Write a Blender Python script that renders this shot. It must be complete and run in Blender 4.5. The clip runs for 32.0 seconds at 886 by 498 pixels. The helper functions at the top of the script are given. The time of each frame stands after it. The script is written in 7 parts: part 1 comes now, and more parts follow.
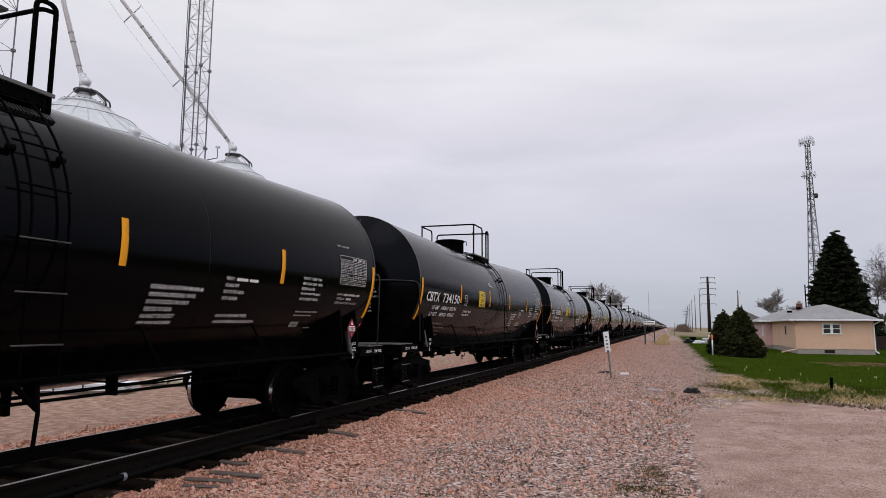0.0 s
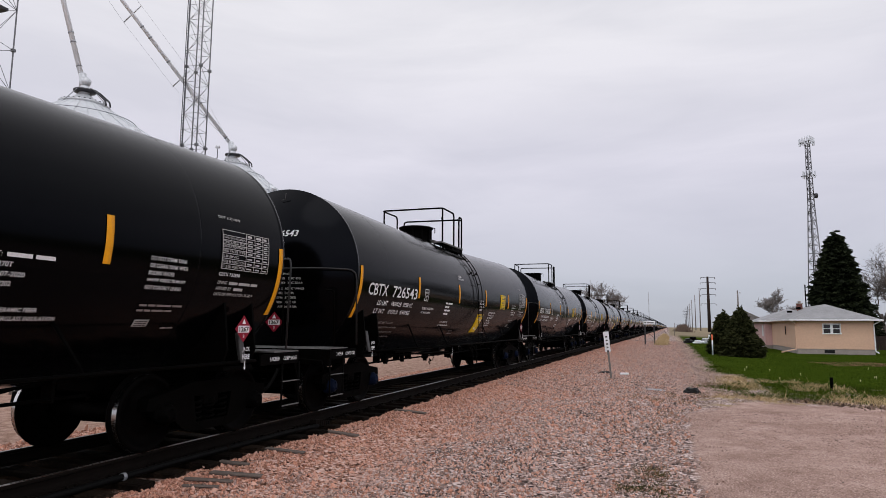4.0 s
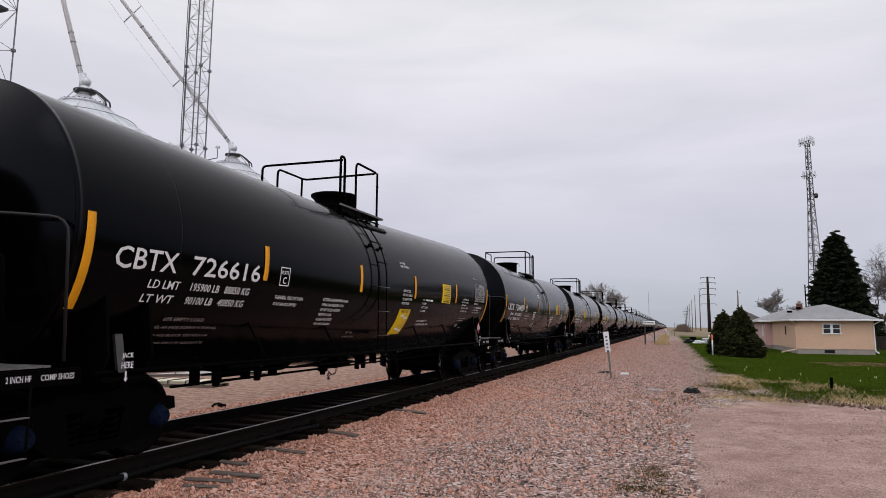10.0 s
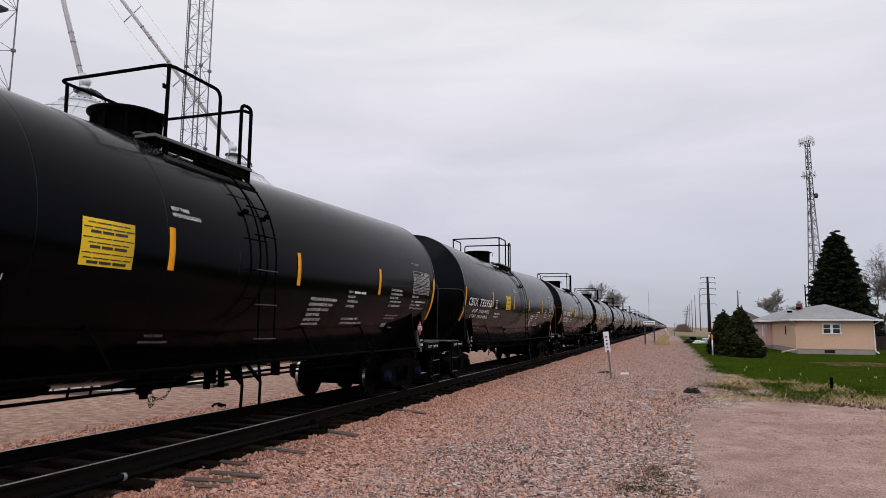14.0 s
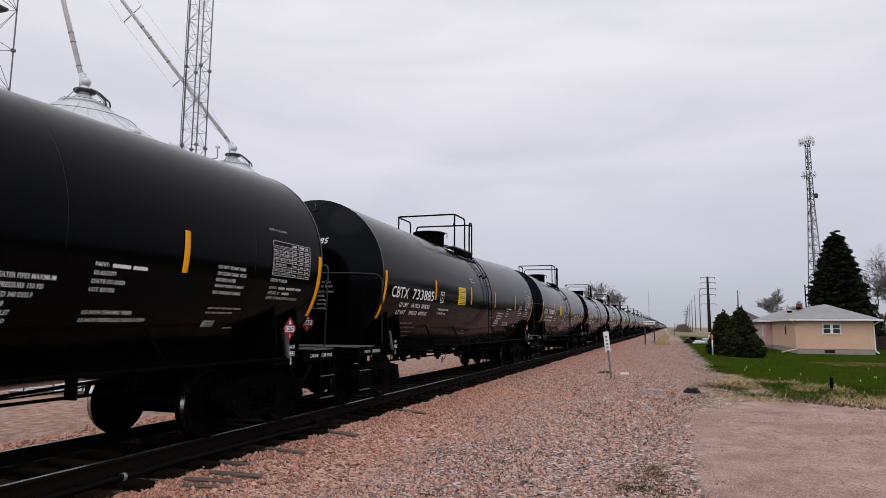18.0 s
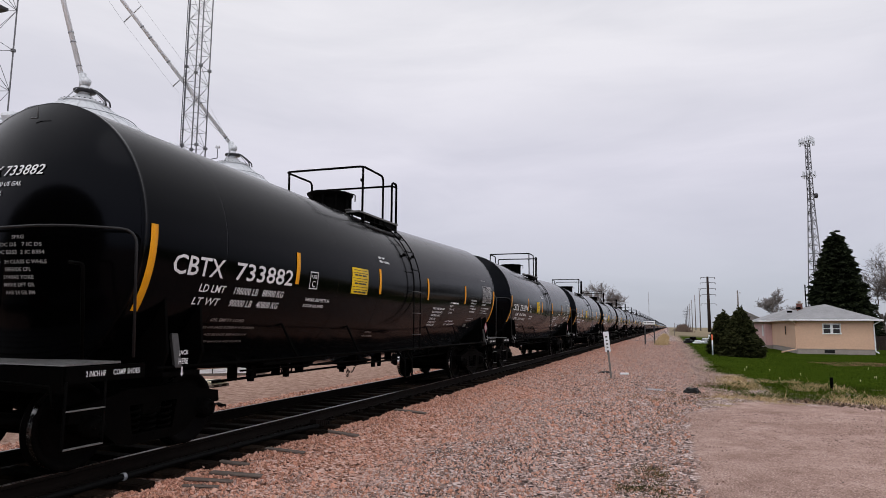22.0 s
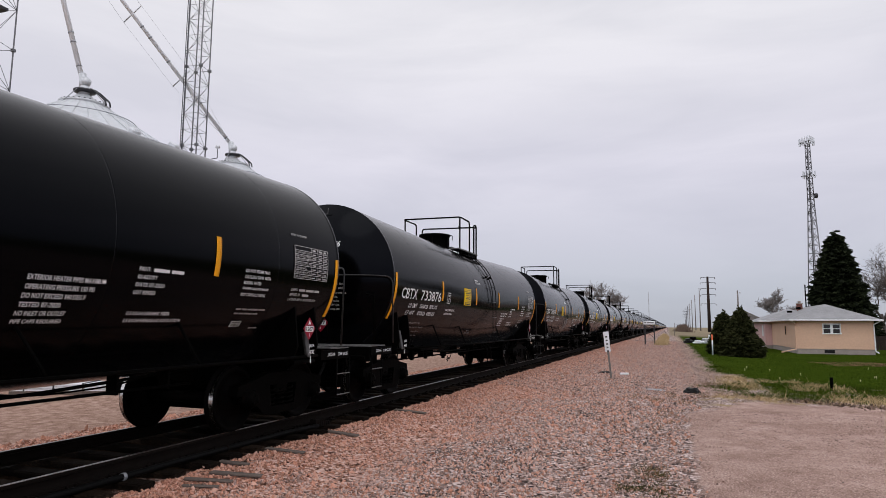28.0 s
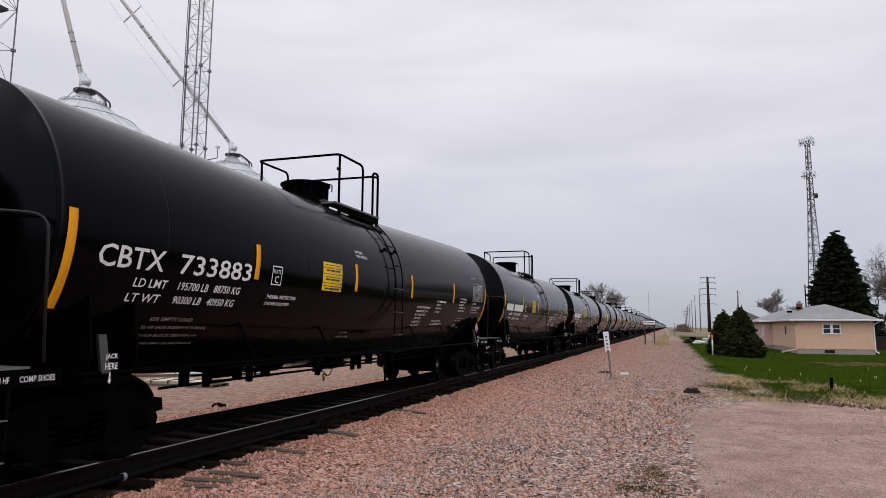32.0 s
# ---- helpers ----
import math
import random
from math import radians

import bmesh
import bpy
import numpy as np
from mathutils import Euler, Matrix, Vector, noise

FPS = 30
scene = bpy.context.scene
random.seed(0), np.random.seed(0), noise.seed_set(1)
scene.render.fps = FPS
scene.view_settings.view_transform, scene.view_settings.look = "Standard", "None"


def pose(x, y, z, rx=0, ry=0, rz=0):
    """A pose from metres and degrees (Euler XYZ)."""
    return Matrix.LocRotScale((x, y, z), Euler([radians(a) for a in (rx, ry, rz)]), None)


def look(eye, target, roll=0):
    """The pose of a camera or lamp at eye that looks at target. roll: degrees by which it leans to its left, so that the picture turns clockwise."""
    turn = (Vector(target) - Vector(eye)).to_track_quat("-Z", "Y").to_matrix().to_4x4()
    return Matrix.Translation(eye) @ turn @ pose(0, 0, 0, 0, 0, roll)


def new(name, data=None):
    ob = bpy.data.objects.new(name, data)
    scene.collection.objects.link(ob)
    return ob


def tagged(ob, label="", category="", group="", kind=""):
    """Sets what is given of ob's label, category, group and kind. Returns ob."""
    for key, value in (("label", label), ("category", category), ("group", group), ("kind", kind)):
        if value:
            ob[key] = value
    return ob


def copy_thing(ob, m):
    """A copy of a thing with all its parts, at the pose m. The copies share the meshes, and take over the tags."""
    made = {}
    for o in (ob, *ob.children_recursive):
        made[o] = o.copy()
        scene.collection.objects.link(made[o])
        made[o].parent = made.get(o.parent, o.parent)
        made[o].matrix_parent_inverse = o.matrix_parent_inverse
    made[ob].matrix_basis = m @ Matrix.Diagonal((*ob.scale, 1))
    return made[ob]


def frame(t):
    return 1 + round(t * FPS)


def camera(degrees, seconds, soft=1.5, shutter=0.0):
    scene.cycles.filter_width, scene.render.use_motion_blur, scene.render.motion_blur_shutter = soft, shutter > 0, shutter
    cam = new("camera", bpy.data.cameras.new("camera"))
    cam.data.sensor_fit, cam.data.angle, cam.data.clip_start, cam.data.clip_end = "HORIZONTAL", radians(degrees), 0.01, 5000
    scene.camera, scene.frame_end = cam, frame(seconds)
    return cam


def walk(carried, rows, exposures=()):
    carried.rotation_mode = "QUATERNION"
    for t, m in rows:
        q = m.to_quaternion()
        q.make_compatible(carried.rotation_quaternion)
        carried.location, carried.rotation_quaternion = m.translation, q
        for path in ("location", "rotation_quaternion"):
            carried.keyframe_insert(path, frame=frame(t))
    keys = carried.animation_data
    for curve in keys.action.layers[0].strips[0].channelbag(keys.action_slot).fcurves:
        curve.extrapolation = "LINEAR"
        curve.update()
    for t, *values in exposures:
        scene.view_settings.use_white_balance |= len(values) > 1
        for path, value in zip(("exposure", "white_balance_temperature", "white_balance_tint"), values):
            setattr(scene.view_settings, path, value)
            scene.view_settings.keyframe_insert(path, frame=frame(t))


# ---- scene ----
# Camera: held still beside a level crossing, looking along a freight line.
cam = camera(69.989, 32.0, soft=0.55)
EYE = pose(6.7277, 0.0, 1.5205, 96.894, -0.378, 19.5146)
walk(cam, [(0.0, EYE), (32.0, EYE)])

# World: an overcast sky, slightly lilac, a little darker towards the horizon, brighter round the hidden sun.
SUN_ELEV, SUN_AZ = 57.0, 175.0
world = bpy.data.worlds.new("overcast")
scene.world = world
world.use_nodes = True
wt = world.node_tree
wt.nodes.clear()


def wnode(kind, **values):
    n = wt.nodes.new(kind)
    for k, v in values.items():
        n.inputs[k].default_value = v
    return n


w_out = wt.nodes.new("ShaderNodeOutputWorld")
w_bg = wnode("ShaderNodeBackground", Strength=1.15)
w_sky = wt.nodes.new("ShaderNodeTexSky")
w_sky.sky_type, w_sky.sun_disc = "NISHITA", False
w_sky.sun_elevation, w_sky.sun_rotation = radians(SUN_ELEV), radians(SUN_AZ)
w_dim = wt.nodes.new("ShaderNodeVectorMath")
w_dim.operation = "SCALE"
w_dim.inputs["Scale"].default_value = 0.08
w_tc = wt.nodes.new("ShaderNodeTexCoord")
w_map = wt.nodes.new("ShaderNodeMapping")
w_map.inputs["Scale"].default_value = (1.0, 1.0, 4.5)
w_n1 = wnode("ShaderNodeTexNoise", Scale=1.7, Detail=6.0, Roughness=0.55, Distortion=0.35)
w_sep = wt.nodes.new("ShaderNodeSeparateXYZ")
w_grad = wt.nodes.new("ShaderNodeValToRGB")
w_grad.color_ramp.elements[0].position, w_grad.color_ramp.elements[0].color = 0.0, (0.40, 0.42, 0.48, 1)
w_grad.color_ramp.elements[1].position, w_grad.color_ramp.elements[1].color = 1.0, (0.66, 0.65, 0.68, 1)
for at, col in ((0.05, (0.45, 0.47, 0.54, 1)), (0.13, (0.53, 0.53, 0.61, 1)), (0.24, (0.66, 0.645, 0.725, 1)), (0.42, (0.73, 0.72, 0.765, 1)), (0.6, (0.69, 0.685, 0.72, 1))):
    w_grad.color_ramp.elements.new(at).color = col
w_ramp = wt.nodes.new("ShaderNodeValToRGB")
w_ramp.color_ramp.elements[0].position, w_ramp.color_ramp.elements[0].color = 0.36, (0.90, 0.905, 0.92, 1)
w_ramp.color_ramp.elements[1].position, w_ramp.color_ramp.elements[1].color = 0.64, (1.06, 1.055, 1.05, 1)
w_mul = wt.nodes.new("ShaderNodeMix")
w_mul.data_type, w_mul.blend_type = "RGBA", "MULTIPLY"
w_mul.inputs[0].default_value = 1.0
w_mix = wt.nodes.new("ShaderNodeMix")
w_mix.data_type = "RGBA"
w_mix.inputs[0].default_value = 0.93
L = wt.links.new
L(w_sky.outputs[0], w_dim.inputs[0])
L(w_tc.outputs["Generated"], w_map.inputs[0])
L(w_map.outputs[0], w_n1.inputs["Vector"])
L(w_tc.outputs["Generated"], w_sep.inputs[0])
L(w_sep.outputs["Z"], w_grad.inputs[0])
L(w_n1.outputs["Fac"], w_ramp.inputs[0])
L(w_grad.outputs[0], w_mul.inputs[6])
L(w_ramp.outputs[0], w_mul.inputs[7])
L(w_dim.outputs[0], w_mix.inputs[6])
L(w_mul.outputs[2], w_mix.inputs[7])
w_dot = wt.nodes.new("ShaderNodeVectorMath")
w_dot.operation = "DOT_PRODUCT"
w_dot.inputs[1].default_value = (math.sin(radians(SUN_AZ)) * math.cos(radians(SUN_ELEV)), math.cos(radians(SUN_AZ)) * math.cos(radians(SUN_ELEV)), math.sin(radians(SUN_ELEV)))
w_side = wt.nodes.new("ShaderNodeMapRange")
w_side.inputs["From Min"].default_value, w_side.inputs["From Max"].default_value = 0.0, 1.0
w_side.inputs["To Min"].default_value, w_side.inputs["To Max"].default_value = 1.0, 1.95
w_lift = wt.nodes.new("ShaderNodeVectorMath")
w_lift.operation = "SCALE"
L(w_tc.outputs["Generated"], w_dot.inputs[0])
L(w_dot.outputs["Value"], w_side.inputs["Value"])
L(w_mix.outputs[2], w_lift.inputs[0])
L(w_side.outputs["Result"], w_lift.inputs["Scale"])
L(w_lift.outputs[0], w_bg.inputs["Color"])
L(w_bg.outputs[0], w_out.inputs["Surface"])

sun = new("sun", bpy.data.lights.new("sun", "SUN"))
sun.data.energy, sun.data.angle, sun.data.color = 0.25, radians(30), (1.0, 0.95, 0.88)
sa, se = radians(SUN_AZ), radians(SUN_ELEV)
sun.matrix_world = look((0, 0, 60), (-60 * math.sin(sa) * math.cos(se), -60 * math.cos(sa) * math.cos(se), 60 - 60 * math.sin(se)))
scene.view_settings.exposure = 0.0


# ---- materials ----
def mat(name, col, rough=0.6, metal=0.0, var=0.25, scale=6.0, bump=0.0, bscale=40.0, col2=None, spec=0.5, island=0.0, obrand=0.0, coat=0.0, rvar=0.09):
    """A surface with two scales of colour variation, uneven gloss and fine relief."""
    m = bpy.data.materials.new(name)
    m.use_nodes = True
    nt = m.node_tree
    b = nt.nodes["Principled BSDF"]
    b.inputs["Metallic"].default_value = metal
    b.inputs["Specular IOR Level"].default_value = spec
    b.inputs["Coat Weight"].default_value = coat
    tc = nt.nodes.new("ShaderNodeTexCoord")
    n1, n2 = nt.nodes.new("ShaderNodeTexNoise"), nt.nodes.new("ShaderNodeTexNoise")
    n1.inputs["Scale"].default_value, n1.inputs["Detail"].default_value = scale, 5.0
    n2.inputs["Scale"].default_value, n2.inputs["Detail"].default_value = scale * 9.0, 4.0
    add = nt.nodes.new("ShaderNodeMath")
    add.operation = "MULTIPLY_ADD"
    add.inputs[1].default_value = 0.55
    r = nt.nodes.new("ShaderNodeValToRGB")
    c2 = col2 or tuple(min(1.0, c * (1 + var)) for c in col)
    c1 = tuple(c * (1 - var) for c in col)
    r.color_ramp.elements[0].position, r.color_ramp.elements[0].color = 0.42, (*c1, 1)
    r.color_ramp.elements[1].position, r.color_ramp.elements[1].color = 0.92, (*c2, 1)
    r.color_ramp.elements.new(0.66).color = (*col, 1)
    k = nt.links.new
    for n in (n1, n2):
        k(tc.outputs["Object"], n.inputs["Vector"])
    k(n1.outputs["Fac"], add.inputs[0])
    half = nt.nodes.new("ShaderNodeMath")
    half.operation = "MULTIPLY"
    half.inputs[1].default_value = 0.75
    k(n2.outputs["Fac"], half.inputs[0])
    k(half.outputs[0], add.inputs[2])
    src = add.outputs[0]
    for amount, node, sock in ((island, "ShaderNodeNewGeometry", "Random Per Island"), (obrand, "ShaderNodeObjectInfo", "Random")):
        if amount:
            g = nt.nodes.new(node)
            ma = nt.nodes.new("ShaderNodeMath")
            ma.operation = "MULTIPLY_ADD"
            ma.inputs[1].default_value = amount
            k(g.outputs[sock], ma.inputs[0])
            k(src, ma.inputs[2])
            mb = nt.nodes.new("ShaderNodeMath")
            mb.operation = "SUBTRACT"
            mb.inputs[1].default_value = amount / 2
            k(ma.outputs[0], mb.inputs[0])
            src = mb.outputs[0]
    k(src, r.inputs[0])
    k(r.outputs[0], b.inputs["Base Color"])
    rr = nt.nodes.new("ShaderNodeMapRange")
    rr.inputs["From Min"].default_value, rr.inputs["From Max"].default_value = 0.3, 0.7
    rr.inputs["To Min"].default_value, rr.inputs["To Max"].default_value = max(0.03, rough - rvar), min(1.0, rough + rvar)
    k(n2.outputs["Fac"], rr.inputs["Value"])
    k(rr.outputs["Result"], b.inputs["Roughness"])
    if bump:
        nb = nt.nodes.new("ShaderNodeTexNoise")
        nb.inputs["Scale"].default_value, nb.inputs["Detail"].default_value = bscale, 3.0
        bp = nt.nodes.new("ShaderNodeBump")
        bp.inputs["Strength"].default_value, bp.inputs["Distance"].default_value = bump, 0.02
        k(tc.outputs["Object"], nb.inputs["Vector"])
        k(nb.outputs["Fac"], bp.inputs["Height"])
        k(bp.outputs[0], b.inputs["Normal"])
    return m


M = {}
M["tank"] = mat("tank_black", (0.0008, 0.0008, 0.0009), 0.15, var=0.2, scale=0.7, bump=0.006, bscale=1.6, spec=0.07, rvar=0.02)
M["tank"].node_tree.nodes["Principled BSDF"].inputs["Specular Tint"].default_value = (0.76, 0.82, 1.0, 1)
# sheen added to brighten the tank's grazing edges beyond its gloss reflection
tank_sheen = M["tank"].node_tree.nodes["Principled BSDF"].inputs
tank_sheen["Sheen Weight"].default_value, tank_sheen["Sheen Roughness"].default_value, tank_sheen["Sheen Tint"].default_value = 0.035, 0.25, (0.92, 0.95, 1.0, 1)
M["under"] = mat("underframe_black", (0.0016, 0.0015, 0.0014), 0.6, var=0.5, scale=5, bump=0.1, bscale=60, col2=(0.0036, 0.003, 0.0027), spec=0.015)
M["steel_edge"] = mat("worn_steel", (0.06, 0.058, 0.056), 0.5, metal=0.5, var=0.4, scale=9)
M["platform_edge"] = mat("worn_plank_edge", (0.11, 0.108, 0.105), 0.6, metal=0.2, var=0.4, scale=9)
M["ribbed"] = mat("ribbed_foot_strip", (0.012, 0.012, 0.013), 0.5, var=0.5, scale=9, spec=0.3)
M["walkway"] = mat("worn_walkway_steel", (0.13, 0.128, 0.125), 0.55, metal=0.3, var=0.45, scale=7, bump=0.1)
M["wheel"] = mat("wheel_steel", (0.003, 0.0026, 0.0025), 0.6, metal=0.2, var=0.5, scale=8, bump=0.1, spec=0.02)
M["tread"] = mat("polished_tread", (0.5, 0.49, 0.48), 0.22, metal=1.0, var=0.2, scale=9)
M["blue"] = mat("blue_cap", (0.003, 0.007, 0.021), 0.6, var=0.3, scale=20, spec=0.05)
M["yellow"] = mat("reflective_yellow", (0.80, 0.34, 0.008), 0.45, var=0.12, scale=7, spec=0.2)
M["sign_yellow"] = mat("decal_yellow", (0.78, 0.52, 0.012), 0.45, var=0.1, scale=7, spec=0.25)
M["white_ink"] = mat("stencil_white", (0.72, 0.72, 0.72), 0.55, var=0.12, scale=5)
M["dim_ink"] = mat("worn_stencil", (0.42, 0.41, 0.40), 0.6, var=0.3, scale=14)
M["faint_ink"] = mat("faded_stencil", (0.24, 0.21, 0.20), 0.65, var=0.4, scale=14)
M["black_ink"] = mat("decal_black", (0.02, 0.018, 0.012), 0.5, var=0.2)
M["placard_red"] = mat("placard_red", (0.24, 0.006, 0.022), 0.5, var=0.15, scale=15, spec=0.15)
M["placard_white"] = mat("placard_white", (0.80, 0.80, 0.80), 0.4, var=0.06)
M["rail_top"] = mat("rail_running_surface", (0.26, 0.24, 0.225), 0.3, metal=1.0, var=0.15, scale=4)
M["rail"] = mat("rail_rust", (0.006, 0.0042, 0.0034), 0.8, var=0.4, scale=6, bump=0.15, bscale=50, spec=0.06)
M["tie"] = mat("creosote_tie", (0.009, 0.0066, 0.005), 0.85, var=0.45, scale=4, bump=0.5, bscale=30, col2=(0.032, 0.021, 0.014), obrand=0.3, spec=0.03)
M["galv"] = mat("galvanised", (0.56, 0.58, 0.60), 0.42, metal=0.35, var=0.18, scale=1.2, bump=0.05)
M["spout_steel"] = mat("bright_spout_steel", (0.80, 0.81, 0.83), 0.38, metal=0.3, var=0.12, scale=1.5)
M["galv_dark"] = mat("galvanised_weathered", (0.25, 0.26, 0.28), 0.5, metal=0.35, var=0.3, scale=1.0)
M["truss"] = mat("tower_steel", (0.15, 0.15, 0.16), 0.5, metal=0.5, var=0.25, scale=2)
M["truss_dark"] = mat("dark_ladder_steel", (0.035, 0.035, 0.04), 0.5, metal=0.3, var=0.3)
M["siding"] = mat("peach_siding", (0.62, 0.40, 0.27), 0.65, var=0.08, scale=0.8)
M["siding_pink"] = mat("pink_siding", (0.60, 0.38, 0.36), 0.65, var=0.08, scale=0.8)
M["shingle"] = mat("grey_shingle", (0.25, 0.25, 0.255), 0.85, var=0.22, scale=1.4, bump=0.3, bscale=14)
M["white_trim"] = mat("white_trim", (0.72, 0.72, 0.72), 0.5, var=0.08, scale=3)
M["concrete"] = mat("foundation_block", (0.30, 0.26, 0.23), 0.85, var=0.2, scale=2, bump=0.2)
M["window_dark"] = mat("window_glass", (0.01, 0.012, 0.014), 0.06, var=0.1)
M["brick"] = mat("chimney_brick", (0.15, 0.055, 0.042), 0.85, var=0.3, scale=8, obrand=0.3)
M["needles"] = mat("spruce_needles", (0.013, 0.018, 0.008), 0.75, var=0.5, scale=2.0, col2=(0.030, 0.038, 0.015), island=0.45, spec=0.1)
M["needles_bush"] = mat("spruce_needles_young", (0.030, 0.034, 0.014), 0.8, var=0.5, scale=3.0, col2=(0.072, 0.074, 0.030), island=0.4, spec=0.0)
M["bark"] = mat("bark", (0.085, 0.070, 0.060), 0.9, var=0.3, scale=5, bump=0.4)
M["bare"] = mat("bare_twigs", (0.12, 0.098, 0.088), 0.9, var=0.3, scale=1.5)
# paler copy of the twigs, distance haze mixed into the colour
M["bare_haze"] = mat("bare_twigs_haze", (0.20, 0.175, 0.165), 0.9, var=0.3, scale=1.5)
M["brush"] = mat("dry_brush", (0.13, 0.095, 0.075), 0.95, var=0.35, scale=1.0, island=0.4, spec=0.1)
M["pole"] = mat("pole_timber", (0.030, 0.021, 0.018), 0.85, var=0.35, scale=3, spec=0.1)
M["pole_grey"] = mat("pole_weathered", (0.17, 0.15, 0.14), 0.85, var=0.3, scale=3)
M["plank"] = mat("weathered_plank", (0.11, 0.085, 0.07), 0.85, var=0.35, scale=4, bump=0.4)
M["white_paint"] = mat("white_paint", (0.74, 0.75, 0.77), 0.45, var=0.06)
M["cream"] = mat("cream_sheet", (0.62, 0.56, 0.42), 0.6, var=0.1)
M["orange"] = mat("orange_paint", (0.75, 0.13, 0.03), 0.5, var=0.1)
M["black_plastic"] = mat("black_plastic", (0.008, 0.008, 0.008), 0.45, var=0.3, scale=8, bump=0.3, bscale=20, spec=0.15)
M["stone"] = mat("pink_quartzite", (0.58, 0.275, 0.182), 0.85, var=0.45, scale=7.0, col2=(0.62, 0.375, 0.29), island=0.7)
M["stone_grey"] = mat("grey_stone", (0.45, 0.295, 0.245), 0.85, var=0.55, scale=7.0, col2=(0.52, 0.385, 0.335), island=0.7)
M["stone_dark"] = mat("dark_stone", (0.085, 0.062, 0.055), 0.85, var=0.4, scale=7.0, col2=(0.17, 0.135, 0.12), island=0.5)
M["grass"] = mat("lawn_grass", (0.038, 0.066, 0.007), 0.8, var=0.5, scale=0.35, col2=(0.085, 0.105, 0.014), island=0.4, spec=0.0)
M["dry"] = mat("dry_grass", (0.42, 0.30, 0.16), 0.9, var=0.35, scale=0.9, col2=(0.58, 0.45, 0.26), island=0.5, spec=0.0)
M["dead"] = mat("dead_grass", (0.20, 0.125, 0.07), 0.9, var=0.45, scale=0.9, col2=(0.32, 0.22, 0.13), island=0.5, spec=0.0)
M["straw_head"] = mat("dandelion_head", (0.62, 0.55, 0.30), 0.9, var=0.2, scale=4)
M["clod"] = mat("soil_clod", (0.095, 0.066, 0.052), 0.95, var=0.4, scale=6, col2=(0.20, 0.14, 0.11), island=0.5, spec=0.0)
M["spray"] = mat("spray_paint_grey", (0.26, 0.25, 0.25), 0.6, var=0.45, scale=5)
M["weed"] = mat("weeds", (0.060, 0.056, 0.018), 0.85, var=0.5, scale=3, col2=(0.10, 0.085, 0.035), island=0.7, spec=0.08)
M["hose"] = mat("rubber_hose", (0.004, 0.004, 0.004), 0.6, var=0.3, spec=0.05)


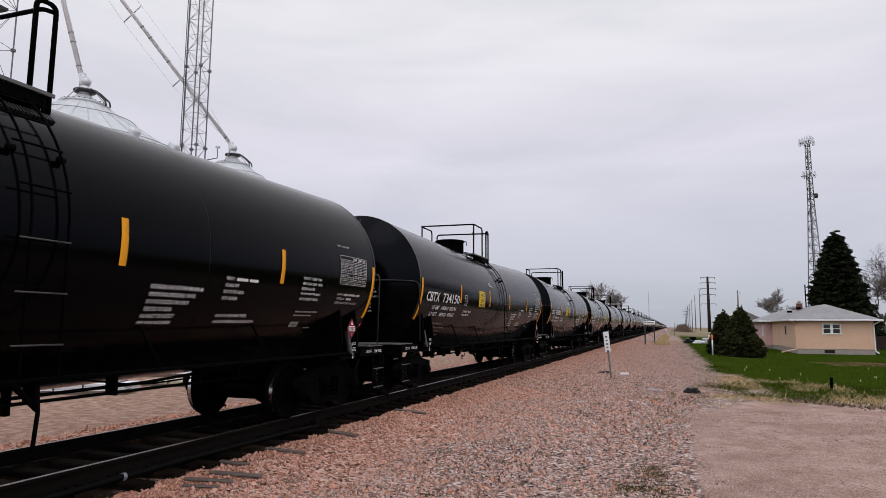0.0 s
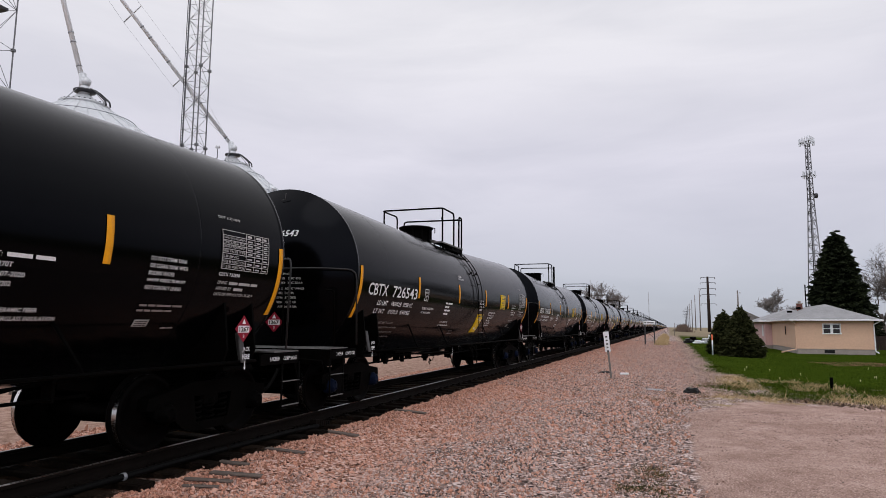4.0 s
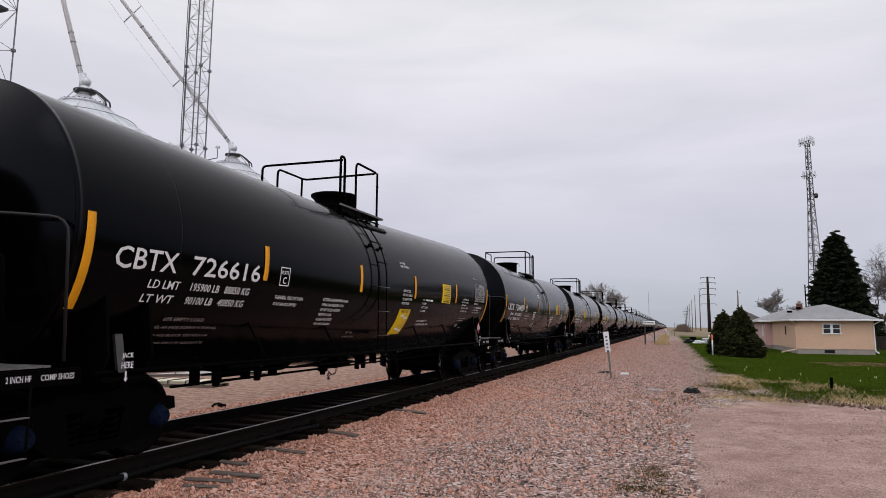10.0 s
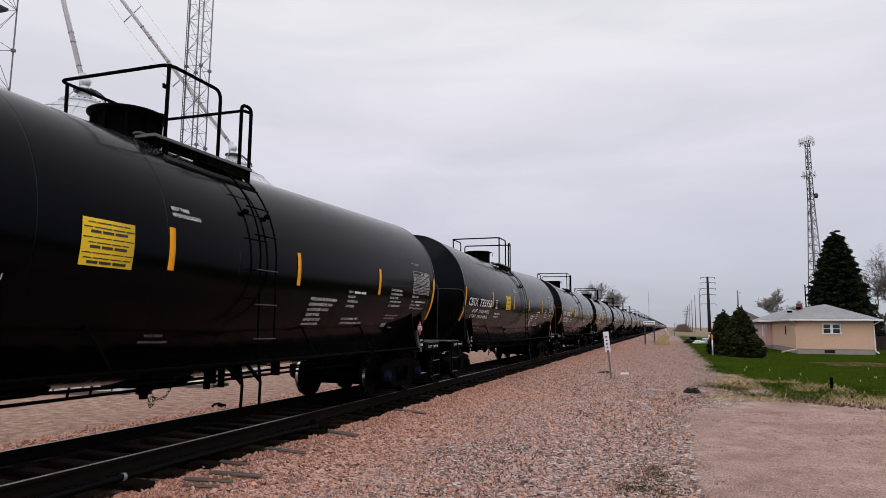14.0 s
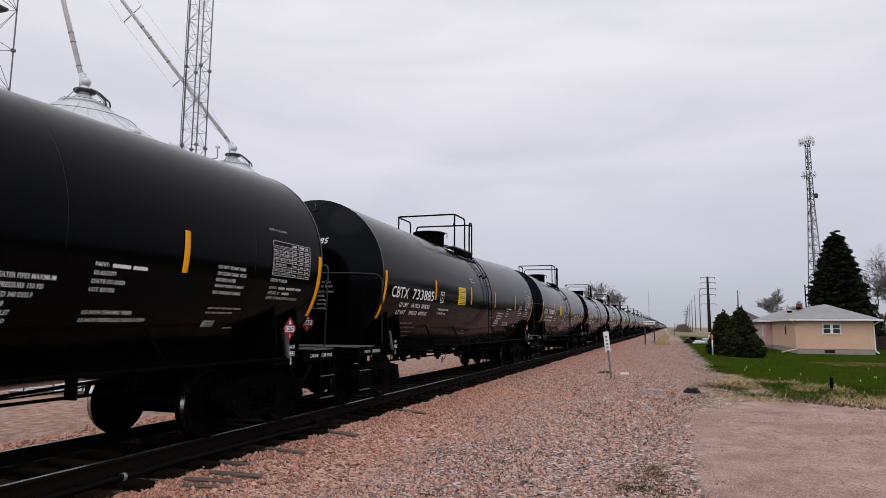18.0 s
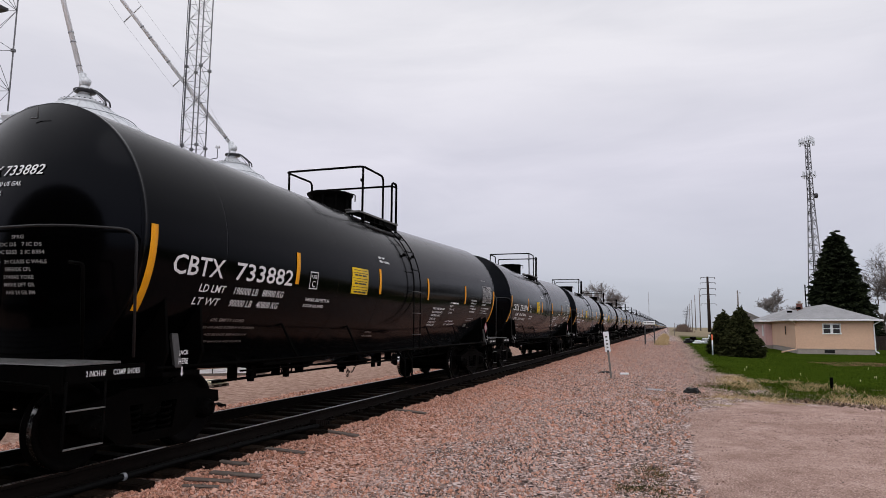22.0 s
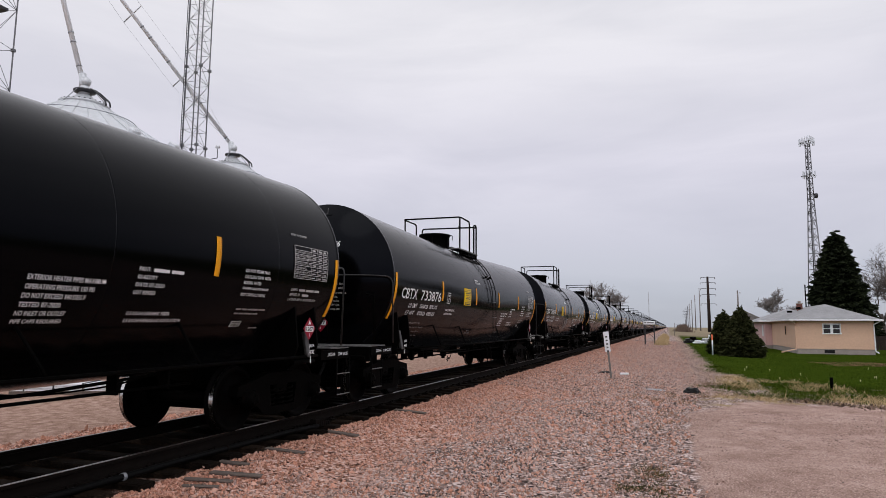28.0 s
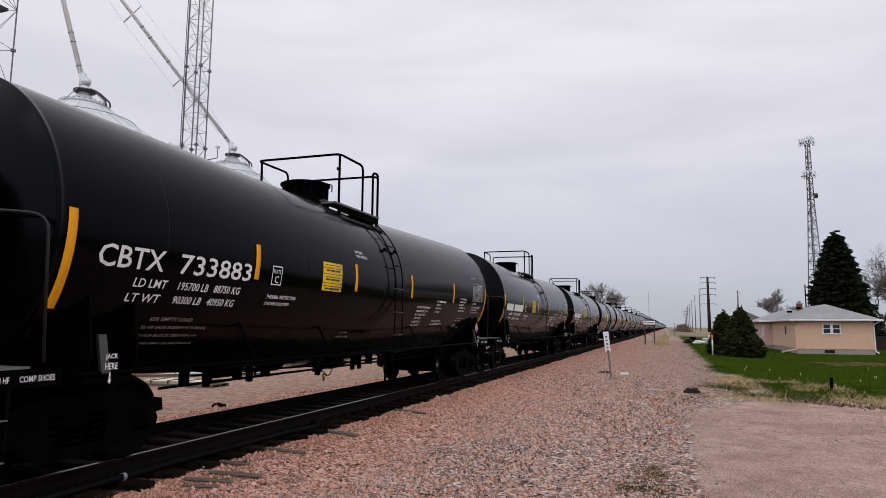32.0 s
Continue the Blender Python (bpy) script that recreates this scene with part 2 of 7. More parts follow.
# ---- mesh helpers ----
class Mesh:
    """Collects vertices and faces of one part."""

    def __init__(self):
        self.v, self.f, self.smooth = [], [], []

    def add(self, verts, faces, smooth=False):
        o = len(self.v)
        self.v += [tuple(p) for p in verts]
        self.f += [tuple(i + o for i in f) for f in faces]
        self.smooth += [smooth] * len(faces)
        return self

    def box(self, x0, x1, y0, y1, z0, z1, c=0.0, m=None):
        """A box, its edges chamfered by c."""
        c = min(c, 0.45 * min(x1 - x0, y1 - y0, z1 - z0))
        if c <= 0:
            v = [(x, y, z) for x in (x0, x1) for y in (y0, y1) for z in (z0, z1)]
            f = [(0, 1, 3, 2), (4, 6, 7, 5), (0, 4, 5, 1), (2, 3, 7, 6), (0, 2, 6, 4), (1, 5, 7, 3)]
        else:
            v, idx = [], {}
            X, Y, Z = (x0, x1), (y0, y1), (z0, z1)
            for i in (0, 1):
                for j in (0, 1):
                    for k in (0, 1):
                        sx, sy, sz = (c if i == 0 else -c), (c if j == 0 else -c), (c if k == 0 else -c)
                        for a, p in enumerate(((X[i], Y[j] + sy, Z[k] + sz), (X[i] + sx, Y[j], Z[k] + sz), (X[i] + sx, Y[j] + sy, Z[k]))):
                            idx[i, j, k, a] = len(v)
                            v.append(p)
            q = lambda *a: tuple(idx[t] for t in a)
            f = []
            for i in (0, 1):
                f.append(q((i, 0, 0, 0), (i, 0, 1, 0), (i, 1, 1, 0), (i, 1, 0, 0)))
                f.append(q((0, i, 0, 1), (1, i, 0, 1), (1, i, 1, 1), (0, i, 1, 1)))
                f.append(q((0, 0, i, 2), (0, 1, i, 2), (1, 1, i, 2), (1, 0, i, 2)))
                for j in (0, 1):
                    f.append(q((i, j, 0, 0), (i, j, 1, 0), (i, j, 1, 1), (i, j, 0, 1)))
                    f.append(q((i, 0, j, 0), (i, 1, j, 0), (i, 1, j, 2), (i, 0, j, 2)))
                    f.append(q((0, i, j, 1), (1, i, j, 1), (1, i, j, 2), (0, i, j, 2)))
                    for k in (0, 1):
                        f.append(q((i, j, k, 0), (i, j, k, 1), (i, j, k, 2)))
        if m is not None:
            v = [tuple(m @ Vector(p)) for p in v]
        return self.add(v, f)

    def tube(self, pts, r, n=8, close=False, smooth=True, r1=None):
        """A round bar along points."""
        pts = [Vector(p) for p in pts]
        rings, v, f = len(pts), [], []
        ref = None
        for i, p in enumerate(pts):
            a, b = pts[max(i - 1, 0)], pts[min(i + 1, rings - 1)]
            if close:
                a, b = pts[i - 1], pts[(i + 1) % rings]
            d = (b - a).normalized()
            if ref is None:
                ref = Vector((0, 0, 1)) if abs(d.z) < 0.9 else Vector((1, 0, 0))
            s = d.cross(ref).normalized()
            u = s.cross(d).normalized()
            ref = u
            rad = r if r1 is None else r + (r1 - r) * i / max(1, rings - 1)
            v += [p + rad * (math.cos(2 * math.pi * k / n) * s + math.sin(2 * math.pi * k / n) * u) for k in range(n)]
        for i in range(rings if close else rings - 1):
            j = (i + 1) % rings
            f += [(i * n + k, i * n + (k + 1) % n, j * n + (k + 1) % n, j * n + k) for k in range(n)]
        self.add(v, f, smooth)
        if not close:
            o = len(self.v) - len(v)
            self.f += [tuple(o + k for k in range(n))[::-1], tuple(o + (rings - 1) * n + k for k in range(n))]
            self.smooth += [False, False]
        return self

    def lathe(self, prof, n=24, axis="z", at=(0, 0, 0), smooth=True, a0=0.0, a1=360.0):
        """A profile of (radius, height) turned about an axis through at."""
        full = a1 - a0 >= 359.9
        cols = n if full else n + 1
        v = []
        for rad, hgt in prof:
            for k in range(cols):
                a = radians(a0 + (a1 - a0) * k / n)
                c, s = rad * math.cos(a), rad * math.sin(a)
                p = {"z": (c, s, hgt), "x": (hgt, c, s), "y": (c, hgt, s)}[axis]
                v.append((p[0] + at[0], p[1] + at[1], p[2] + at[2]))
        f = []
        for i in range(len(prof) - 1):
            for k in range(n):
                j = (k + 1) % cols
                f.append((i * cols + k, i * cols + j, (i + 1) * cols + j, (i + 1) * cols + k))
        return self.add(v, f, smooth)

    def disc(self, rad, hgt, n=24, axis="z", at=(0, 0, 0)):
        return self.lathe([(rad, hgt), (0.0, hgt)], n, axis, at, False)

    def data(self, name):
        me = bpy.data.meshes.new(name)
        me.from_pydata(self.v, [], self.f)
        me.polygons.foreach_set("use_smooth", self.smooth)
        me.update()
        return me


def fixed_normals(me):
    bm = bmesh.new()
    bm.from_mesh(me)
    bmesh.ops.recalc_face_normals(bm, faces=bm.faces)
    bm.to_mesh(me)
    bm.free()
    return me


def part(name, mesh, material, parent=None, label="", at=None):
    """Links one mesh as an object of its own, under a thing or a part."""
    me = mesh if isinstance(mesh, bpy.types.Mesh) else fixed_normals(mesh.data(name))
    if not me.materials:
        me.materials.append(material)
    ob = new(name, me)
    ob.parent = parent
    if at is not None:
        ob.matrix_basis = at
    return tagged(ob, label)


def np_mesh(name, v, f, material, smooth=False):
    me = bpy.data.meshes.new(name)
    me.from_pydata(np.asarray(v).tolist(), [], np.asarray(f).tolist())
    if smooth:
        me.polygons.foreach_set("use_smooth", [True] * len(me.polygons))
    me.materials.append(material)
    me.update()
    return me


def arc_pts(c, r, a0, a1, u, w, n=5):
    """Points on a bend about c from angle a0 to a1 in the plane of u and w."""
    c, u, w = Vector(c), Vector(u), Vector(w)
    return [c + r * (math.cos(radians(a0 + (a1 - a0) * i / n)) * u + math.sin(radians(a0 + (a1 - a0) * i / n)) * w) for i in range(n + 1)]


def rounded(pts, r=0.08, n=4):
    """A path with its inner corners rounded."""
    pts = [Vector(p) for p in pts]
    out = [pts[0]]
    for a, b, c in zip(pts, pts[1:], pts[2:]):
        d0, d1 = (a - b), (c - b)
        k = min(r, d0.length * 0.45, d1.length * 0.45)
        p0, p1 = b + d0.normalized() * k, b + d1.normalized() * k
        for i in range(n + 1):
            t = i / n
            out.append((1 - t) ** 2 * p0 + 2 * t * (1 - t) * b + t * t * p1)
    return out + [pts[-1]]


TEXTS = {}


def letters(body, weight=0.011):
    """Outlines of a line of writing, scaled to 1 x 1."""
    if (body, weight) not in TEXTS:
        cu = bpy.data.curves.new("letters", "FONT")
        cu.body, cu.resolution_u, cu.offset = body, 2, weight
        ob = bpy.data.objects.new("letters", cu)
        me = ob.to_mesh()
        v = np.array([tuple(p.co) for p in me.vertices])
        f = [tuple(p.vertices) for p in me.polygons]
        ob.to_mesh_clear()
        bpy.data.objects.remove(ob)
        lo, hi = v.min(0), v.max(0)
        v = (v - lo) / np.maximum(hi - lo, 1e-6)
        TEXTS[body, weight] = (v[:, 0], v[:, 1], f)
    return TEXTS[body, weight]


# ---- ground ----
def smooth01(a, b, x):
    t = np.clip((x - a) / (b - a), 0, 1)
    return t * t * (3 - 2 * t)


def gz(x, y):
    """The height of the ground over the rail heads, which lie at z = 0."""
    x, y = np.asarray(x, float), np.asarray(y, float)
    z = -0.27 - 0.11 * smooth01(1.5, 2.9, x) - 0.10 * smooth01(1.5, 2.6, -x)
    z = z - 0.28 * smooth01(9.0, 16.0, x) * smooth01(24.0, 55.0, y)
    z = z + 0.05 * smooth01(6.6, 7.4, x) * (1 - smooth01(14, 19, y))
    return z


def axis_steps(lo, hi, near, step, grow):
    """Grid lines, close near a place and wider with distance."""
    out, x, s = [near], near, step
    while x < hi:
        s *= grow
        x += s
        out.append(min(x, hi))
    x, s = near, step
    left = []
    while x > lo:
        s *= grow
        x -= s
        left.append(max(x, lo))
    return np.array(left[::-1] + out)


gx = np.unique(np.concatenate([np.arange(-9, 13, 0.22), axis_steps(-2500, -9.3, -9.3, 0.3, 1.25), axis_steps(13.3, 2500, 13.3, 0.3, 1.2)]))
gy = np.unique(np.concatenate([np.arange(2, 30, 0.25), axis_steps(-400, 1.7, 1.7, 0.3, 1.3), axis_steps(30.3, 4000, 30.3, 0.3, 1.09)]))
GX, GY = np.meshgrid(gx, gy)
GZ = gz(GX, GY)
rng = np.random.default_rng(3)
near_m = (np.abs(GX) < 13) & (GY < 30)
GZ = GZ + np.where(near_m & (GX > -8), rng.normal(0, 0.008, GX.shape), 0) * np.where((GX > 7.2) & (GY < 18), 0.25, 1.0)
nx, ny = len(gx), len(gy)
ii = (np.arange(ny - 1)[:, None] * nx + np.arange(nx - 1)[None, :]).ravel()
gfaces = np.stack([ii, ii + 1, ii + nx + 1, ii + nx], 1)


def ground_material():
    """Pink crushed stone by the line, a worn drive, lawn, dry verge and open fields, with ragged edges."""
    m = bpy.data.materials.new("ground_cover")
    m.use_nodes = True
    nt = m.node_tree
    b = nt.nodes["Principled BSDF"]
    b.inputs["Roughness"].default_value = 0.92
    b.inputs["Specular IOR Level"].default_value = 0.0
    k = nt.links.new
    tc = nt.nodes.new("ShaderNodeTexCoord")
    sep = nt.nodes.new("ShaderNodeSeparateXYZ")
    k(tc.outputs["Object"], sep.inputs[0])

    def noise_(scale, detail=5.0, rough=0.55):
        n = nt.nodes.new("ShaderNodeTexNoise")
        n.inputs["Scale"].default_value, n.inputs["Detail"].default_value, n.inputs["Roughness"].default_value = scale, detail, rough
        k(tc.outputs["Object"], n.inputs["Vector"])
        return n.outputs["Fac"]

    def math_(op, a, c, d=None):
        n = nt.nodes.new("ShaderNodeMath")
        n.operation = op
        for s, val in zip(n.inputs, (a, c, d)):
            if val is None:
                continue
            if isinstance(val, (int, float)):
                s.default_value = val
            else:
                k(val, s)
        return n.outputs[0]

    def step(val, a, c):
        n = nt.nodes.new("ShaderNodeMapRange")
        n.interpolation_type = "SMOOTHSTEP"
        n.inputs["From Min"].default_value, n.inputs["From Max"].default_value = a, c
        k(val, n.inputs["Value"])
        return n.outputs["Result"]

    def ramp(fac, *stops):
        n = nt.nodes.new("ShaderNodeValToRGB")
        e = n.color_ramp.elements
        e[0].position, e[0].color = stops[0][0], (*stops[0][1], 1)
        e[1].position, e[1].color = stops[-1][0], (*stops[-1][1], 1)
        for p, c in stops[1:-1]:
            e.new(p).color = (*c, 1)
        k(fac, n.inputs[0])
        return n.outputs[0]

    def mix(fac, a, c):
        n = nt.nodes.new("ShaderNodeMix")
        n.data_type = "RGBA"
        k(fac, n.inputs[0])
        k(a, n.inputs[6])
        k(c, n.inputs[7])
        return n.outputs[2]

    vor = nt.nodes.new("ShaderNodeTexVoronoi")
    vor.inputs["Scale"].default_value = 24.0
    k(tc.outputs["Object"], vor.inputs["Vector"])
    vsep = nt.nodes.new("ShaderNodeSeparateColor")
    k(vor.outputs["Color"], vsep.inputs[0])
    wob, wob2 = noise_(0.9, 4), noise_(3.5, 4)
    x, y = sep.outputs["X"], sep.outputs["Y"]
    wx = math_("ADD", x, math_("MULTIPLY", math_("SUBTRACT", wob, 0.5), 1.6))
    wy = math_("ADD", y, math_("MULTIPLY", math_("SUBTRACT", wob2, 0.5), 3.0))
    pink = ramp(vsep.outputs[0], (0.0, (0.05, 0.026, 0.02)), (0.35, (0.28, 0.14, 0.098)), (0.7, (0.56, 0.35, 0.29)), (1.0, (0.68, 0.51, 0.45)))
    grey = ramp(vsep.outputs[1], (0.0, (0.028, 0.022, 0.02)), (0.4, (0.19, 0.135, 0.12)), (0.8, (0.53, 0.41, 0.375)), (1.0, (0.66, 0.56, 0.53)))
    fine = noise_(45, 5, 0.75)
    speck = math_("ADD", math_("MULTIPLY", fine, 0.72), math_("MULTIPLY", noise_(1.3, 6, 0.7), 0.28))
    drive = ramp(speck, (0.395, (0.115, 0.072, 0.059)), (0.465, (0.275, 0.183, 0.152)), (0.535, (0.365, 0.253, 0.214)), (0.61, (0.60, 0.46, 0.405)))
    road = ramp(math_("ADD", math_("MULTIPLY", noise_(5, 6), 0.5), math_("MULTIPLY", noise_(38, 4, 0.7), 0.5)), (0.34, (0.15, 0.088, 0.066)), (0.5, (0.33, 0.215, 0.168)), (0.64, (0.50, 0.36, 0.295)))
    lawn = ramp(noise_(9, 6, 0.7), (0.3, (0.016, 0.028, 0.003)), (0.55, (0.036, 0.058, 0.006)), (0.8, (0.070, 0.088, 0.014)))
    dry = ramp(noise_(6, 6, 0.7), (0.3, (0.20, 0.145, 0.085)), (0.6, (0.36, 0.27, 0.16)), (0.8, (0.48, 0.38, 0.24)))
    field = ramp(noise_(0.02, 5), (0.35, (0.19, 0.16, 0.115)), (0.65, (0.27, 0.22, 0.15)))
    gmask = step(math_("ADD", math_("MULTIPLY", x, 0.25), math_("MULTIPLY", math_("SUBTRACT", noise_(0.35, 5, 0.65), 0.5), 1.5)), 0.58, 1.05)
    col = mix(gmask, pink, grey)
    # ballast between and beside the rails, its brown taken down to near black
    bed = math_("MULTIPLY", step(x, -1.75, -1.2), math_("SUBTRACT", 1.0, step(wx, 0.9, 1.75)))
    bed_col = ramp(noise_(4, 6), (0.3, (0.008, 0.0055, 0.004)), (0.7, (0.034, 0.021, 0.013)))
    col = mix(bed, col, bed_col)
    # the lane behind the line
    col = mix(math_("SUBTRACT", 1.0, step(x, -3.4, -2.7)), col, road)
    # verge and lawn on the far side
    gy_edge = math_("SUBTRACT", wy, math_("MULTIPLY", step(x, 7.0, 9.5), 9.0))
    lx = math_("ADD", wx, math_("MULTIPLY", step(y, 24.0, 34.0), 1.0))
    lawn_m = math_("MULTIPLY", step(lx, 9.2, 9.9), step(gy_edge, 9.8, 11.6))
    dry_m = math_("MULTIPLY", step(wx, 7.1, 7.9), step(gy_edge, 7.8, 9.5))
    col = mix(math_("MULTIPLY", dry_m, step(noise_(1.7, 5, 0.6), 0.46, 0.60)), col, dry)
    bare = step(math_("SUBTRACT", noise_(0.7, 5, 0.7), math_("MULTIPLY", step(y, 21.0, 29.0), 0.22)), 0.47, 0.56)
    patch = math_("SUBTRACT", 1.0, bare)
    col = mix(math_("MULTIPLY", lawn_m, patch), col, lawn)
    # fields beyond
    col = mix(step(math_("ADD", y, math_("MULTIPLY", x, 0.0)), 120.0, 180.0), col, mix(step(x, 5.5, 7.5), mix(step(math_("MULTIPLY", x, -1.0), 14.0, 22.0), col, field), field))
    col = mix(math_("SUBTRACT", 1.0, step(x, -60.0, -45.0)), col, field)
    # drive
    dmask = math_("MULTIPLY", step(math_("ADD", x, math_("MULTIPLY", math_("SUBTRACT", wob2, 0.5), 0.35)), 6.95, 7.08), math_("SUBTRACT", 1.0, step(math_("SUBTRACT", wy, math_("MULTIPLY", step(x, 6.9, 8.8), 3.2)), 14.9, 15.3)))
    col = mix(dmask, col, drive)
    k(col, b.inputs["Base Color"])
    bp = nt.nodes.new("ShaderNodeBump")
    bp.inputs["Strength"].default_value, bp.inputs["Distance"].default_value = 0.9, 0.03
    k(math_("MULTIPLY", math_("ADD", vor.outputs["Distance"], math_("MULTIPLY", fine, 0.5)), math_("SUBTRACT", 1.0, math_("MULTIPLY", dmask, 0.5))), bp.inputs["Height"])
    k(bp.outputs[0], b.inputs["Normal"])
    return m


M["ground"] = ground_material()
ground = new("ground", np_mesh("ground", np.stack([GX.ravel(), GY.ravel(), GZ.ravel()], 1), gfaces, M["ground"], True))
tagged(ground, "pink crushed stone, worn drive, lawn and open fields", "ground", kind="structure")

# ---- the line ----
RAIL_X = 0.782
TRACK_END = 2200.0


def rail_profile(side):
    """Rail section as (across, height) pairs."""
    half = [(0.0, 0.0), (0.028, -0.001), (0.036, -0.010), (0.036, -0.034), (0.012, -0.045), (0.009, -0.10), (0.016, -0.145), (0.070, -0.158), (0.070, -0.168)]
    return half


def build_rail(side):
    rail = tagged(new("rail"), "steel rail with a polished running surface and a rusty web", "rail", "rails of the line", "structure")
    x = side * RAIL_X
    ys = [-60.0, 0.0, 20.0, 60.0, 200.0, 700.0, TRACK_END]
    half = rail_profile(side)
    ring = [(a, b) for a, b in half] + [(-a, b) for a, b in half[:0:-1]]
    m = Mesh()
    n = len(ring)
    for yy in ys:
        m.v += [(x + a, yy, b) for a, b in ring]
    for i in range(len(ys) - 1):
        m.f += [(i * n + k, i * n + (k + 1) % n, (i + 1) * n + (k + 1) % n, (i + 1) * n + k) for k in range(n)]
    m.smooth = [False] * len(m.f)
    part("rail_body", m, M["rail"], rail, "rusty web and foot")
    t = Mesh().box(x - 0.024, x + 0.024, -60, TRACK_END, -0.003, 0.0025)
    part("running_surface", t, M["rail_top"], rail, "polished running surface")
    return rail


rails = [build_rail(-1), build_rail(1)]

tie_rng = random.Random(5)
tie_mesh = []
for i in range(4):
    tm = Mesh().box(-1.30, 1.30, -0.115, 0.115, -0.18, 0.0, 0.018)
    me = fixed_normals(tm.data("tie"))
    r2 = random.Random(20 + i)
    for v in me.vertices:
        v.co.x += r2.uniform(-0.03, 0.03) if abs(v.co.x) > 1 else 0
        v.co.z += r2.uniform(-0.006, 0.006)
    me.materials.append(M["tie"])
    tie_mesh.append(me)
ties = tagged(new("railway_ties"), "dark creosoted timber ties half buried in ballast", "railway ties", "", "structure")
for i in range(160):
    part("tie", tie_mesh[i % 4], None, ties, at=pose(tie_rng.uniform(-0.05, 0.06), -4.0 + i * 0.535 + tie_rng.uniform(-0.03, 0.03), -0.19 + tie_rng.uniform(-0.012, 0.006), 0, 0, tie_rng.uniform(-1.6, 1.6)))
far_ties = Mesh()
for i in range(600):
    y0 = 81.7 + i * 0.535
    far_ties.box(-1.3, 1.3, y0 - 0.115, y0 + 0.115, -0.30, -0.19)
tagged(part("tie_run", far_ties, M["tie"], ties), kind="stuff")


# ---- tank cars ----
R, ZC, HALF, PITCH = 1.570, 2.4684, 7.148, 16.5307
WHEEL_R, TRUCK, AXLE = 0.457, 6.33, 0.84
STRIPES = ((0.115, 0.213, -31.0), (2.94, 3.035, -12.8), (5.803, 5.893, -13.0), (8.38, 8.47, -13.3), (11.20, 11.29, -13.4), (14.125, 14.215, -31.0))
AXLES = [-TRUCK - AXLE, -TRUCK + AXLE, TRUCK - AXLE, TRUCK + AXLE]


SAG = 0.16


def sag(s):
    """How far the tank's axis, which slopes from both ends to its middle, lies below its ends."""
    return SAG * max(0.0, 1 - abs(s - HALF) / HALF)


def on_tank(s, th, lift=0.0):
    """A place on the tank's jacket: s metres behind the front seam, th degrees above the height of the end seams' middle on the camera's side."""
    d = sag(s)
    a = radians(th) + d / R * math.cos(radians(th)) ** 2
    return (R + lift) * math.cos(a), s - HALF, ZC - d + (R + lift) * math.sin(a)


def sagged(m):
    """Bends a straight tank to its sloping axis."""
    m.v = [(x, y, z - sag(y + HALF)) for x, y, z in m.v]
    return m


def patch_on_tank(s0, s1, t0, t1, lift=0.008, n=8, slant=0.0, thick=0.0025):
    """A thin curved sheet on the jacket."""
    m = Mesh()
    v = []
    for up in (0.0, thick):
        for i in range(n + 1):
            th = t0 + (t1 - t0) * i / n
            o = slant * i / n
            v += [on_tank(s0 + o, th, lift + up), on_tank(s1 + o, th, lift + up)]
    k = 2 * (n + 1)
    f = [(k + 2 * i, k + 2 * i + 1, k + 2 * i + 3, k + 2 * i + 2) for i in range(n)]
    f += [(2 * i, 2 * i + 2, k + 2 * i + 2, k + 2 * i) for i in range(n)] + [(2 * i + 1, k + 2 * i + 1, k + 2 * i + 3, 2 * i + 3) for i in range(n)]
    return m.add(v, f, True)


def write_on_tank(m, body, s, th, width, height, lean=0.0, lift=0.012):
    """Adds a line of writing to m, its lower left corner at s, th."""
    us, vs, f = letters(body)
    v = [on_tank(s + u * width + lean * w * height, th + math.degrees(w * height / R), lift) for u, w in zip(us, vs)]
    return m.add(v, f)


def bars_on_tank(m, s, th, width, height, words=(1.0,), lift=0.012, lean=0.0):
    """Adds bars in place of words that cannot be read."""
    tot = sum(words) + 0.16 * (len(words) - 1)
    at = 0.0
    for w in words:
        a, b = at / tot * width, (at + w) / tot * width
        v = [on_tank(s + a, th, lift), on_tank(s + b, th, lift), on_tank(s + b + lean * height, th + math.degrees(height / R), lift), on_tank(s + a + lean * height, th + math.degrees(height / R), lift)]
        m.add(v, [(0, 1, 2, 3)])
        at += w + 0.16
    return m


HEAD_D = 0.50
HEAD_R = (R * R + HEAD_D * HEAD_D) / (2 * HEAD_D)


def on_head(x, z, lift=0.006):
    """A place on the front head."""
    q = min(R * R, x * x + (z - ZC) ** 2)
    return x, -HALF - (math.sqrt(HEAD_R * HEAD_R - q) - HEAD_R + HEAD_D) - lift, z


def write_on_head(m, body, x, z, width, height, lean=0.18):
    us, vs, f = letters(body)
    return m.add([on_head(x + u * width + lean * w * height, z + w * height) for u, w in zip(us, vs)], f)


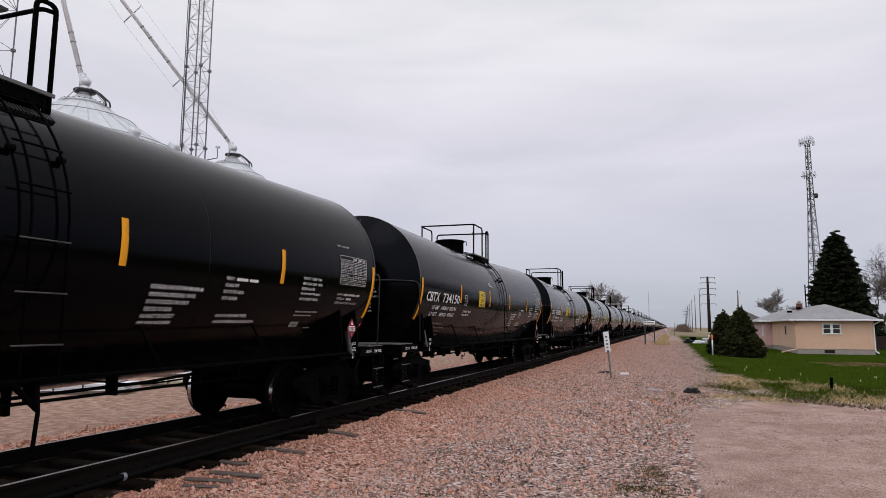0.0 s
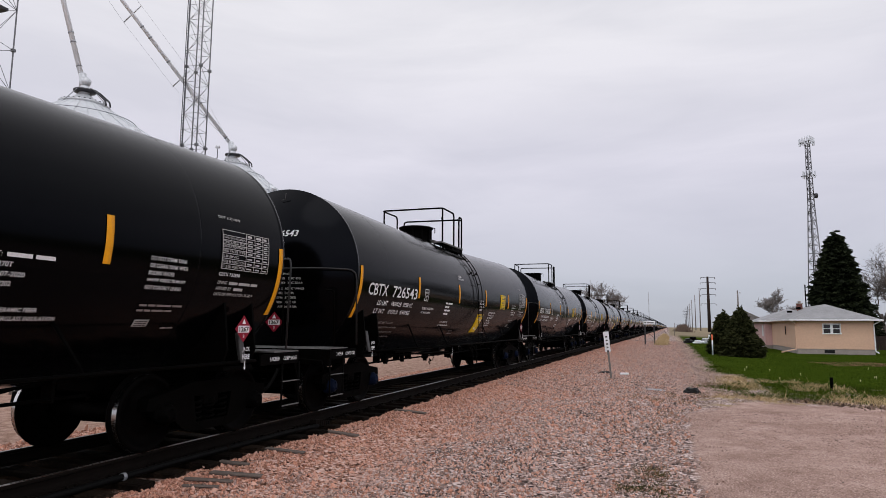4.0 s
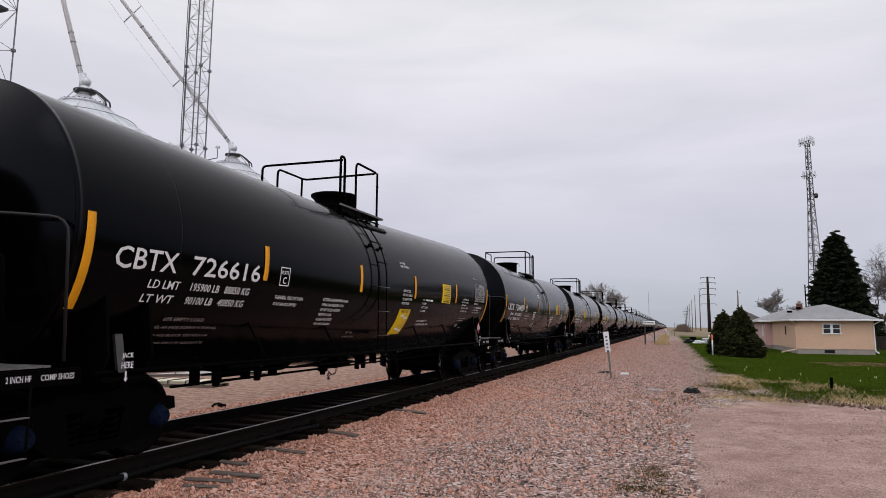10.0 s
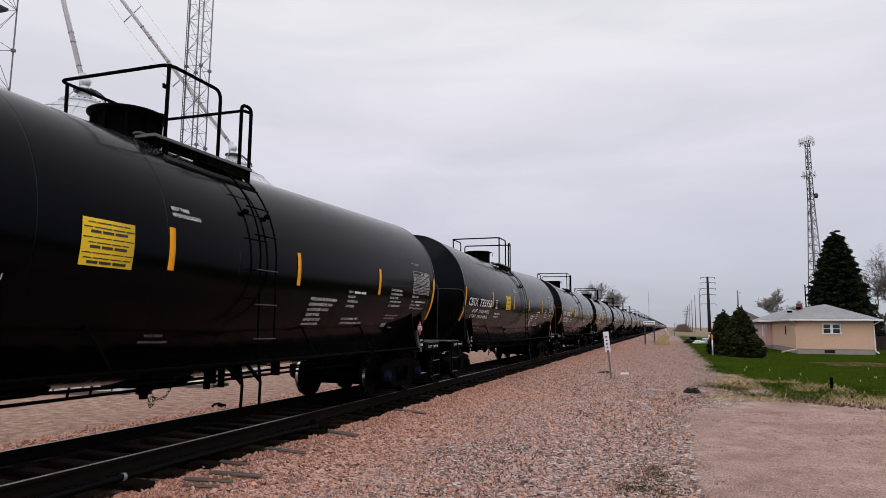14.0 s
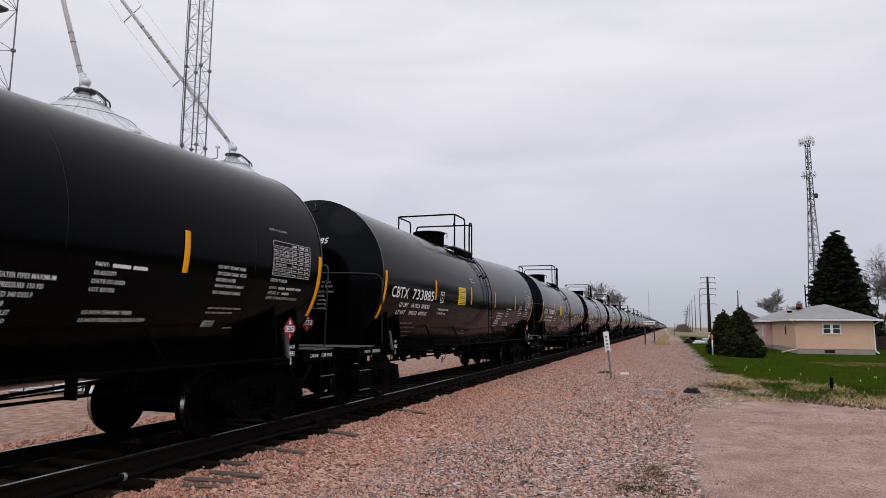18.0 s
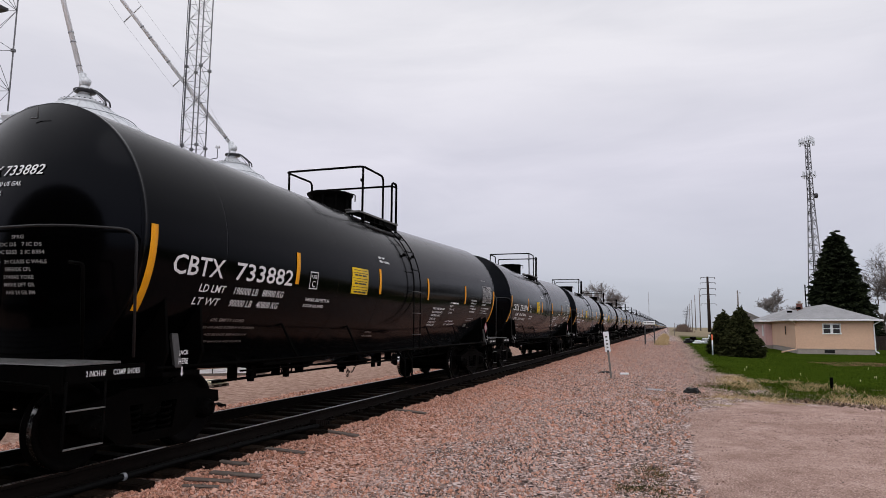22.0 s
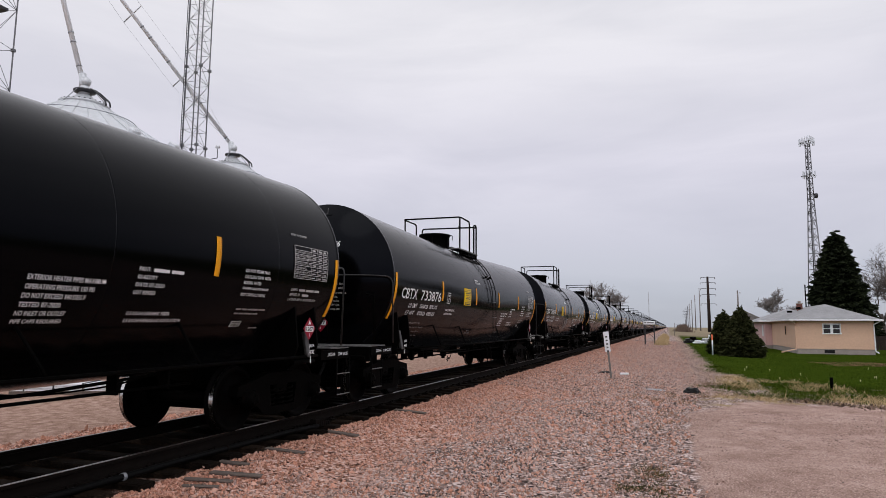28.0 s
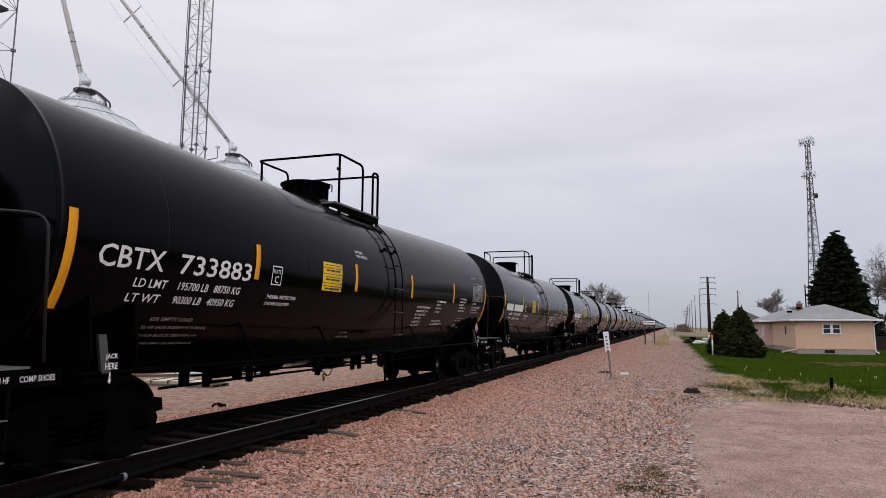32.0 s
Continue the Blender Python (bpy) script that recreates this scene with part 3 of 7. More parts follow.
def diamond(place, size):
    """Backing and panel of a hazard placard; place maps (right, up) in metres to a point."""
    back = Mesh().add([place(0, -size), place(size, 0), place(0, size), place(-size, 0)], [(0, 1, 2, 3)])
    i = size * 0.86
    white = Mesh()
    white.add([place(*p) for p in ((-0.76 * i, -0.32 * i), (0.76 * i, -0.32 * i), (0.76 * i, 0.27 * i), (-0.76 * i, 0.27 * i))], [(0, 1, 2, 3)])
    white.add([place(*p) for p in ((-0.26 * i, 0.42 * i), (0.26 * i, 0.42 * i), (0.0, 0.88 * i))], [(0, 1, 2)])
    us, vs, f = letters("3")
    white.add([place((u - 0.5) * 0.2 * i, -0.80 * i + w * 0.3 * i) for u, w in zip(us, vs)], f)
    ink = Mesh()
    us, vs, f = letters("1267", 0.035)
    ink.add([place((u - 0.5) * 1.30 * i, -0.25 * i + w * 0.45 * i) for u, w in zip(us, vs)], f)
    return back, white, ink


def side_place(s, z, x=1.50):
    return lambda lift: (lambda u, w: (x + lift, s - HALF + u, z + w))


def tank_shell():
    seams = [1.38, 4.25, 5.80, 7.05, 9.72, 12.55]
    prof = [(R - 0.012, -HALF - 0.002), (R + 0.0015, -HALF), (R + 0.0015, -HALF + 0.05), (R, -HALF + 0.052), (R, -HALF + 0.085)]
    for s in seams:
        y = s - HALF
        prof += [(R, y - 0.014), (R, y - 0.005), (R - 0.002, y - 0.004), (R - 0.002, y), (R, y + 0.001), (R, y + 0.010)]
    prof += [(R, HALF - 0.12), (R, HALF - 0.087), (R + 0.0015, HALF - 0.085), (R + 0.0015, HALF - 0.035), (R - 0.012, HALF - 0.033)]
    prof.insert(next(i for i, p in enumerate(prof) if p[1] > 0.03), (R, 0.03))
    return sagged(Mesh().lathe(prof, 96, "y", (0, 0, ZC)))


def tank_head(sign):
    prof = []
    end = HALF if sign < 0 else HALF - 0.035
    for i in range(17):
        q = (R - 0.006) * (1 - i / 16)
        prof.append((q, sign * (end - 0.006 + math.sqrt(HEAD_R * HEAD_R - q * q) - HEAD_R + HEAD_D)))
    m = Mesh().lathe(prof, 72, "y", (0, 0, ZC))
    return m


def detailed_car():
    """One black tank car with everything but its writing."""
    car = new("tank_car")
    shell = part("tank_shell", tank_shell(), M["tank"], car, "glossy black jacketed tank with lap seams")
    for sg in (-1, 1):
        part("tank_head", tank_head(sg), M["tank"], car, "domed black tank end")
    clip = Mesh()
    clip.tube(rounded([(0.17, -HALF - 0.20, ZC + 1.45), (0.14, -HALF - 0.17, ZC + 1.33), (0.06, -HALF - 0.19, ZC + 1.33)], 0.015), 0.008, 6)
    part("lifting_lug", clip, M["steel_edge"], car)
    # stripes
    for s0, s1, lo in STRIPES:
        part("reflective_stripe", patch_on_tank(s0, s1, lo, 4.2, n=10), M["yellow"], car, "vertical yellow reflective stripe")
    # manway housing
    man = Mesh().lathe([(0.0, 0.0), (0.42, 0.0), (0.40, 0.12), (0.40, 0.36), (0.42, 0.40), (0.49, 0.47), (0.49, 0.50), (0.46, 0.515), (0.0, 0.53)], 28, "z", (0, 6.60 - HALF, 3.78))
    housing = part("manway_housing", man, M["under"], car, "black flared manway housing on the top")
    for a in range(-150, 60, 35):
        part("housing_rib", Mesh().box(0.39, 0.455, -0.02, 0.02, 0.05, 0.42, 0.004, Matrix.Translation((0, 6.60 - HALF, 3.78)) @ pose(0, 0, 0, 0, 0, a)), M["under"], housing)
    hk = Mesh().tube(rounded([(0.42, 6.40 - HALF + 0.3, 4.30), (0.54, 6.40 - HALF + 0.3, 4.26), (0.54, 6.40 - HALF + 0.3, 4.12)], 0.03), 0.012, 6)
    part("latch", hk, M["under"], housing)
    # top platform: a slotted plank with a worn lip, a closed box under its rear half
    pl = Mesh()
    for x in (0.655, 0.73, 0.81, 0.885):
        pl.box(x - 0.016, x + 0.016, 6.14 - HALF, 8.01 - HALF, 3.778, 3.794)
    for i in range(34):
        y = 6.15 - HALF + i * 0.0565
        pl.box(0.645, 0.935, y - 0.012, y + 0.012, 3.779, 3.793)
    part("platform_grating", pl, M["under"], car, "black slotted steel plank")
    part("platform_lip", Mesh().box(0.932, 0.956, 6.12 - HALF, 8.03 - HALF, 3.772, 3.812, 0.004).box(0.64, 0.932, 6.12 - HALF, 6.15 - HALF, 3.772, 3.812, 0.004), M["platform_edge"], car, "worn grey plank edge")
    part("platform_box", Mesh().box(0.70, 0.925, 7.10 - HALF, 7.98 - HALF, 3.66, 3.772, 0.008), M["under"], car)
    fr = Mesh()
    for y in (6.36, 6.85, 7.32, 7.93):
        fr.tube([(0.92, y - HALF, 3.78), (0.93, y - HALF, ZC + 1.06)], 0.020, 6)
        fr.tube([(0.66, y - HALF, 3.78), (0.66, y - HALF, ZC + 1.22)], 0.020, 6)
    fr.tube([(0.93, 6.30 - HALF, 3.66), (0.93, 8.00 - HALF, 3.66)], 0.016, 6)
    part("platform_frame", fr, M["under"], car)
    strip = Mesh()
    for i in range(46):
        y = 6.22 + i * 0.038
        a, b, c, d = on_tank(y, 48.5, 0.03), on_tank(y + 0.018, 48.5, 0.03), on_tank(y + 0.018, 44.0, 0.03), on_tank(y, 44.0, 0.03)
        e, f, g, h = on_tank(y, 48.5, 0.0), on_tank(y + 0.018, 48.5, 0.0), on_tank(y + 0.018, 44.0, 0.0), on_tank(y, 44.0, 0.0)
        strip.add([a, b, c, d, e, f, g, h], [(0, 1, 2, 3), (0, 4, 5, 1), (2, 6, 7, 3), (1, 5, 6, 2), (3, 7, 4, 0)])
    part("platform_tread_strip", strip, M["ribbed"], car, "ribbed black foot strip along the jacket")
    far = Mesh()
    for i in range(5):
        x = -0.94 + i * 0.07
        far.box(x - 0.010, x + 0.010, 6.16 - HALF, 8.0 - HALF, 3.778, 3.80)
    for y in (6.25, 7.2, 7.95):
        far.box(-0.95, -0.62, y - HALF, y - HALF + 0.04, 3.70, 3.778)
    part("far_platform", far, M["under"], car)
    # handrails
    r = 0.024
    zt = 4.77
    y0, y1, y2 = 6.34 - HALF, 7.32 - HALF, 7.99 - HALF
    part("handrail", Mesh().tube(rounded([(-0.92, 7.36 - HALF, 3.76), (-0.92, 7.36 - HALF, zt), (-0.92, y0 - 0.04, zt), (0.90, y0, zt), (0.90, y1, zt), (0.90, y1, 3.70)], 0.13), r, 8), M["under"], car, "bent black tube handrail")
    for p in (((-0.92, y0 + 0.08, zt), (-0.92, y0 + 0.10, 3.76)), ((0.90, y0, zt), (0.90, y0, 3.62))):
        part("handrail_post", Mesh().tube(p, r, 8), M["under"], car)
    part("handrail_bracket", Mesh().box(0.875, 0.90, y0 - 0.075, y0 - 0.02, 4.44, 4.50, 0.006), M["under"], car)
    part("handrail", Mesh().tube(rounded([(-0.92, y2 - 0.10, 3.76), (-0.92, y2 - 0.10, 4.70), (0.86, y2 - 0.10, 4.68), (0.93, y2 - 0.02, 4.66)], 0.10), r, 8), M["under"], car, "bent black tube handrail")
    part("grab_loop", Mesh().tube(rounded([(0.90, y2 - 0.20, 3.72), (0.90, y2 - 0.20, 4.74), (0.92, y2, 4.74), (0.92, y2, 3.60)], 0.085), 0.026, 8), M["under"], car, "looped handrail end beside the ladder")
    lid = Mesh().box(0.62, 0.74, 6.10 - HALF, 6.26 - HALF, 3.815, 3.85, 0.008)
    part("valve_cover", lid, M["steel_edge"], car)
    # ladder over the side
    for s in (7.37, 7.73):
        pts = [on_tank(s, th, 0.065) for th in range(54, -1, -6)] + [(R + 0.065, s - HALF, 1.9), (R + 0.065, s - HALF, 1.04)]
        m = Mesh()
        n = len(pts)
        for i, p in enumerate(pts):
            o = on_tank(s, 54 - 6 * i, 0.088) if i < 10 else (p[0] + 0.023, p[1], p[2])
            m.v += [(p[0], p[1] - 0.006, p[2]), (p[0], p[1] + 0.006, p[2]), (o[0], o[1] + 0.006, o[2]), (o[0], o[1] - 0.006, o[2])]
        for i in range(n - 1):
            m.f += [(4 * i + a, 4 * i + (a + 1) % 4, 4 * i + 4 + (a + 1) % 4, 4 * i + 4 + a) for a in range(4)]
        m.smooth = [False] * len(m.f)
        part("ladder_stile", m, M["under"], car)
    for th in (48, 36, 23.4, 8.0):
        part("ladder_rung", Mesh().tube([on_tank(7.27, th, 0.085), on_tank(7.75, th, 0.085)], 0.011, 6), M["under"], car)
    for z in (2.235, 1.777, 1.33):
        part("ladder_rung", Mesh().tube([(R + 0.085, 7.27 - HALF, z), (R + 0.085, 7.75 - HALF, z)], 0.009, 6), M["steel_edge"], car, "worn ladder rung")
    for th in (21,):
        for s in (7.27, 7.75):
            m = Mesh().lathe([(0.0, -0.03), (0.035, -0.03), (0.035, 0.03), (0.0, 0.03)], 8, "y", on_tank(s, th, 0.04))
            part("ladder_bracket", m, M["under"], car)
    # side sill rail, braces and hanging step
    for sx in (1, -1):
        part("side_rail", Mesh().tube([(sx * 1.45, 0.432 - HALF, 1.035), (sx * 1.45, 0, 1.015), (sx * 1.45, HALF - 0.45, 1.035)], 0.021, 8), M["under"], car, "long black side handrail")
        for s in (2.98, 4.99, 8.90, 10.9):
            part("rail_brace", Mesh().tube([(sx * 1.30, s - HALF, 1.56), (sx * 1.40, s - HALF + 0.25, 1.12), (sx * 1.45, s - HALF + 0.27, 1.02)], 0.017, 6), M["under"], car)
        st = Mesh().tube(rounded([(sx * 1.42, 7.32 - HALF, 1.03), (sx * 1.48, 7.31 - HALF, 0.74), (sx * 1.50, 7.27 - HALF, 0.44), (sx * 1.50, 7.66 - HALF, 0.44), (sx * 1.48, 7.70 - HALF, 0.74), (sx * 1.42, 7.72 - HALF, 1.03)], 0.03), 0.020, 6)
        part("sill_step", st, M["under"], car, "hanging steel step below the ladder")
        for q in (7.20, 7.60):
            part("step_bracket", Mesh().tube([(sx * 1.36, q - 0.10 - HALF, 1.02), (sx * 1.47, q + 0.10 - HALF, 0.76)], 0.028, 5), M["under"], car)
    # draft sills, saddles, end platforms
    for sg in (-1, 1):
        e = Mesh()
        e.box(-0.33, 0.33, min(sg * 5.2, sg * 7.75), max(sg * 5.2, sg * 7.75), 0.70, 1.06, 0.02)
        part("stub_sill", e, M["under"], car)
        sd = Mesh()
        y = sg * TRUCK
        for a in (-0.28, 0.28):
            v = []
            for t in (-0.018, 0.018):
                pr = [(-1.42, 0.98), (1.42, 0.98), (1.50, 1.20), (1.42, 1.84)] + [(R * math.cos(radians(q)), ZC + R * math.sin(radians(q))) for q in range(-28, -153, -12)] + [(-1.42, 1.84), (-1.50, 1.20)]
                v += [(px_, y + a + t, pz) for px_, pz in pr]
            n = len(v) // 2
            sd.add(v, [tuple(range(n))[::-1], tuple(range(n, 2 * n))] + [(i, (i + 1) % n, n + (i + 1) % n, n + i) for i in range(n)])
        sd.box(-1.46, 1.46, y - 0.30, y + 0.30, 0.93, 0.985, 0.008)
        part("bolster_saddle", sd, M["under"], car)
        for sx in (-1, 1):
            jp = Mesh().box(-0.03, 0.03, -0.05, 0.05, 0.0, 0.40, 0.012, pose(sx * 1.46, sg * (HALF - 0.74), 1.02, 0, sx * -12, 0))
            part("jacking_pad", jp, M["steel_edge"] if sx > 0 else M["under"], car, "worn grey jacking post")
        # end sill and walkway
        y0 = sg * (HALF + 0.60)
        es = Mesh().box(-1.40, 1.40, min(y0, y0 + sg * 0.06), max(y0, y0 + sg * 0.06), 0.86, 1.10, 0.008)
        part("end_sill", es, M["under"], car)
        for sx in (-1, 1):
            ya, yb = sorted((sg * (HALF - 0.30), sg * (HALF + 0.65)))
            part("side_sill", Mesh().box(sx * 1.415 - 0.015, sx * 1.415 + 0.015, ya, yb, 0.95, 1.105, 0.004), M["under"], car)
        prof = [(0.02, 1.118)]
        for i in range(7):
            a = 0.05 + i * 0.092
            prof += [(a - 0.033, 1.138), (a + 0.033, 1.138), (a + 0.036, 1.128), (a + 0.055, 1.128)]
        prof += [(0.67, 1.118)]
        n = len(prof)
        wk = Mesh().add([(x, sg * (HALF + a), z) for x in (-1.42, 1.42) for a, z in prof], [(i, i + 1, n + i + 1, n + i) for i in range(n - 1)] + [(n - 1, 0, n, 2 * n - 1), tuple(range(n)), tuple(range(2 * n - 1, n - 1, -1))])
        part("end_walkway", wk, M["walkway"], car, "worn ribbed steel walkway across the end")
        for x in (-0.75, 0.75):
            part("walkway_bracket", Mesh().box(x - 0.03, x + 0.03, min(sg * (HALF - 0.2), sg * (HALF + 0.60)), max(sg * (HALF - 0.2), sg * (HALF + 0.60)), 1.0, 1.112, 0.004), M["under"], car)
        # end rail coloured paler than the underframe to stand for reflected sky
        part("end_handrail", Mesh().tube(rounded([(-1.60, sg * (HALF + 0.10), 1.18), (-1.60, sg * (HALF + 0.10), 2.48), (-1.2, sg * (HALF + 0.42), 2.49), (-0.8, sg * (HALF + 0.58), 2.49), (0.8, sg * (HALF + 0.58), 2.49), (1.2, sg * (HALF + 0.42), 2.49), (1.60, sg * (HALF + 0.10), 2.48), (1.60, sg * (HALF + 0.04), 1.18)], 0.16), 0.015, 8), M["ribbed"], car, "dark tube rail across the end walkway, sky reflection in its paler grey")
        if sg < 0:
            part("end_post", Mesh().tube(rounded([(1.40, sg * (HALF + 0.47), 1.18), (1.42, sg * (HALF + 0.55), 2.09), (1.26, sg * (HALF + 0.57), 2.11)], 0.05), 0.018, 8), M["under"], car)
        part("grab_iron", Mesh().tube(rounded([(0.53, sg * (HALF + 0.70), 1.2), (0.53, sg * (HALF + 0.70), 2.19), (0.28, sg * (HALF + 0.70), 2.21), (0.28, sg * (HALF + 0.70), 2.05)], 0.08), 0.018, 6), M["under"], car)
        for sx in (-1, 1):
            ya, yb = sg * (HALF + 0.21), sg * (HALF + 0.65)
            lad = Mesh().tube(rounded([(sx * 1.44, ya, 0.97), (sx * 1.44, ya, 0.34), (sx * 1.44, yb, 0.34), (sx * 1.44, yb, 0.97)], 0.02), 0.014, 6)
            part("sill_ladder", lad, M["under"], car)
            for z in (0.345, 0.69):
                part("step_rung", Mesh().box(sx * 1.44 - 0.022, sx * 1.44 + 0.022, min(sg * (HALF + 0.21), sg * (HALF + 0.65)), max(sg * (HALF + 0.21), sg * (HALF + 0.65)), z + 0.004, z + 0.016, 0.003), M["walkway"], car, "worn bright step edge")
        # coupler and hoses
        cp = Mesh().box(-0.09, 0.09, min(sg * 7.66, sg * 8.13), max(sg * 7.66, sg * 8.13), 0.78, 0.95, 0.02)
        cp.box(-0.20, 0.14, min(sg * 8.08, sg * 8.24), max(sg * 8.08, sg * 8.24), 0.73, 1.0, 0.03)
        cp.box(0.06, 0.20, min(sg * 8.12, sg * 8.30), max(sg * 8.12, sg * 8.30), 0.74, 0.99, 0.03)
        part("coupler", cp, M["under"], car, "knuckle coupler")
        pts = [(0.42, sg * 7.72, 0.86), (0.45, sg * 7.86, 0.70), (0.40, sg * 8.03, 0.46), (0.26, sg * 8.17, 0.36), (0.10, sg * 8.26, 0.40)]
        part("brake_hose", Mesh().tube(rounded(pts, 0.1), 0.028, 8), M["hose"], car)
        ul = Mesh().tube([(-1.30, sg * (HALF + 0.72), 0.93), (0.2, sg * (HALF + 0.76), 0.98), (1.32, sg * (HALF + 0.72), 0.93), (1.36, sg * (HALF + 0.72), 0.74)], 0.016, 6)
        part("uncoupling_lever", ul, M["under"], car)
        # trucks
        for sx in (-1, 1):
            yb = sg * TRUCK
            x0, x1 = (0.93, 1.09) if sx > 0 else (-1.09, -0.93)
            sf = Mesh()
            outline = [(-1.12, 0.52), (-1.10, 0.66), (-0.72, 0.72), (-0.40, 0.80), (0.40, 0.80), (0.72, 0.72), (1.10, 0.66), (1.12, 0.52), (0.86, 0.50), (0.52, 0.24), (0.34, 0.19), (-0.34, 0.19), (-0.52, 0.24), (-0.86, 0.50)]
            v = [(x0, yb + a, b) for a, b in outline] + [(x1, yb + a, b) for a, b in outline]
            n = len(outline)
            hole = [(-0.36, 0.62), (0.36, 0.62), (0.30, 0.30), (-0.30, 0.30)]
            o = 2 * n
            v += [(x0, yb + a, b) for a, b in hole] + [(x1, yb + a, b) for a, b in hole]
            for base, h0 in ((0, o), (n, o + 4)):
                sf_f = [(base + 0, base + 1, base + 2, h0), (base + 2, base + 3, h0), (base + 3, base + 4, h0 + 1, h0), (base + 4, base + 5, h0 + 1), (base + 5, base + 6, base + 7, h0 + 1), (base + 7, base + 8, h0 + 1), (base + 8, base + 9, h0 + 2, h0 + 1), (base + 9, base + 10, h0 + 2), (base + 10, base + 11, h0 + 3, h0 + 2), (base + 11, base + 12, h0 + 3), (base + 12, base + 13, h0, h0 + 3), (base + 13, base + 0, h0)]
                sf.add([], [])
                sf.f += sf_f
                sf.smooth += [False] * len(sf_f)
            sf.v += v
            for i in range(n):
                sf.f.append((i, (i + 1) % n, n + (i + 1) % n, n + i))
            for i in range(4):
                sf.f.append((o + i, o + (i + 1) % 4, o + 4 + (i + 1) % 4, o + 4 + i))
            sf.smooth += [False] * (n + 4)
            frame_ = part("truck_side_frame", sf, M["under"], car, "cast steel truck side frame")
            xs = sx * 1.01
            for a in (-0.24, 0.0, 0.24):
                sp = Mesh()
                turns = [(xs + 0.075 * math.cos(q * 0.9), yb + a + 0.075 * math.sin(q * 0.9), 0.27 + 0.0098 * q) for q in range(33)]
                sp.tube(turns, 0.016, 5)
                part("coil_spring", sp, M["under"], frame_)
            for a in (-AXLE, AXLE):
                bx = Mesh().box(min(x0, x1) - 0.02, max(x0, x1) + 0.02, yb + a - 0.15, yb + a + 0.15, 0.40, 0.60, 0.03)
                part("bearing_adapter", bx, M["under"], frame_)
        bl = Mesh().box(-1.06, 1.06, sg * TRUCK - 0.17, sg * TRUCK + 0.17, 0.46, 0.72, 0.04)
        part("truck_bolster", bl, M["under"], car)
        # black box added behind the springs so the side-frame openings stay dark
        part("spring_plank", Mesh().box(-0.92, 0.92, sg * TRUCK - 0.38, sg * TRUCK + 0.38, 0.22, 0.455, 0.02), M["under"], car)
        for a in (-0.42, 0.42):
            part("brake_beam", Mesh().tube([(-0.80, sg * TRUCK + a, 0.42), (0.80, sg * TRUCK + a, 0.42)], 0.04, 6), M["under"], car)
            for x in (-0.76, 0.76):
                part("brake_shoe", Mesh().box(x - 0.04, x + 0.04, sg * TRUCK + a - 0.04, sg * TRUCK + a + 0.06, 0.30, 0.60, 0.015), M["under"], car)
    # wheelsets
    for y in AXLES:
        ws = Mesh()
        for sx in (-1, 1):
            prof = [(0.09, 0.66), (0.17, 0.64), (0.20, 0.72), (0.38, 0.735), (0.40, 0.70), (0.49, 0.705), (0.49, 0.725), (0.462, 0.74), (0.457, 0.755), (0.452, 0.83), (0.445, 0.838), (0.39, 0.838), (0.375, 0.80), (0.20, 0.775), (0.16, 0.86), (0.09, 0.86)]
            ws.lathe([(a, sx * b) for a, b in prof], 36, "x", (0, 0, 0))
        ws.tube([(-1.10, 0, 0), (1.10, 0, 0)], 0.085, 12)
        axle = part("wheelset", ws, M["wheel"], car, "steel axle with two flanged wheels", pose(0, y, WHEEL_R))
        for sx in (-1, 1):
            rim = Mesh().lathe([(0.4585, sx * 0.758), (0.4545, sx * 0.82)], 36, "x")
            part("tread", rim, M["tread"], axle, "polished wheel tread")
            cap = Mesh().lathe([(0.13, sx * 1.02), (0.13, sx * 1.12), (0.105, sx * 1.15), (0.10, sx * 1.185), (0.05, sx * 1.19), (0.0, sx * 1.19)], 16, "x")
            for a in range(3):
                q = radians(120 * a)
                cap.lathe([(0.02, sx * 1.18), (0.02, sx * 1.205), (0.0, sx * 1.205)], 6, "x", (0, 0.065 * math.cos(q), 0.065 * math.sin(q)))
            part("bearing_cap", cap, M["under"], axle, "round roller bearing end cap")
    # brake gear and outlet under the tank
    pp = Mesh().tube(rounded([(0.62, -5.2, 0.94), (0.66, -2.0, 0.80), (0.62, 0.0, 0.77), (0.62, 2.6, 0.80), (0.62, 5.2, 0.94)], 0.2), 0.021, 6)
    part("train_pipe", pp, M["under"], car)
    rod = Mesh().tube([(0.72, -4.9, 0.72), (0.72, 4.7, 0.74)], 0.020, 6)
    part("brake_rod", rod, M["under"], car)
    rod = Mesh().tube([(0.95, -4.6, 0.86), (0.95, -0.4, 0.82)], 0.016, 6)
    part("brake_rod", rod, M["under"], car)
    for y in (-4.4, -3.95, -3.3, -2.6, -0.6, 0.55, 1.1, 2.1, 3.5, 4.3):
        part("pipe_hanger", Mesh().box(0.58, 0.74, y - 0.018, y + 0.018, 0.70, 1.02, 0.004), M["under"], car)
    br = Mesh().box(0.22, 0.95, -4.05, -2.2, 0.90, 0.95, 0.006).box(0.66, 0.74, -4.05, -3.97, 0.66, 0.92, 0.006).box(0.66, 0.74, -3.10, -3.02, 0.66, 0.92, 0.006)
    part("cylinder_bracket", br, M["under"], car)
    cy = Mesh().lathe([(0.0, -3.50), (0.14, -3.50), (0.16, -3.46), (0.16, -3.10), (0.12, -3.05), (0.06, -2.80), (0.0, -2.80)], 16, "y", (0.35, 0, 0.88))
    part("brake_cylinder", cy, M["under"], car)
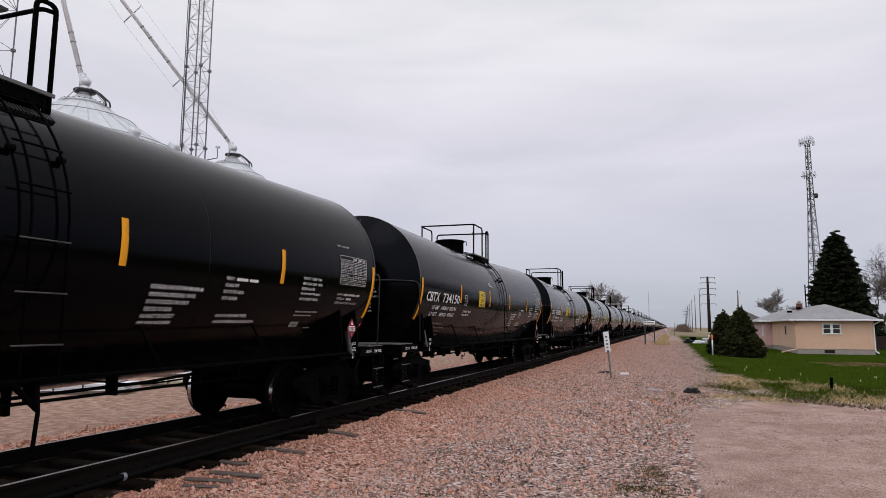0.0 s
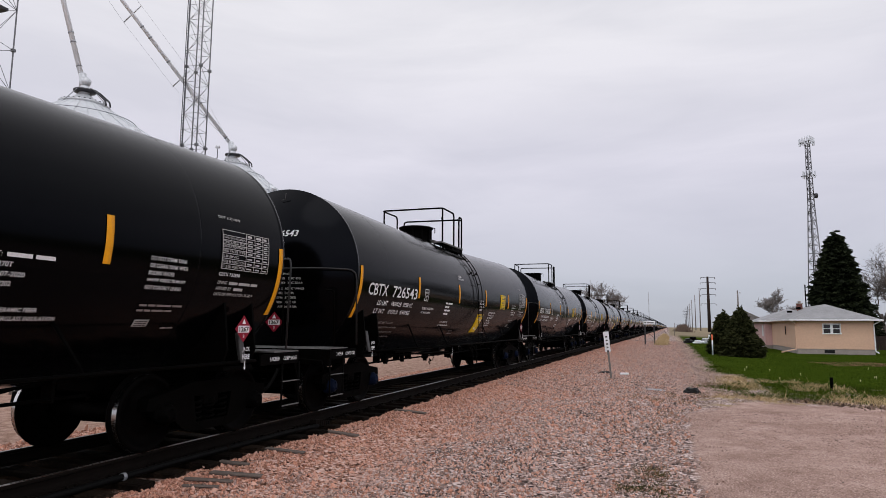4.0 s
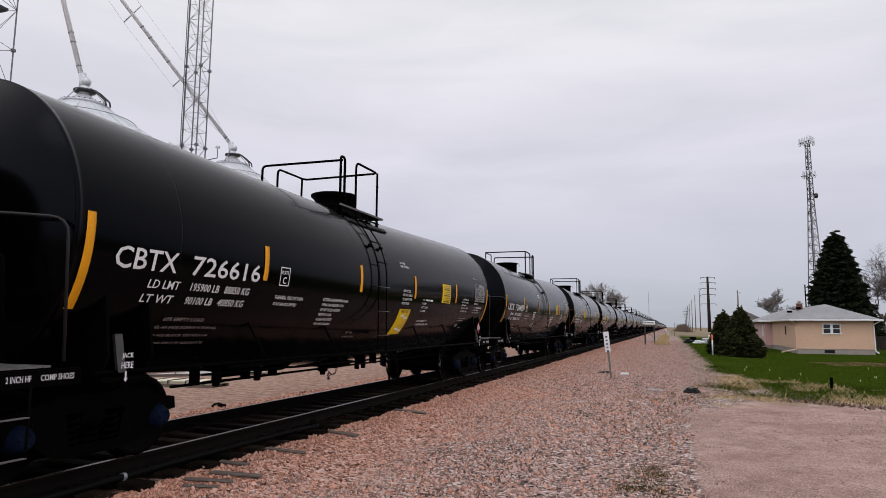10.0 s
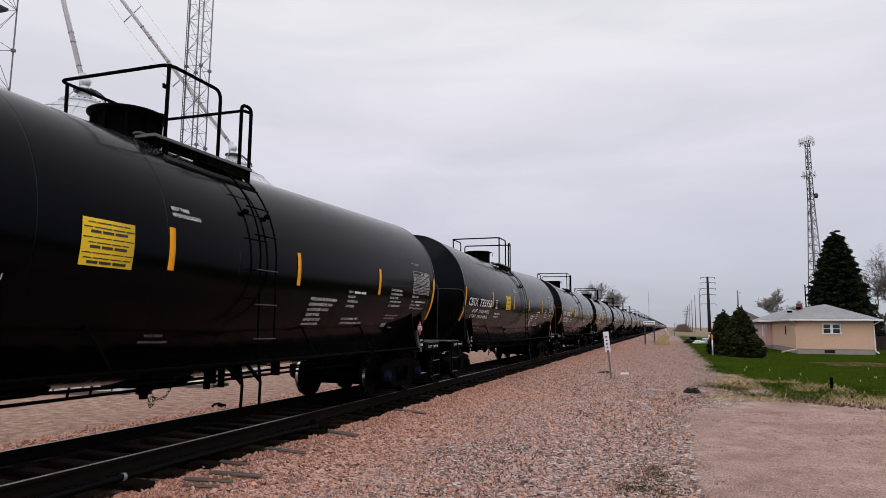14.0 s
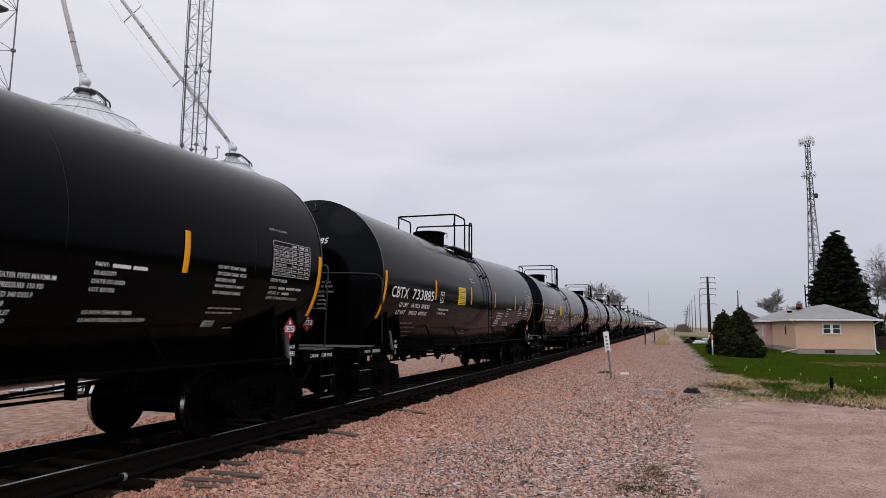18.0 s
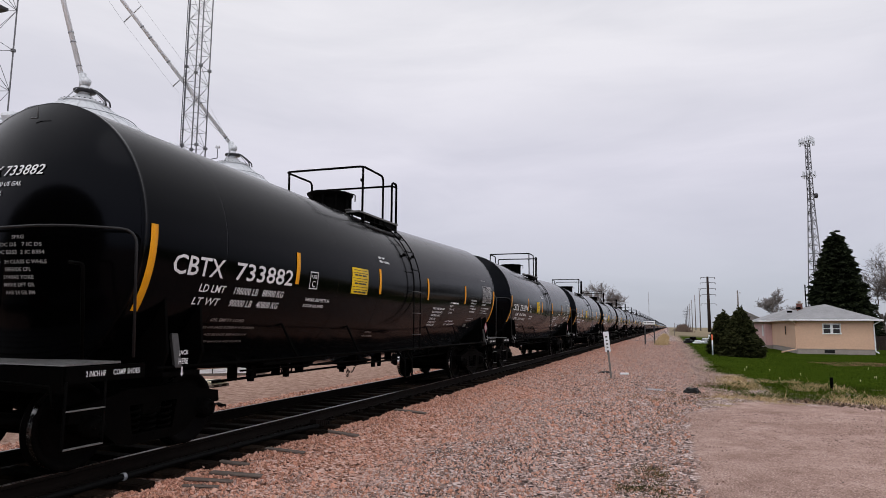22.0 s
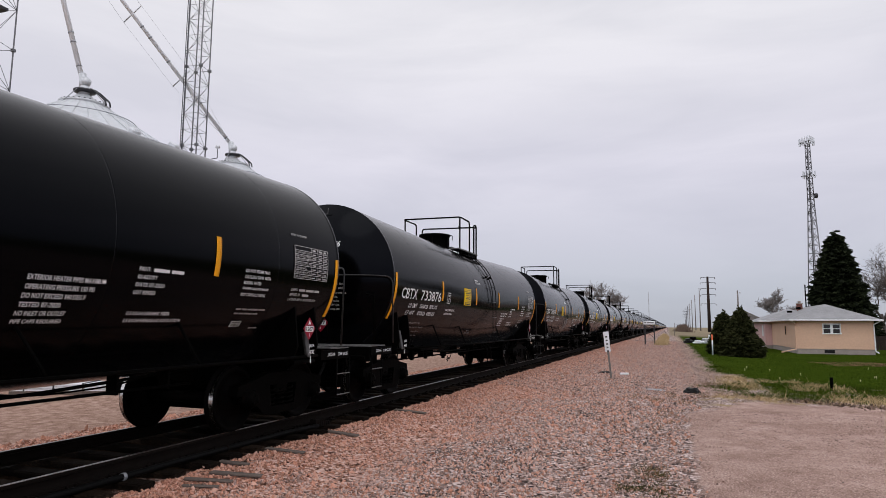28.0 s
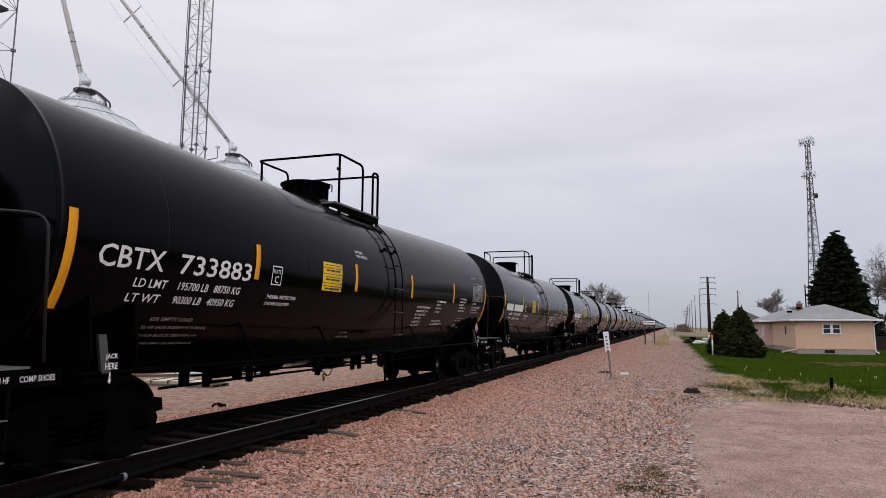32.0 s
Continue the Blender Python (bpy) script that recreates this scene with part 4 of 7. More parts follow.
    ar = Mesh().lathe([(0.0, -2.30), (0.12, -2.26), (0.15, -2.18), (0.15, -1.80), (0.12, -1.70), (0.0, -1.66)], 16, "y", (0.30, 0, 0.88))
    part("air_reservoir", ar, M["under"], car)
    sk = Mesh().lathe([(0.62, 0.80), (0.50, 0.715), (0.13, 0.70), (0.10, 0.695), (0.10, 0.60), (0.055, 0.585), (0.055, 0.53), (0.0, 0.53)], 20, "z", (0.15, -0.13, 0))
    part("outlet_skid", sk, M["under"], car, "bottom outlet valve with protective skid")
    for y in (-0.10, 0.67, 0.975):
        part("outlet_pipe", Mesh().box(0.46, 0.54, y - 0.032, y + 0.032, 0.68 if y < 0 else 0.60, 0.98, 0.006), M["under"], car)
    links = [(-0.15, 0.60), (-0.12, 0.565), (-0.08, 0.54), (-0.03, 0.525), (0.03, 0.522), (0.08, 0.535), (0.12, 0.565), (0.155, 0.605), (0.185, 0.65), (0.215, 0.69)]
    loop = [(-0.17, 0.565), (-0.185, 0.515), (-0.175, 0.465), (-0.15, 0.435), (-0.12, 0.465), (-0.105, 0.515), (-0.11, 0.56)]
    ch = Mesh()
    for run in (links, loop):
        for i, ((ya, za), (yb, zb)) in enumerate(zip(run, run[1:])):
            c, d = Vector((0.30, (ya + yb) / 2, (za + zb) / 2)), Vector((0, yb - ya, zb - za)) * 0.62
            w = Vector((0.016, 0, 0)) if i % 2 else d.normalized().cross(Vector((1, 0, 0))) * 0.016
            ch.tube([c - d, c - d * 0.6 + w, c + d * 0.6 + w, c + d, c + d * 0.6 - w, c - d * 0.6 - w], 0.0055, 4, True)
    tagged(part("chain", ch, M["under"], car, "slack hanging chain"), kind="stuff")
    for s in (-3, 3):
        part("cable_run", Mesh().tube(rounded([(0.62, s - 1.4, 0.92), (0.66, s - 0.5, 0.78), (0.66, s + 0.5, 0.80), (0.62, s + 1.3, 0.92)], 0.3), 0.011, 5), M["under"], car)
    # placards
    for tag, place in (("front", lambda lift: (lambda u, w: (0.36 + u, -HALF - 0.70 - lift, 1.56 + w))), ("rear", side_place(13.50, 1.46))):
        white, ink = diamond(place(0.004), 0.175), diamond(place(0.008), 0.175)
        board = diamond(place(0.0), 0.175)[0]
        pl = part("hazard_placard", board, M["placard_red"], car, "red and white diamond hazard placard")
        part("placard_panel", white[1], M["placard_white"], pl)
        part("placard_number", ink[2], M["black_ink"], pl)
    return car


def simple_car(full=True):
    """A tank car that stays far down the line."""
    car = new("tank_car")
    part("tank_shell", sagged(Mesh().lathe([(R, -HALF), (R, -0.02), (R, 0.02), (R, HALF)], 32, "y", (0, 0, ZC))), M["tank"], car, "glossy black jacketed tank")
    for sg in (-1, 1):
        prof = [((R - 0.01) * math.cos(a), sg * (HALF + HEAD_D * math.sin(a))) for a in np.linspace(0, math.pi / 2, 7)]
        part("tank_head", Mesh().lathe(prof, 32, "y", (0, 0, ZC)), M["tank"], car)
        part("stub_sill", Mesh().box(-0.4, 0.4, min(sg * 5.2, sg * 8.26), max(sg * 5.2, sg * 8.26), 0.70, 1.06), M["under"], car)
        part("end_walkway", Mesh().box(-1.42, 1.42, min(sg * HALF, sg * (HALF + 0.48)), max(sg * HALF, sg * (HALF + 0.48)), 1.12, 1.21), M["galv_dark"], car)
        tr = Mesh().box(-1.06, 1.06, sg * TRUCK - 1.1, sg * TRUCK + 1.1, 0.30, 0.78, 0.05)
        part("truck_frame", tr, M["under"], car)
        for a in (-AXLE, AXLE):
            ws = Mesh()
            for sx in (-1, 1):
                ws.lathe([(0.0, sx * 0.70), (0.46, sx * 0.70), (0.457, sx * 0.84), (0.0, sx * 0.84)], 16, "x", (0, sg * TRUCK + a, WHEEL_R))
            part("wheelset", ws, M["wheel"], car)
    part("side_rail", Mesh().box(1.42, 1.47, -6.9, 6.9, 1.0, 1.05), M["under"], car)
    part("manway_housing", Mesh().lathe([(0.43, 3.75), (0.40, 4.2), (0.49, 4.3), (0.0, 4.32)], 12, "z", (0, 6.60 - HALF, 0)), M["under"], car)
    zt = 4.77
    y0, y1, y2 = 6.34 - HALF, 7.32 - HALF, 7.99 - HALF
    part("handrail", Mesh().tube([(-0.92, 7.36 - HALF, 3.76), (-0.92, 7.36 - HALF, zt), (-0.92, y0, zt), (0.90, y0, zt), (0.90, y1, zt), (0.90, y1, 3.66)], 0.025, 4), M["under"], car)
    part("handrail", Mesh().tube([(-0.92, y2, 3.76), (-0.92, y2, 4.70), (0.92, y2, 4.70), (0.92, y2, 3.66)], 0.035, 4), M["under"], car)
    part("platform", Mesh().box(0.64, 0.95, 6.12 - HALF, 8.03 - HALF, 3.77, 3.81), M["under"], car)
    if full:
        for s0, s1, lo in STRIPES:
            part("reflective_stripe", patch_on_tank(s0, s1, lo, 4.2, n=4), M["yellow"], car)
        part("yellow_notice", patch_on_tank(4.69, 5.38, -15.3, 1.2, n=4), M["sign_yellow"], car)
        part("ladder", Mesh().tube([on_tank(7.32, th, 0.08) for th in range(55, -62, -13)], 0.03, 4).tube([on_tank(7.79, th, 0.08) for th in range(55, -62, -13)], 0.03, 4), M["under"], car)
    return car


# writing that every car carries, built once
def stencils(layout):
    """Meshes of the common writing; layout 'a' has the yellow notice near the front, 'b' near the back."""
    out = []
    m = Mesh()
    x0, x1, t0, t1 = 3.325, 3.56, -14.5, -4.9
    for a, b, c, d in ((x0, x1, t1 - 0.55, t1), (x0, x1, t0, t0 + 0.55)) + tuple((x, x + 0.016, t0 + 1.2 * i, t0 + 1.2 * i + 1.2) for x in (x0, x1 - 0.016) for i in range(8)):
        m.add([on_tank(a, c, 0.012), on_tank(b, c, 0.012), on_tank(b, d, 0.012), on_tank(a, d, 0.012)], [(0, 1, 2, 3)])
    write_on_tank(m, "PLATE", 3.36, -8.6, 0.165, 0.05)
    write_on_tank(m, "C", 3.40, -13.5, 0.09, 0.10)
    out.append(("plate_stencil", m, M["white_ink"]))
    m = Mesh()
    write_on_tank(m, "THERMAL PROTECTION", 3.30, -21.4, 0.72, 0.052)
    write_on_tank(m, "SYSTEM EQUIPPED", 3.30, -25.0, 0.60, 0.052, 0.1)
    out.append(("stencil", m, M["white_ink"]))
    m = Mesh()
    vs_ = 7.67 if layout == "c" else 5.86
    write_on_tank(m, "VENT TANK", vs_, 12.0, 0.30, 0.05)
    write_on_tank(m, "WHEN UNLOADING", vs_ + 0.01, 9.2, 0.46, 0.05)
    out.append(("stencil", m, M["white_ink"]))
    m = Mesh()
    lines = ["DO NOT STEAM TANK", "OR CLEAN TANK WITH", "BOILING WATER", "SHARP OBJECTS MUST", "NOT CONTACT LINING"]
    for i, (t, w) in enumerate(zip(lines, (0.535, 0.56, 0.375, 0.57, 0.53))):
        write_on_tank(m, t, 11.80, -9.8 - 2.85 * i, w, 0.042)
    out.append(("stencil", m, M["white_ink"]))
    m = Mesh()
    hs, ps = (4.62, 8.90) if layout == "c" else (8.86, 10.05)
    write_on_tank(m, "EXTERIOR HEATER PIPES MAXIMUM", hs, -20.4, 0.815, 0.046)
    for i, (t, w) in enumerate((("OPERATING PRESSURE 150 PSI", 0.713), ("DO NOT EXCEED 340 DEG F", 0.642), ("TESTED 07-2020", 0.41), ("NO INLET OR OUTLET", 0.496), ("PIPE CAPS REQUIRED", 0.49))):
        write_on_tank(m, t, hs, -23.4 - 2.92 * i, w, 0.046)
    out.append(("stencil", m, M["white_ink"]))
    m = Mesh()
    if layout != "b":
        write_on_tank(m, "PAINT:", ps, -14.3, 0.16, 0.042)
        bars_on_tank(m, ps + 0.20, -14.3, 0.45, 0.036, (1.2, 1))
        for i, (t, w) in enumerate((("02-65270T", 0.27), ("DATE 07-2020", 0.40), ("LOT 829202", 0.30))):
            write_on_tank(m, t, ps, -17.3 - 2.95 * i, w, 0.042)
        write_on_tank(m, "0.5 INCH CERAMIC FIBER", ps + 0.02, -31.5, 0.615, 0.042)
        write_on_tank(m, "3.5 INCH FIBERGLASS INSULATION", ps + 0.02, -34.5, 0.83, 0.042)
    else:
        bars_on_tank(m, 4.80, -15.2, 0.50, 0.042, (1, 1.9))
        for i, w in enumerate((0.30, 0.40, 0.30)):
            bars_on_tank(m, 4.80, -18.4 - 3.0 * i, w, 0.042, (1, 1.2))
        write_on_tank(m, "0.5 IN CERAMIC FIBER", 4.80, -32.0, 0.56, 0.042)
        write_on_tank(m, "3.5 IN FIBERGLASS INSULATION", 4.78, -35.0, 0.72, 0.042)
    out.append(("stencil", m, M["white_ink"]))
    m = Mesh()
    write_on_tank(m, "60% EMPTY LOAD", 1.416, -34.8, 0.66, 0.05)
    write_on_tank(m, "EL-60 (ADJ SCREW 4 TURNS)", 1.36, -39.0, 1.02, 0.05, 0.1)
    write_on_tank(m, "NO ADJ BLOCK SEE NYS-114", 1.322, -43.2, 0.98, 0.05, 0.1)
    write_on_tank(m, "EL-X AND EM-F (4) ADJ BLOCK", 1.285, -47.6, 1.05, 0.05, 0.1)
    out.append(("faint_stencil", m, M["faint_ink"]))
    m = Mesh()
    bars_on_tank(m, 11.818, -28.2, 0.635, 0.024, (1, 1, 2, 1.4))
    bars_on_tank(m, 11.812, -30.4, 0.51, 0.024, (1, 1, 2, 1.2))
    bars_on_tank(m, 12.295, -38.4, 0.19, 0.022, (1, 1))
    out.append(("faint_stencil", m, M["faint_ink"]))
    m = Mesh()
    write_on_tank(m, "VENT TANK", 5.83, -40.5, 0.28, 0.035)
    write_on_tank(m, "WHEN UNLOADING", 5.80, -43.5, 0.44, 0.035)
    out.append(("faint_stencil", m, M["faint_ink"]))
    m = Mesh()
    # qualification table
    s0, s1, t0, t1 = 12.92, 13.87, -9.3, 8.0
    rows = [8.0, 5.6, 3.4, 1.4, -0.6, -2.6, -5.0, -7.3, -9.6]
    for th in rows:
        m.add([on_tank(s0, th - 0.15, 0.012), on_tank(s1, th - 0.15, 0.012), on_tank(s1, th + 0.15, 0.012), on_tank(s0, th + 0.15, 0.012)], [(0, 1, 2, 3)])
    for s in (12.92, 13.38, 13.56, 13.73, 13.87):
        for a, b in zip(rows, rows[1:]):
            m.add([on_tank(s - 0.006, b, 0.013), on_tank(s + 0.006, b, 0.013), on_tank(s + 0.006, a, 0.013), on_tank(s - 0.006, a, 0.013)], [(0, 1, 2, 3)])
    heads = ["TANK QUALIFICATION", "THICKNESS TEST", "SERVICE EQUIPMENT", "PRD VALVE 75 PSI", "LINING", "RULE 88 INSPECTION", "STUB SILL INSPECTION"]
    for i, t in enumerate(heads):
        th = rows[i + 2] + 0.5
        write_on_tank(m, t, 12.936, th, 0.30 if len(t) < 10 else 0.42, 0.032)
        for s, w in ((13.41, 0.10), (13.59, 0.09), (13.755, 0.08)):
            bars_on_tank(m, s, th + 0.15, w, 0.018)
    for i, w in enumerate((0.09, 0.11, 0.07)):
        bars_on_tank(m, (13.41, 13.59, 13.75)[i], 6.2, w, 0.03)
    write_on_tank(m, "DOT 117J100W", 12.87, 12.8, 0.42, 0.046)
    out.append(("qualification_table", m, M["dim_ink"]))
    m = Mesh()
    write_on_tank(m, "LINING", 12.915, -16.6, 0.18, 0.04)
    bars_on_tank(m, 13.13, -16.6, 0.585, 0.035, (1.2, 1.6, 1))
    write_on_tank(m, "APPLIED BY", 12.91, -19.3, 0.29, 0.04)
    bars_on_tank(m, 13.25, -19.3, 0.18, 0.035)
    write_on_tank(m, "DATE OF APPLICATION 05-2019", 12.905, -22.0, 0.77, 0.04)
    out.append(("stencil", m, M["dim_ink"]))
    m = Mesh()
    for s in (0.66, 2 * HALF - 0.86):
        m = Mesh()
        for b, z in (("JACK", 1.16), ("HERE", 1.07)):
            us, vs, f = letters(b)
            m.add([(1.545, s - HALF + u * 0.15, z + w * 0.065) for u, w in zip(us, vs)], f)
        m.add([(1.53, s - HALF + 0.075 + a, z) for a, z in ((-0.01, 1.04), (0.01, 1.04), (0.01, 0.97), (-0.01, 0.97))], [(0, 1, 2, 3)])
        m.add([(1.53, s - HALF + 0.075 + a, z) for a, z in ((-0.025, 0.97), (0.025, 0.97), (0.0, 0.93))], [(0, 1, 2)])
        out.append(("jacking_stencil", m, M["white_ink"]))
    for b, s, w in (("2 INCH HF", 14.20, 0.24), ("COMP SHOES", 14.54, 0.34), ("2 INCH HF", -0.44, 0.23), ("COMP SHOES", -0.12, 0.34)):
        us, vs, f = letters(b)
        out.append(("side_sill_stencil", Mesh().add([(1.436, s - HALF + u * w, 1.005 + q * 0.055) for u, q in zip(us, vs)], f), M["white_ink"]))
    m = Mesh()
    for i, (t, w) in enumerate((("SPRG", 0.24), ("7 OC D5   7 IC D5", 0.92), ("2 OC B353  2 IC B354", 1.02), ("36 INCH CLASS C WHLS", 1.1), ("SBE60DE CPL", 0.52), ("SY40AE YOKE", 0.60), ("M901E DFT GR", 0.60), ("AAR 24 GR BM", 0.58))):
        write_on_head(m, t, 0.40 - w * 0.30, 2.385 - 0.079 * i - (0.02 if i > 2 else 0), w * 0.60, 0.04, 0.0)
    out.append(("end_stencil", m, M["dim_ink"]))
    return out


def yellow_notice(parent, s, th0=-14.5, th1=2.0):
    """A yellow notice with three lines of barred-out figures."""
    sign = part("yellow_notice", patch_on_tank(s, s + 0.625, th0, th1, n=6), M["sign_yellow"], parent, "yellow emergency notice with black print")
    ink = Mesh()
    for i, (w, h) in enumerate(((0.50, 0.018), (0.60, 0.02), (0.44, 0.045), (0.60, 0.016), (0.48, 0.018), (0.44, 0.045), (0.60, 0.016), (0.56, 0.018), (0.46, 0.045))):
        bars_on_tank(ink, s + 0.3125 - w / 2, th1 - 1.7 - 1.75 * i, w, h * 0.6, (1, 1.1, 1.3) if h > 0.04 else (1, 2, 1.4, 1), 0.0145)
    part("print", ink, M["black_ink"], sign)
    return sign


def important_notice(parent, s, t0=-42.0, t1=-21.8, slant=0.03):
    sign = part("warning_notice", patch_on_tank(s, s + 0.60, t0, t1, n=5, slant=slant), M["sign_yellow"], parent, "large yellow warning notice with white sheets")
    ink = Mesh()
    write_on_tank(ink, "IMPORTANT", s + 0.10 + slant, t1 - 2.6, 0.40, 0.05, 0.0, 0.0145)
    part("print", ink, M["black_ink"], sign)
    w = Mesh()
    for a, b, c, d in ((0.18, 0.34, 0.20, 0.80), (0.37, 0.55, 0.14, 0.72)):
        q = lambda u, f: on_tank(s + u + slant * f, t0 + (t1 - t0) * f, 0.0145)
        w.add([q(a, c), q(b, c), q(b, d), q(a, d)], [(0, 1, 2, 3)])
    part("paper_sheet", w, M["placard_white"], sign)


def scrawl(parent, s, strokes, width, label=""):
    """Spray-painted strokes on the jacket; each stroke is a run of (along, degrees) corners, drawn as a smooth band."""
    m = Mesh()
    for st in strokes:
        pts = [Vector((a, radians(b) * R, 0)) for a, b in st]
        ext = [2 * pts[0] - pts[1]] + pts + [2 * pts[-1] - pts[-2]]
        line = []
        for p0, p1, p2, p3 in zip(ext, ext[1:], ext[2:], ext[3:]):
            for i in range(7):
                u = i / 7
                line.append(0.5 * (2 * p1 + (p2 - p0) * u + (2 * p0 - 5 * p1 + 4 * p2 - p3) * u * u + (3 * p1 - p0 - 3 * p2 + p3) * u ** 3))
        line.append(pts[-1])
        v = []
        n = len(line)
        for i, p in enumerate(line):
            d = (line[min(i + 1, n - 1)] - line[max(i - 1, 0)]).normalized()
            w = width * (0.75 + 0.25 * math.sin(3.1 * i / n)) * (0.6 if i in (0, n - 1) else 1.0)
            for q in (p + Vector((-d.y, d.x, 0)) * w, p - Vector((-d.y, d.x, 0)) * w):
                v.append(on_tank(s + q.x, math.degrees(q.y / R), 0.0115))
        m.add(v, [(2 * i, 2 * i + 1, 2 * i + 3, 2 * i + 2) for i in range(n - 1)])
    part("spray_paint", m, M["spray"], parent, label)


SCRAWL_A = [[(0.0, -26), (-0.05, -17.5), (0.0, -11), (0.06, -9), (0.14, -10.4), (0.2, -15), (0.2, -19.5), (0.12, -24)], [(0.12, -24), (0.27, -23.2), (0.41, -27), (0.47, -33), (0.39, -37), (0.25, -38), (0.16, -37)], [(0.21, -18.5), (0.22, -12), (0.36, -7.5), (0.54, -8.6), (0.63, -11), (0.61, -14), (0.89, -15)], [(0.89, -15), (0.85, -19.6), (0.85, -27), (0.91, -33)], [(0.89, -15), (0.74, -19), (0.57, -26)]]
SCRAWL_B = [[(0.48, -15), (0.48, -23.7), (0.49, -29)], [(0.48, -32.6), (0.59, -31), (0.75, -32.6), (0.73, -38), (0.66, -38)], [(0.7, -35), (0.88, -36.6), (1.03, -42)], [(0.87, -18.5), (0.95, -13), (1.06, -13.7), (1.17, -20), (1.23, -31), (1.22, -45)], [(1.05, -23.5), (1.08, -33), (1.13, -43)], [(1.17, -44), (1.27, -39.7), (1.43, -38.6)]]
SCRAWL_C = [[(1.15, -20), (1.17, -13), (1.28, -10.3), (1.4, -13.6), (1.43, -21.5), (1.28, -27)], [(1.28, -27), (1.47, -27.4), (1.6, -33.6), (1.65, -40.7), (1.59, -45)], [(1.28, -10.7), (1.46, -12.3), (1.8, -12)], [(1.8, -12), (1.82, -20.6), (1.82, -28), (1.68, -27.6), (1.75, -33.5), (1.9, -42)]]
SCRAWL_D = [[(0.18, -21), (0.28, -24.6), (0.25, -18), (0.32, -26.5), (0.34, -32.5)], [(0.46, -34.6), (0.43, -26), (0.49, -23), (0.53, -20)], [(0.44, -31.4), (0.51, -28)], [(0.55, -20), (0.47, -21), (0.48, -26), (0.58, -31), (0.59, -38)], [(0.57, -31), (0.71, -34), (0.83, -38)], [(0.69, -19.6), (0.64, -26), (0.77, -34.4), (0.95, -39), (0.9, -32)]]
SCRAWL_E = [[(0.73, -25.7), (0.77, -18.4), (0.84, -16.8), (0.85, -21), (0.86, -27.6), (0.9, -34)], [(1.08, -42), (0.96, -32), (0.93, -25)], [(0.77, -21.4), (1.15, -20.4)], [(0.94, -21), (1.02, -29.5), (1.15, -34)], [(1.12, -25), (1.08, -29.4), (1.24, -38)], [(1.05, -34), (1.13, -26)]]


COMMON = {lay: [(n, fixed_normals(m.data(n)), mt) for n, m, mt in stencils(lay)] for lay in "abc"}
NUMBERS = {-10: "734150", -9: "733858", -8: "726543", -7: "726928", -6: "726532", -5: "726616", -4: "726488", -3: "733937", -2: "733938", -1: "733925", 0: "733885", 1: "733880", 2: "733882", 3: "733874", 4: "733877", 6: "733876", 7: "733879", 8: "733883"}
WEIGHTS = {"733882": ("196000 LB   88900 KG", "90000 LB   40800 KG"), "733880": ("195800 LB   88800 KG", "90200 LB   40900 KG"), "733876": ("196000 LB   88900 KG", "90000 LB   40800 KG"), "726488": ("197000 LB   89350 KG", "89000 LB   40350 KG"), "726928": ("196200 LB   88950 KG", "89800 LB   40750 KG"), "734150": ("196200 LB   88950 KG", "89800 LB   40750 KG"), "733858": ("195800 LB   88800 KG", "90200 LB   40900 KG"), "733925": ("195900 LB   88850 KG", "90100 LB   40850 KG"), "726616": ("195900 LB   88850 KG", "90100 LB   40850 KG"), "733874": ("195700 LB   88750 KG", "90300 LB   40950 KG"), "733879": ("196000 LB   88900 KG", "90000 LB   40800 KG"), "733885": ("196100 LB   88900 KG", "89900 LB   40800 KG"), "733937": ("195900 LB   88850 KG", "90100 LB   40850 KG"), "733883": ("195700 LB   88750 KG", "90300 LB   40950 KG"), "726532": ("196900 LB   89300 KG", "89100 LB   40400 KG")}


